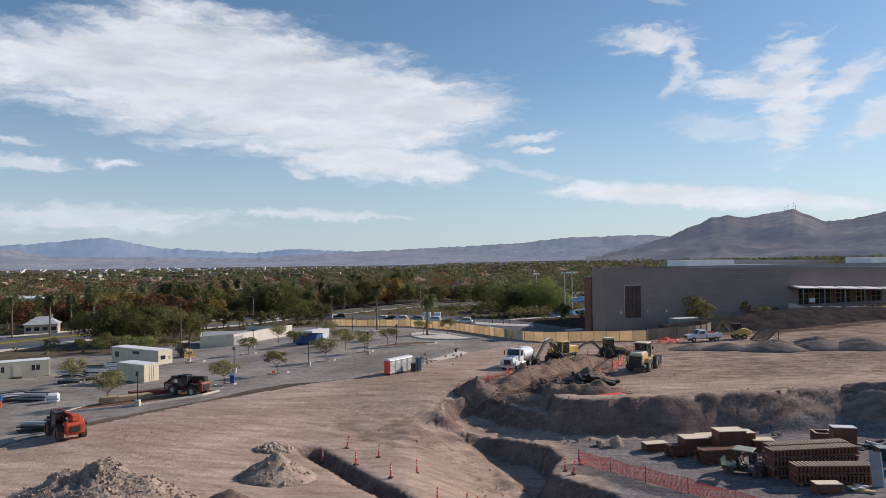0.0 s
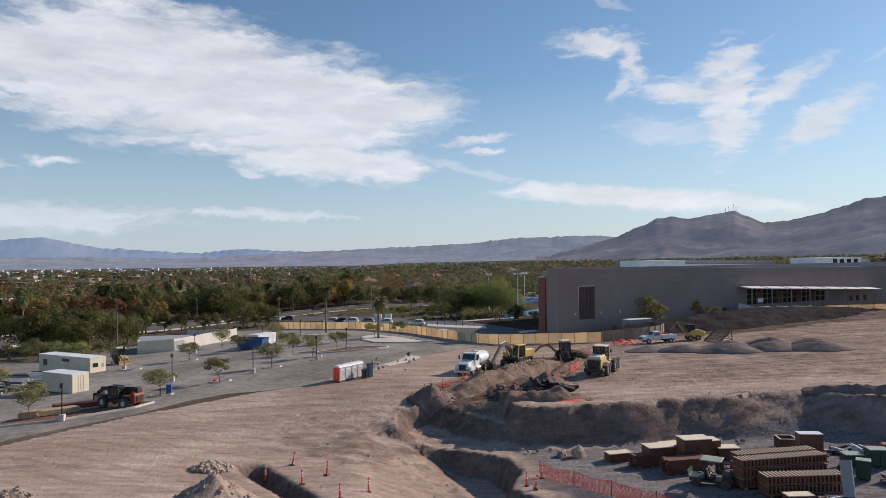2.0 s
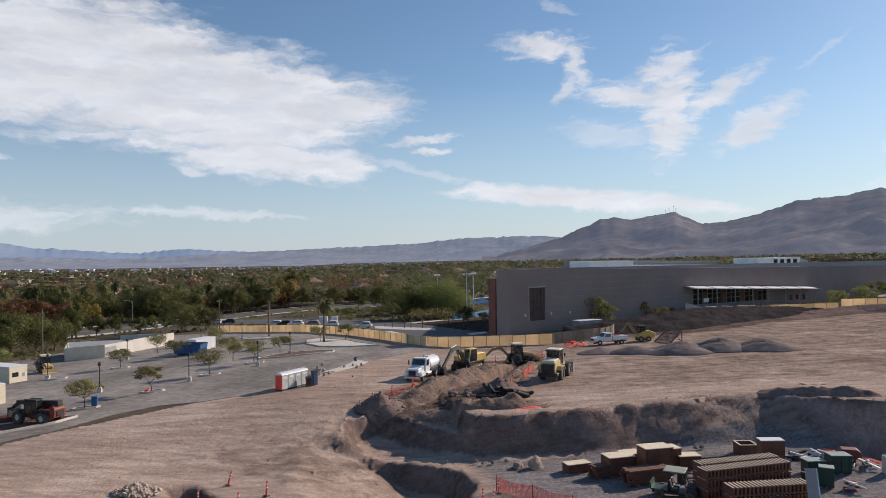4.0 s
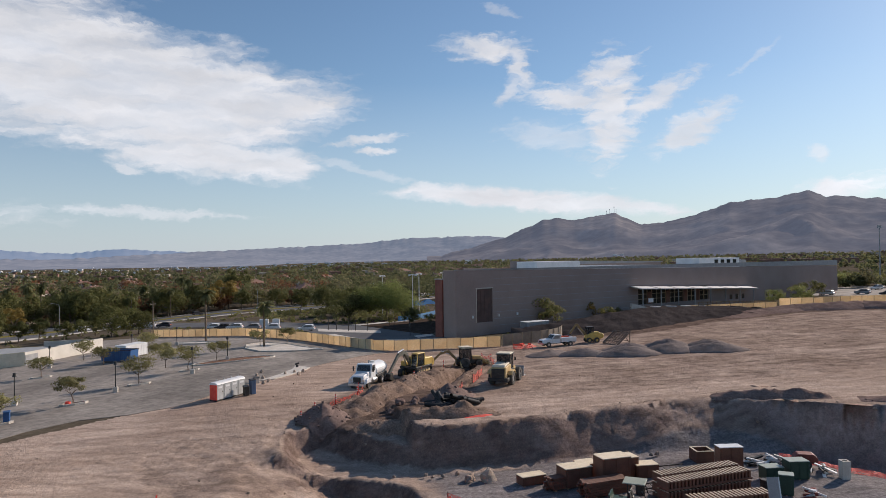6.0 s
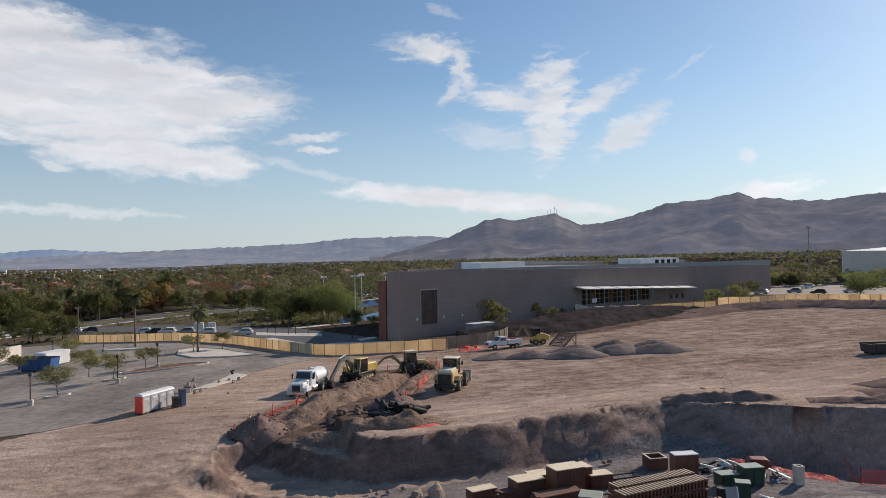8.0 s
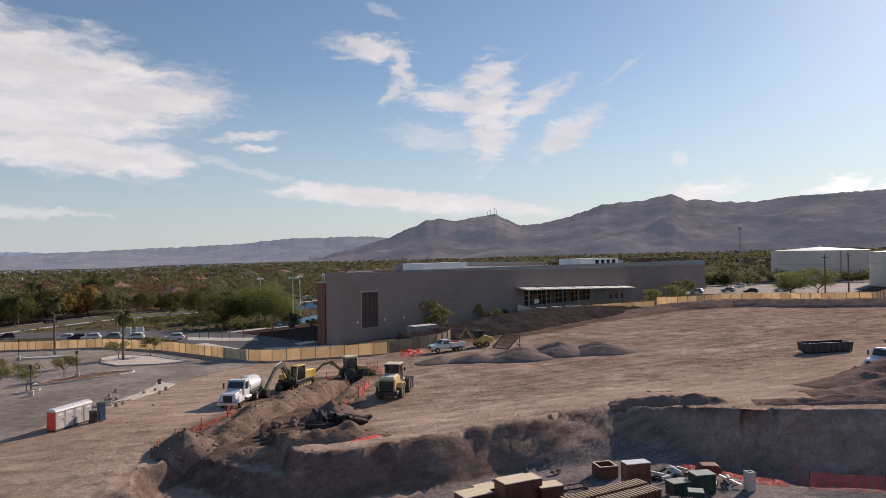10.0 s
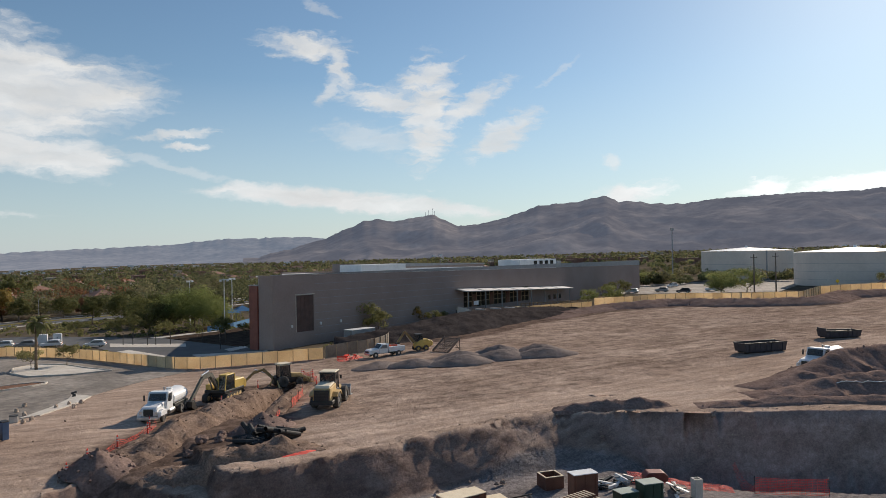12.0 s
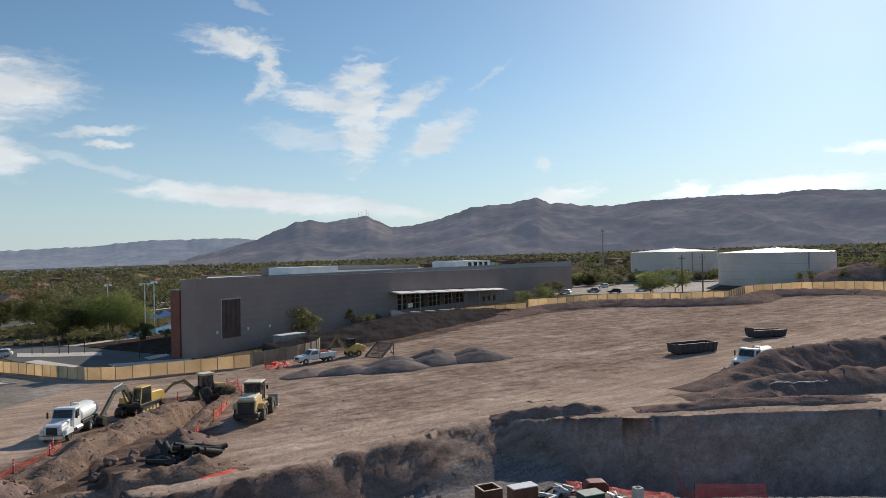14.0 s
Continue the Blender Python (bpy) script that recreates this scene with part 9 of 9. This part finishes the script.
def far_woods():
    rng = random.Random(9)
    for name, label, mat, n, y0, y1 in (("far_woods", "dense far green treetops over a suburb", FAR_GREEN, 4300, 300, 2200), ("far_woods", "far olive treetops over a suburb", FAR_OLIVE, 2100, 300, 2600), ("far_woods", "scattered far autumn treetops", RUST_LEAF, 300, 300, 900)):
        verts, faces = [], []
        for _ in range(n):
            d = y0 + (y1 - y0) * rng.random() ** 1.5
            a = radians(rng.uniform(-37, 76 if mat is not RUST_LEAF else 6))
            x, y = d * math.sin(a), 15 + d * math.cos(a)
            if not clear_of(x, y):
                continue
            h, w = rng.uniform(5.5, 12) if d < 700 else rng.uniform(5, 9.5), rng.uniform(7.5, 14.5) if d < 700 else rng.uniform(6, 12)
            if a > radians(33) and d < 900:
                if rng.random() < 0.4:
                    continue
                h, w = rng.uniform(3.0, 6.0), rng.uniform(4, 9)
            z = land(x, y)
            for _ in range(190 if d < 420 else 84 if d < 700 else 18):
                q = Vector((rng.gauss(0, 1), rng.gauss(0, 1), rng.gauss(0, 1))).normalized() * rng.uniform(0.5, 1.0)
                c = Vector((x + q.x * w / 2, y + q.y * w / 2, z + h * 0.58 + q.z * h * 0.42))
                s = (0.36 if d < 420 else 0.58 if d < 700 else 1.25) * rng.uniform(0.6, 1.4)
                e = outward(q + Vector((0, 0, 0.15)), rng, 0.45)
                i = len(verts)
                verts += [c + e @ Vector(v) * s for v in ((-1, -0.7, 0), (1, -0.6, 0.2), (0.9, 0.7, 0), (-0.9, 0.6, 0.2))]
                faces.append((i, i + 1, i + 2, i + 3))
        me = bpy.data.meshes.new(name)
        me.from_pydata(verts, [], faces)
        me.materials.append(mat)
        tagged(new(name, me), label, "woods", kind="stuff")


far_woods()


def shrubs():
    rng = random.Random(19)
    verts, faces = [], []
    for k in range(1900):
        x, y = (rng.uniform(-140, 90), rng.uniform(130, 340)) if k < 1300 else (rng.uniform(5, 62), rng.uniform(160, 300))
        if edge_distance(LOT, x, y) < 2 or not clear_of(x, y) or edge_distance(SITE, x, y) < 6:
            continue
        if edge_distance(CAR_PARK, x, y) < 1.5 or (-50 < x < 30 and 135 < y < 262 and rng.random() < 0.4):
            continue
        r, z = rng.uniform(0.4, 1.1), land(x, y)
        for _ in range(22):
            q = Vector((rng.gauss(0, 1), rng.gauss(0, 1), abs(rng.gauss(0, 0.8)))).normalized() * r * rng.uniform(0.6, 1.0)
            e = Euler((rng.uniform(-1, 1), rng.uniform(-1, 1), rng.uniform(0, 6))).to_matrix()
            i, s = len(verts), 0.22 * rng.uniform(0.6, 1.4)
            verts += [Vector((x, y, z + 0.1)) + q + e @ Vector(v) * s for v in ((-1, -0.7, 0), (1, -0.6, 0.2), (0.9, 0.7, 0), (-0.9, 0.6, 0.2))]
            faces.append((i, i + 1, i + 2, i + 3))
    me = bpy.data.meshes.new("shrubs")
    me.from_pydata(verts, [], faces)
    me.materials.append(OLIVE_LEAF)
    tagged(new("shrubs", me), "low desert shrubs along streets and verges", "shrubs", kind="stuff")


shrubs()


def far_city():
    """Low pale roofs scattered over the valley floor and the foothills."""
    rng = random.Random(29)
    for name, label, mat, n, d0, d1, a0, a1 in (("far_roofs", "far white and grey roofs across the valley", WHITE_METAL, 200, 1700, 3600, -38, 22), ("far_roofs", "far clay tile roofs across the suburb", TILE, 420, 700, 2200, -38, 70), ("far_roofs", "far tan walls across the suburb", HOUSE, 300, 900, 3000, -38, 70)):
        bm_v, bm_f = [], []
        for _ in range(n):
            d, a = d0 + (d1 - d0) * rng.random(), radians(rng.uniform(a0, a1))
            x, y = d * math.sin(a), 15 + d * math.cos(a)
            z = land(x, y)
            w, dd, h = rng.uniform(8, 22), rng.uniform(8, 18), rng.uniform(3.5, 6.5)
            i = len(bm_v)
            bm_v += [(x + sx * w / 2, y + sy * dd / 2, z + k * h) for k in (0, 1) for sx, sy in ((-1, -1), (1, -1), (1, 1), (-1, 1))]
            bm_f += [(i + 4, i + 5, i + 6, i + 7), (i, i + 1, i + 5, i + 4), (i + 1, i + 2, i + 6, i + 5), (i + 3, i, i + 4, i + 7)]
        if mat is HOUSE or mat is WHITE_METAL:
            for _ in range(20 if mat is HOUSE else 70):
                u, a = 0.02 + 0.2 * rng.random(), radians(rng.uniform(24, 76))
                d = 3300 - 1500 * (1 - u)
                x, y = d * math.sin(a), d * math.cos(a)
                hit = NEAR_SLOPE.ray_cast(Vector((x, y, 900)), Vector((0, 0, -1)))[0]
                if hit is None:
                    continue
                z = hit.z - 1
                w, h = rng.uniform(4, 10), rng.uniform(3, 5)
                i = len(bm_v)
                bm_v += [(x + sx * w / 2, y + sy * w / 2, z - 12 + k * (h + 12)) for k in (0, 1) for sx, sy in ((-1, -1), (1, -1), (1, 1), (-1, 1))]
                bm_f += [(i + 4, i + 5, i + 6, i + 7), (i, i + 1, i + 5, i + 4), (i + 1, i + 2, i + 6, i + 5), (i + 3, i, i + 4, i + 7)]
        me = bpy.data.meshes.new(name)
        me.from_pydata(bm_v, [], bm_f)
        me.materials.append(mat)
        tagged(new(name, me), label, "roofs", kind="stuff")


far_city()
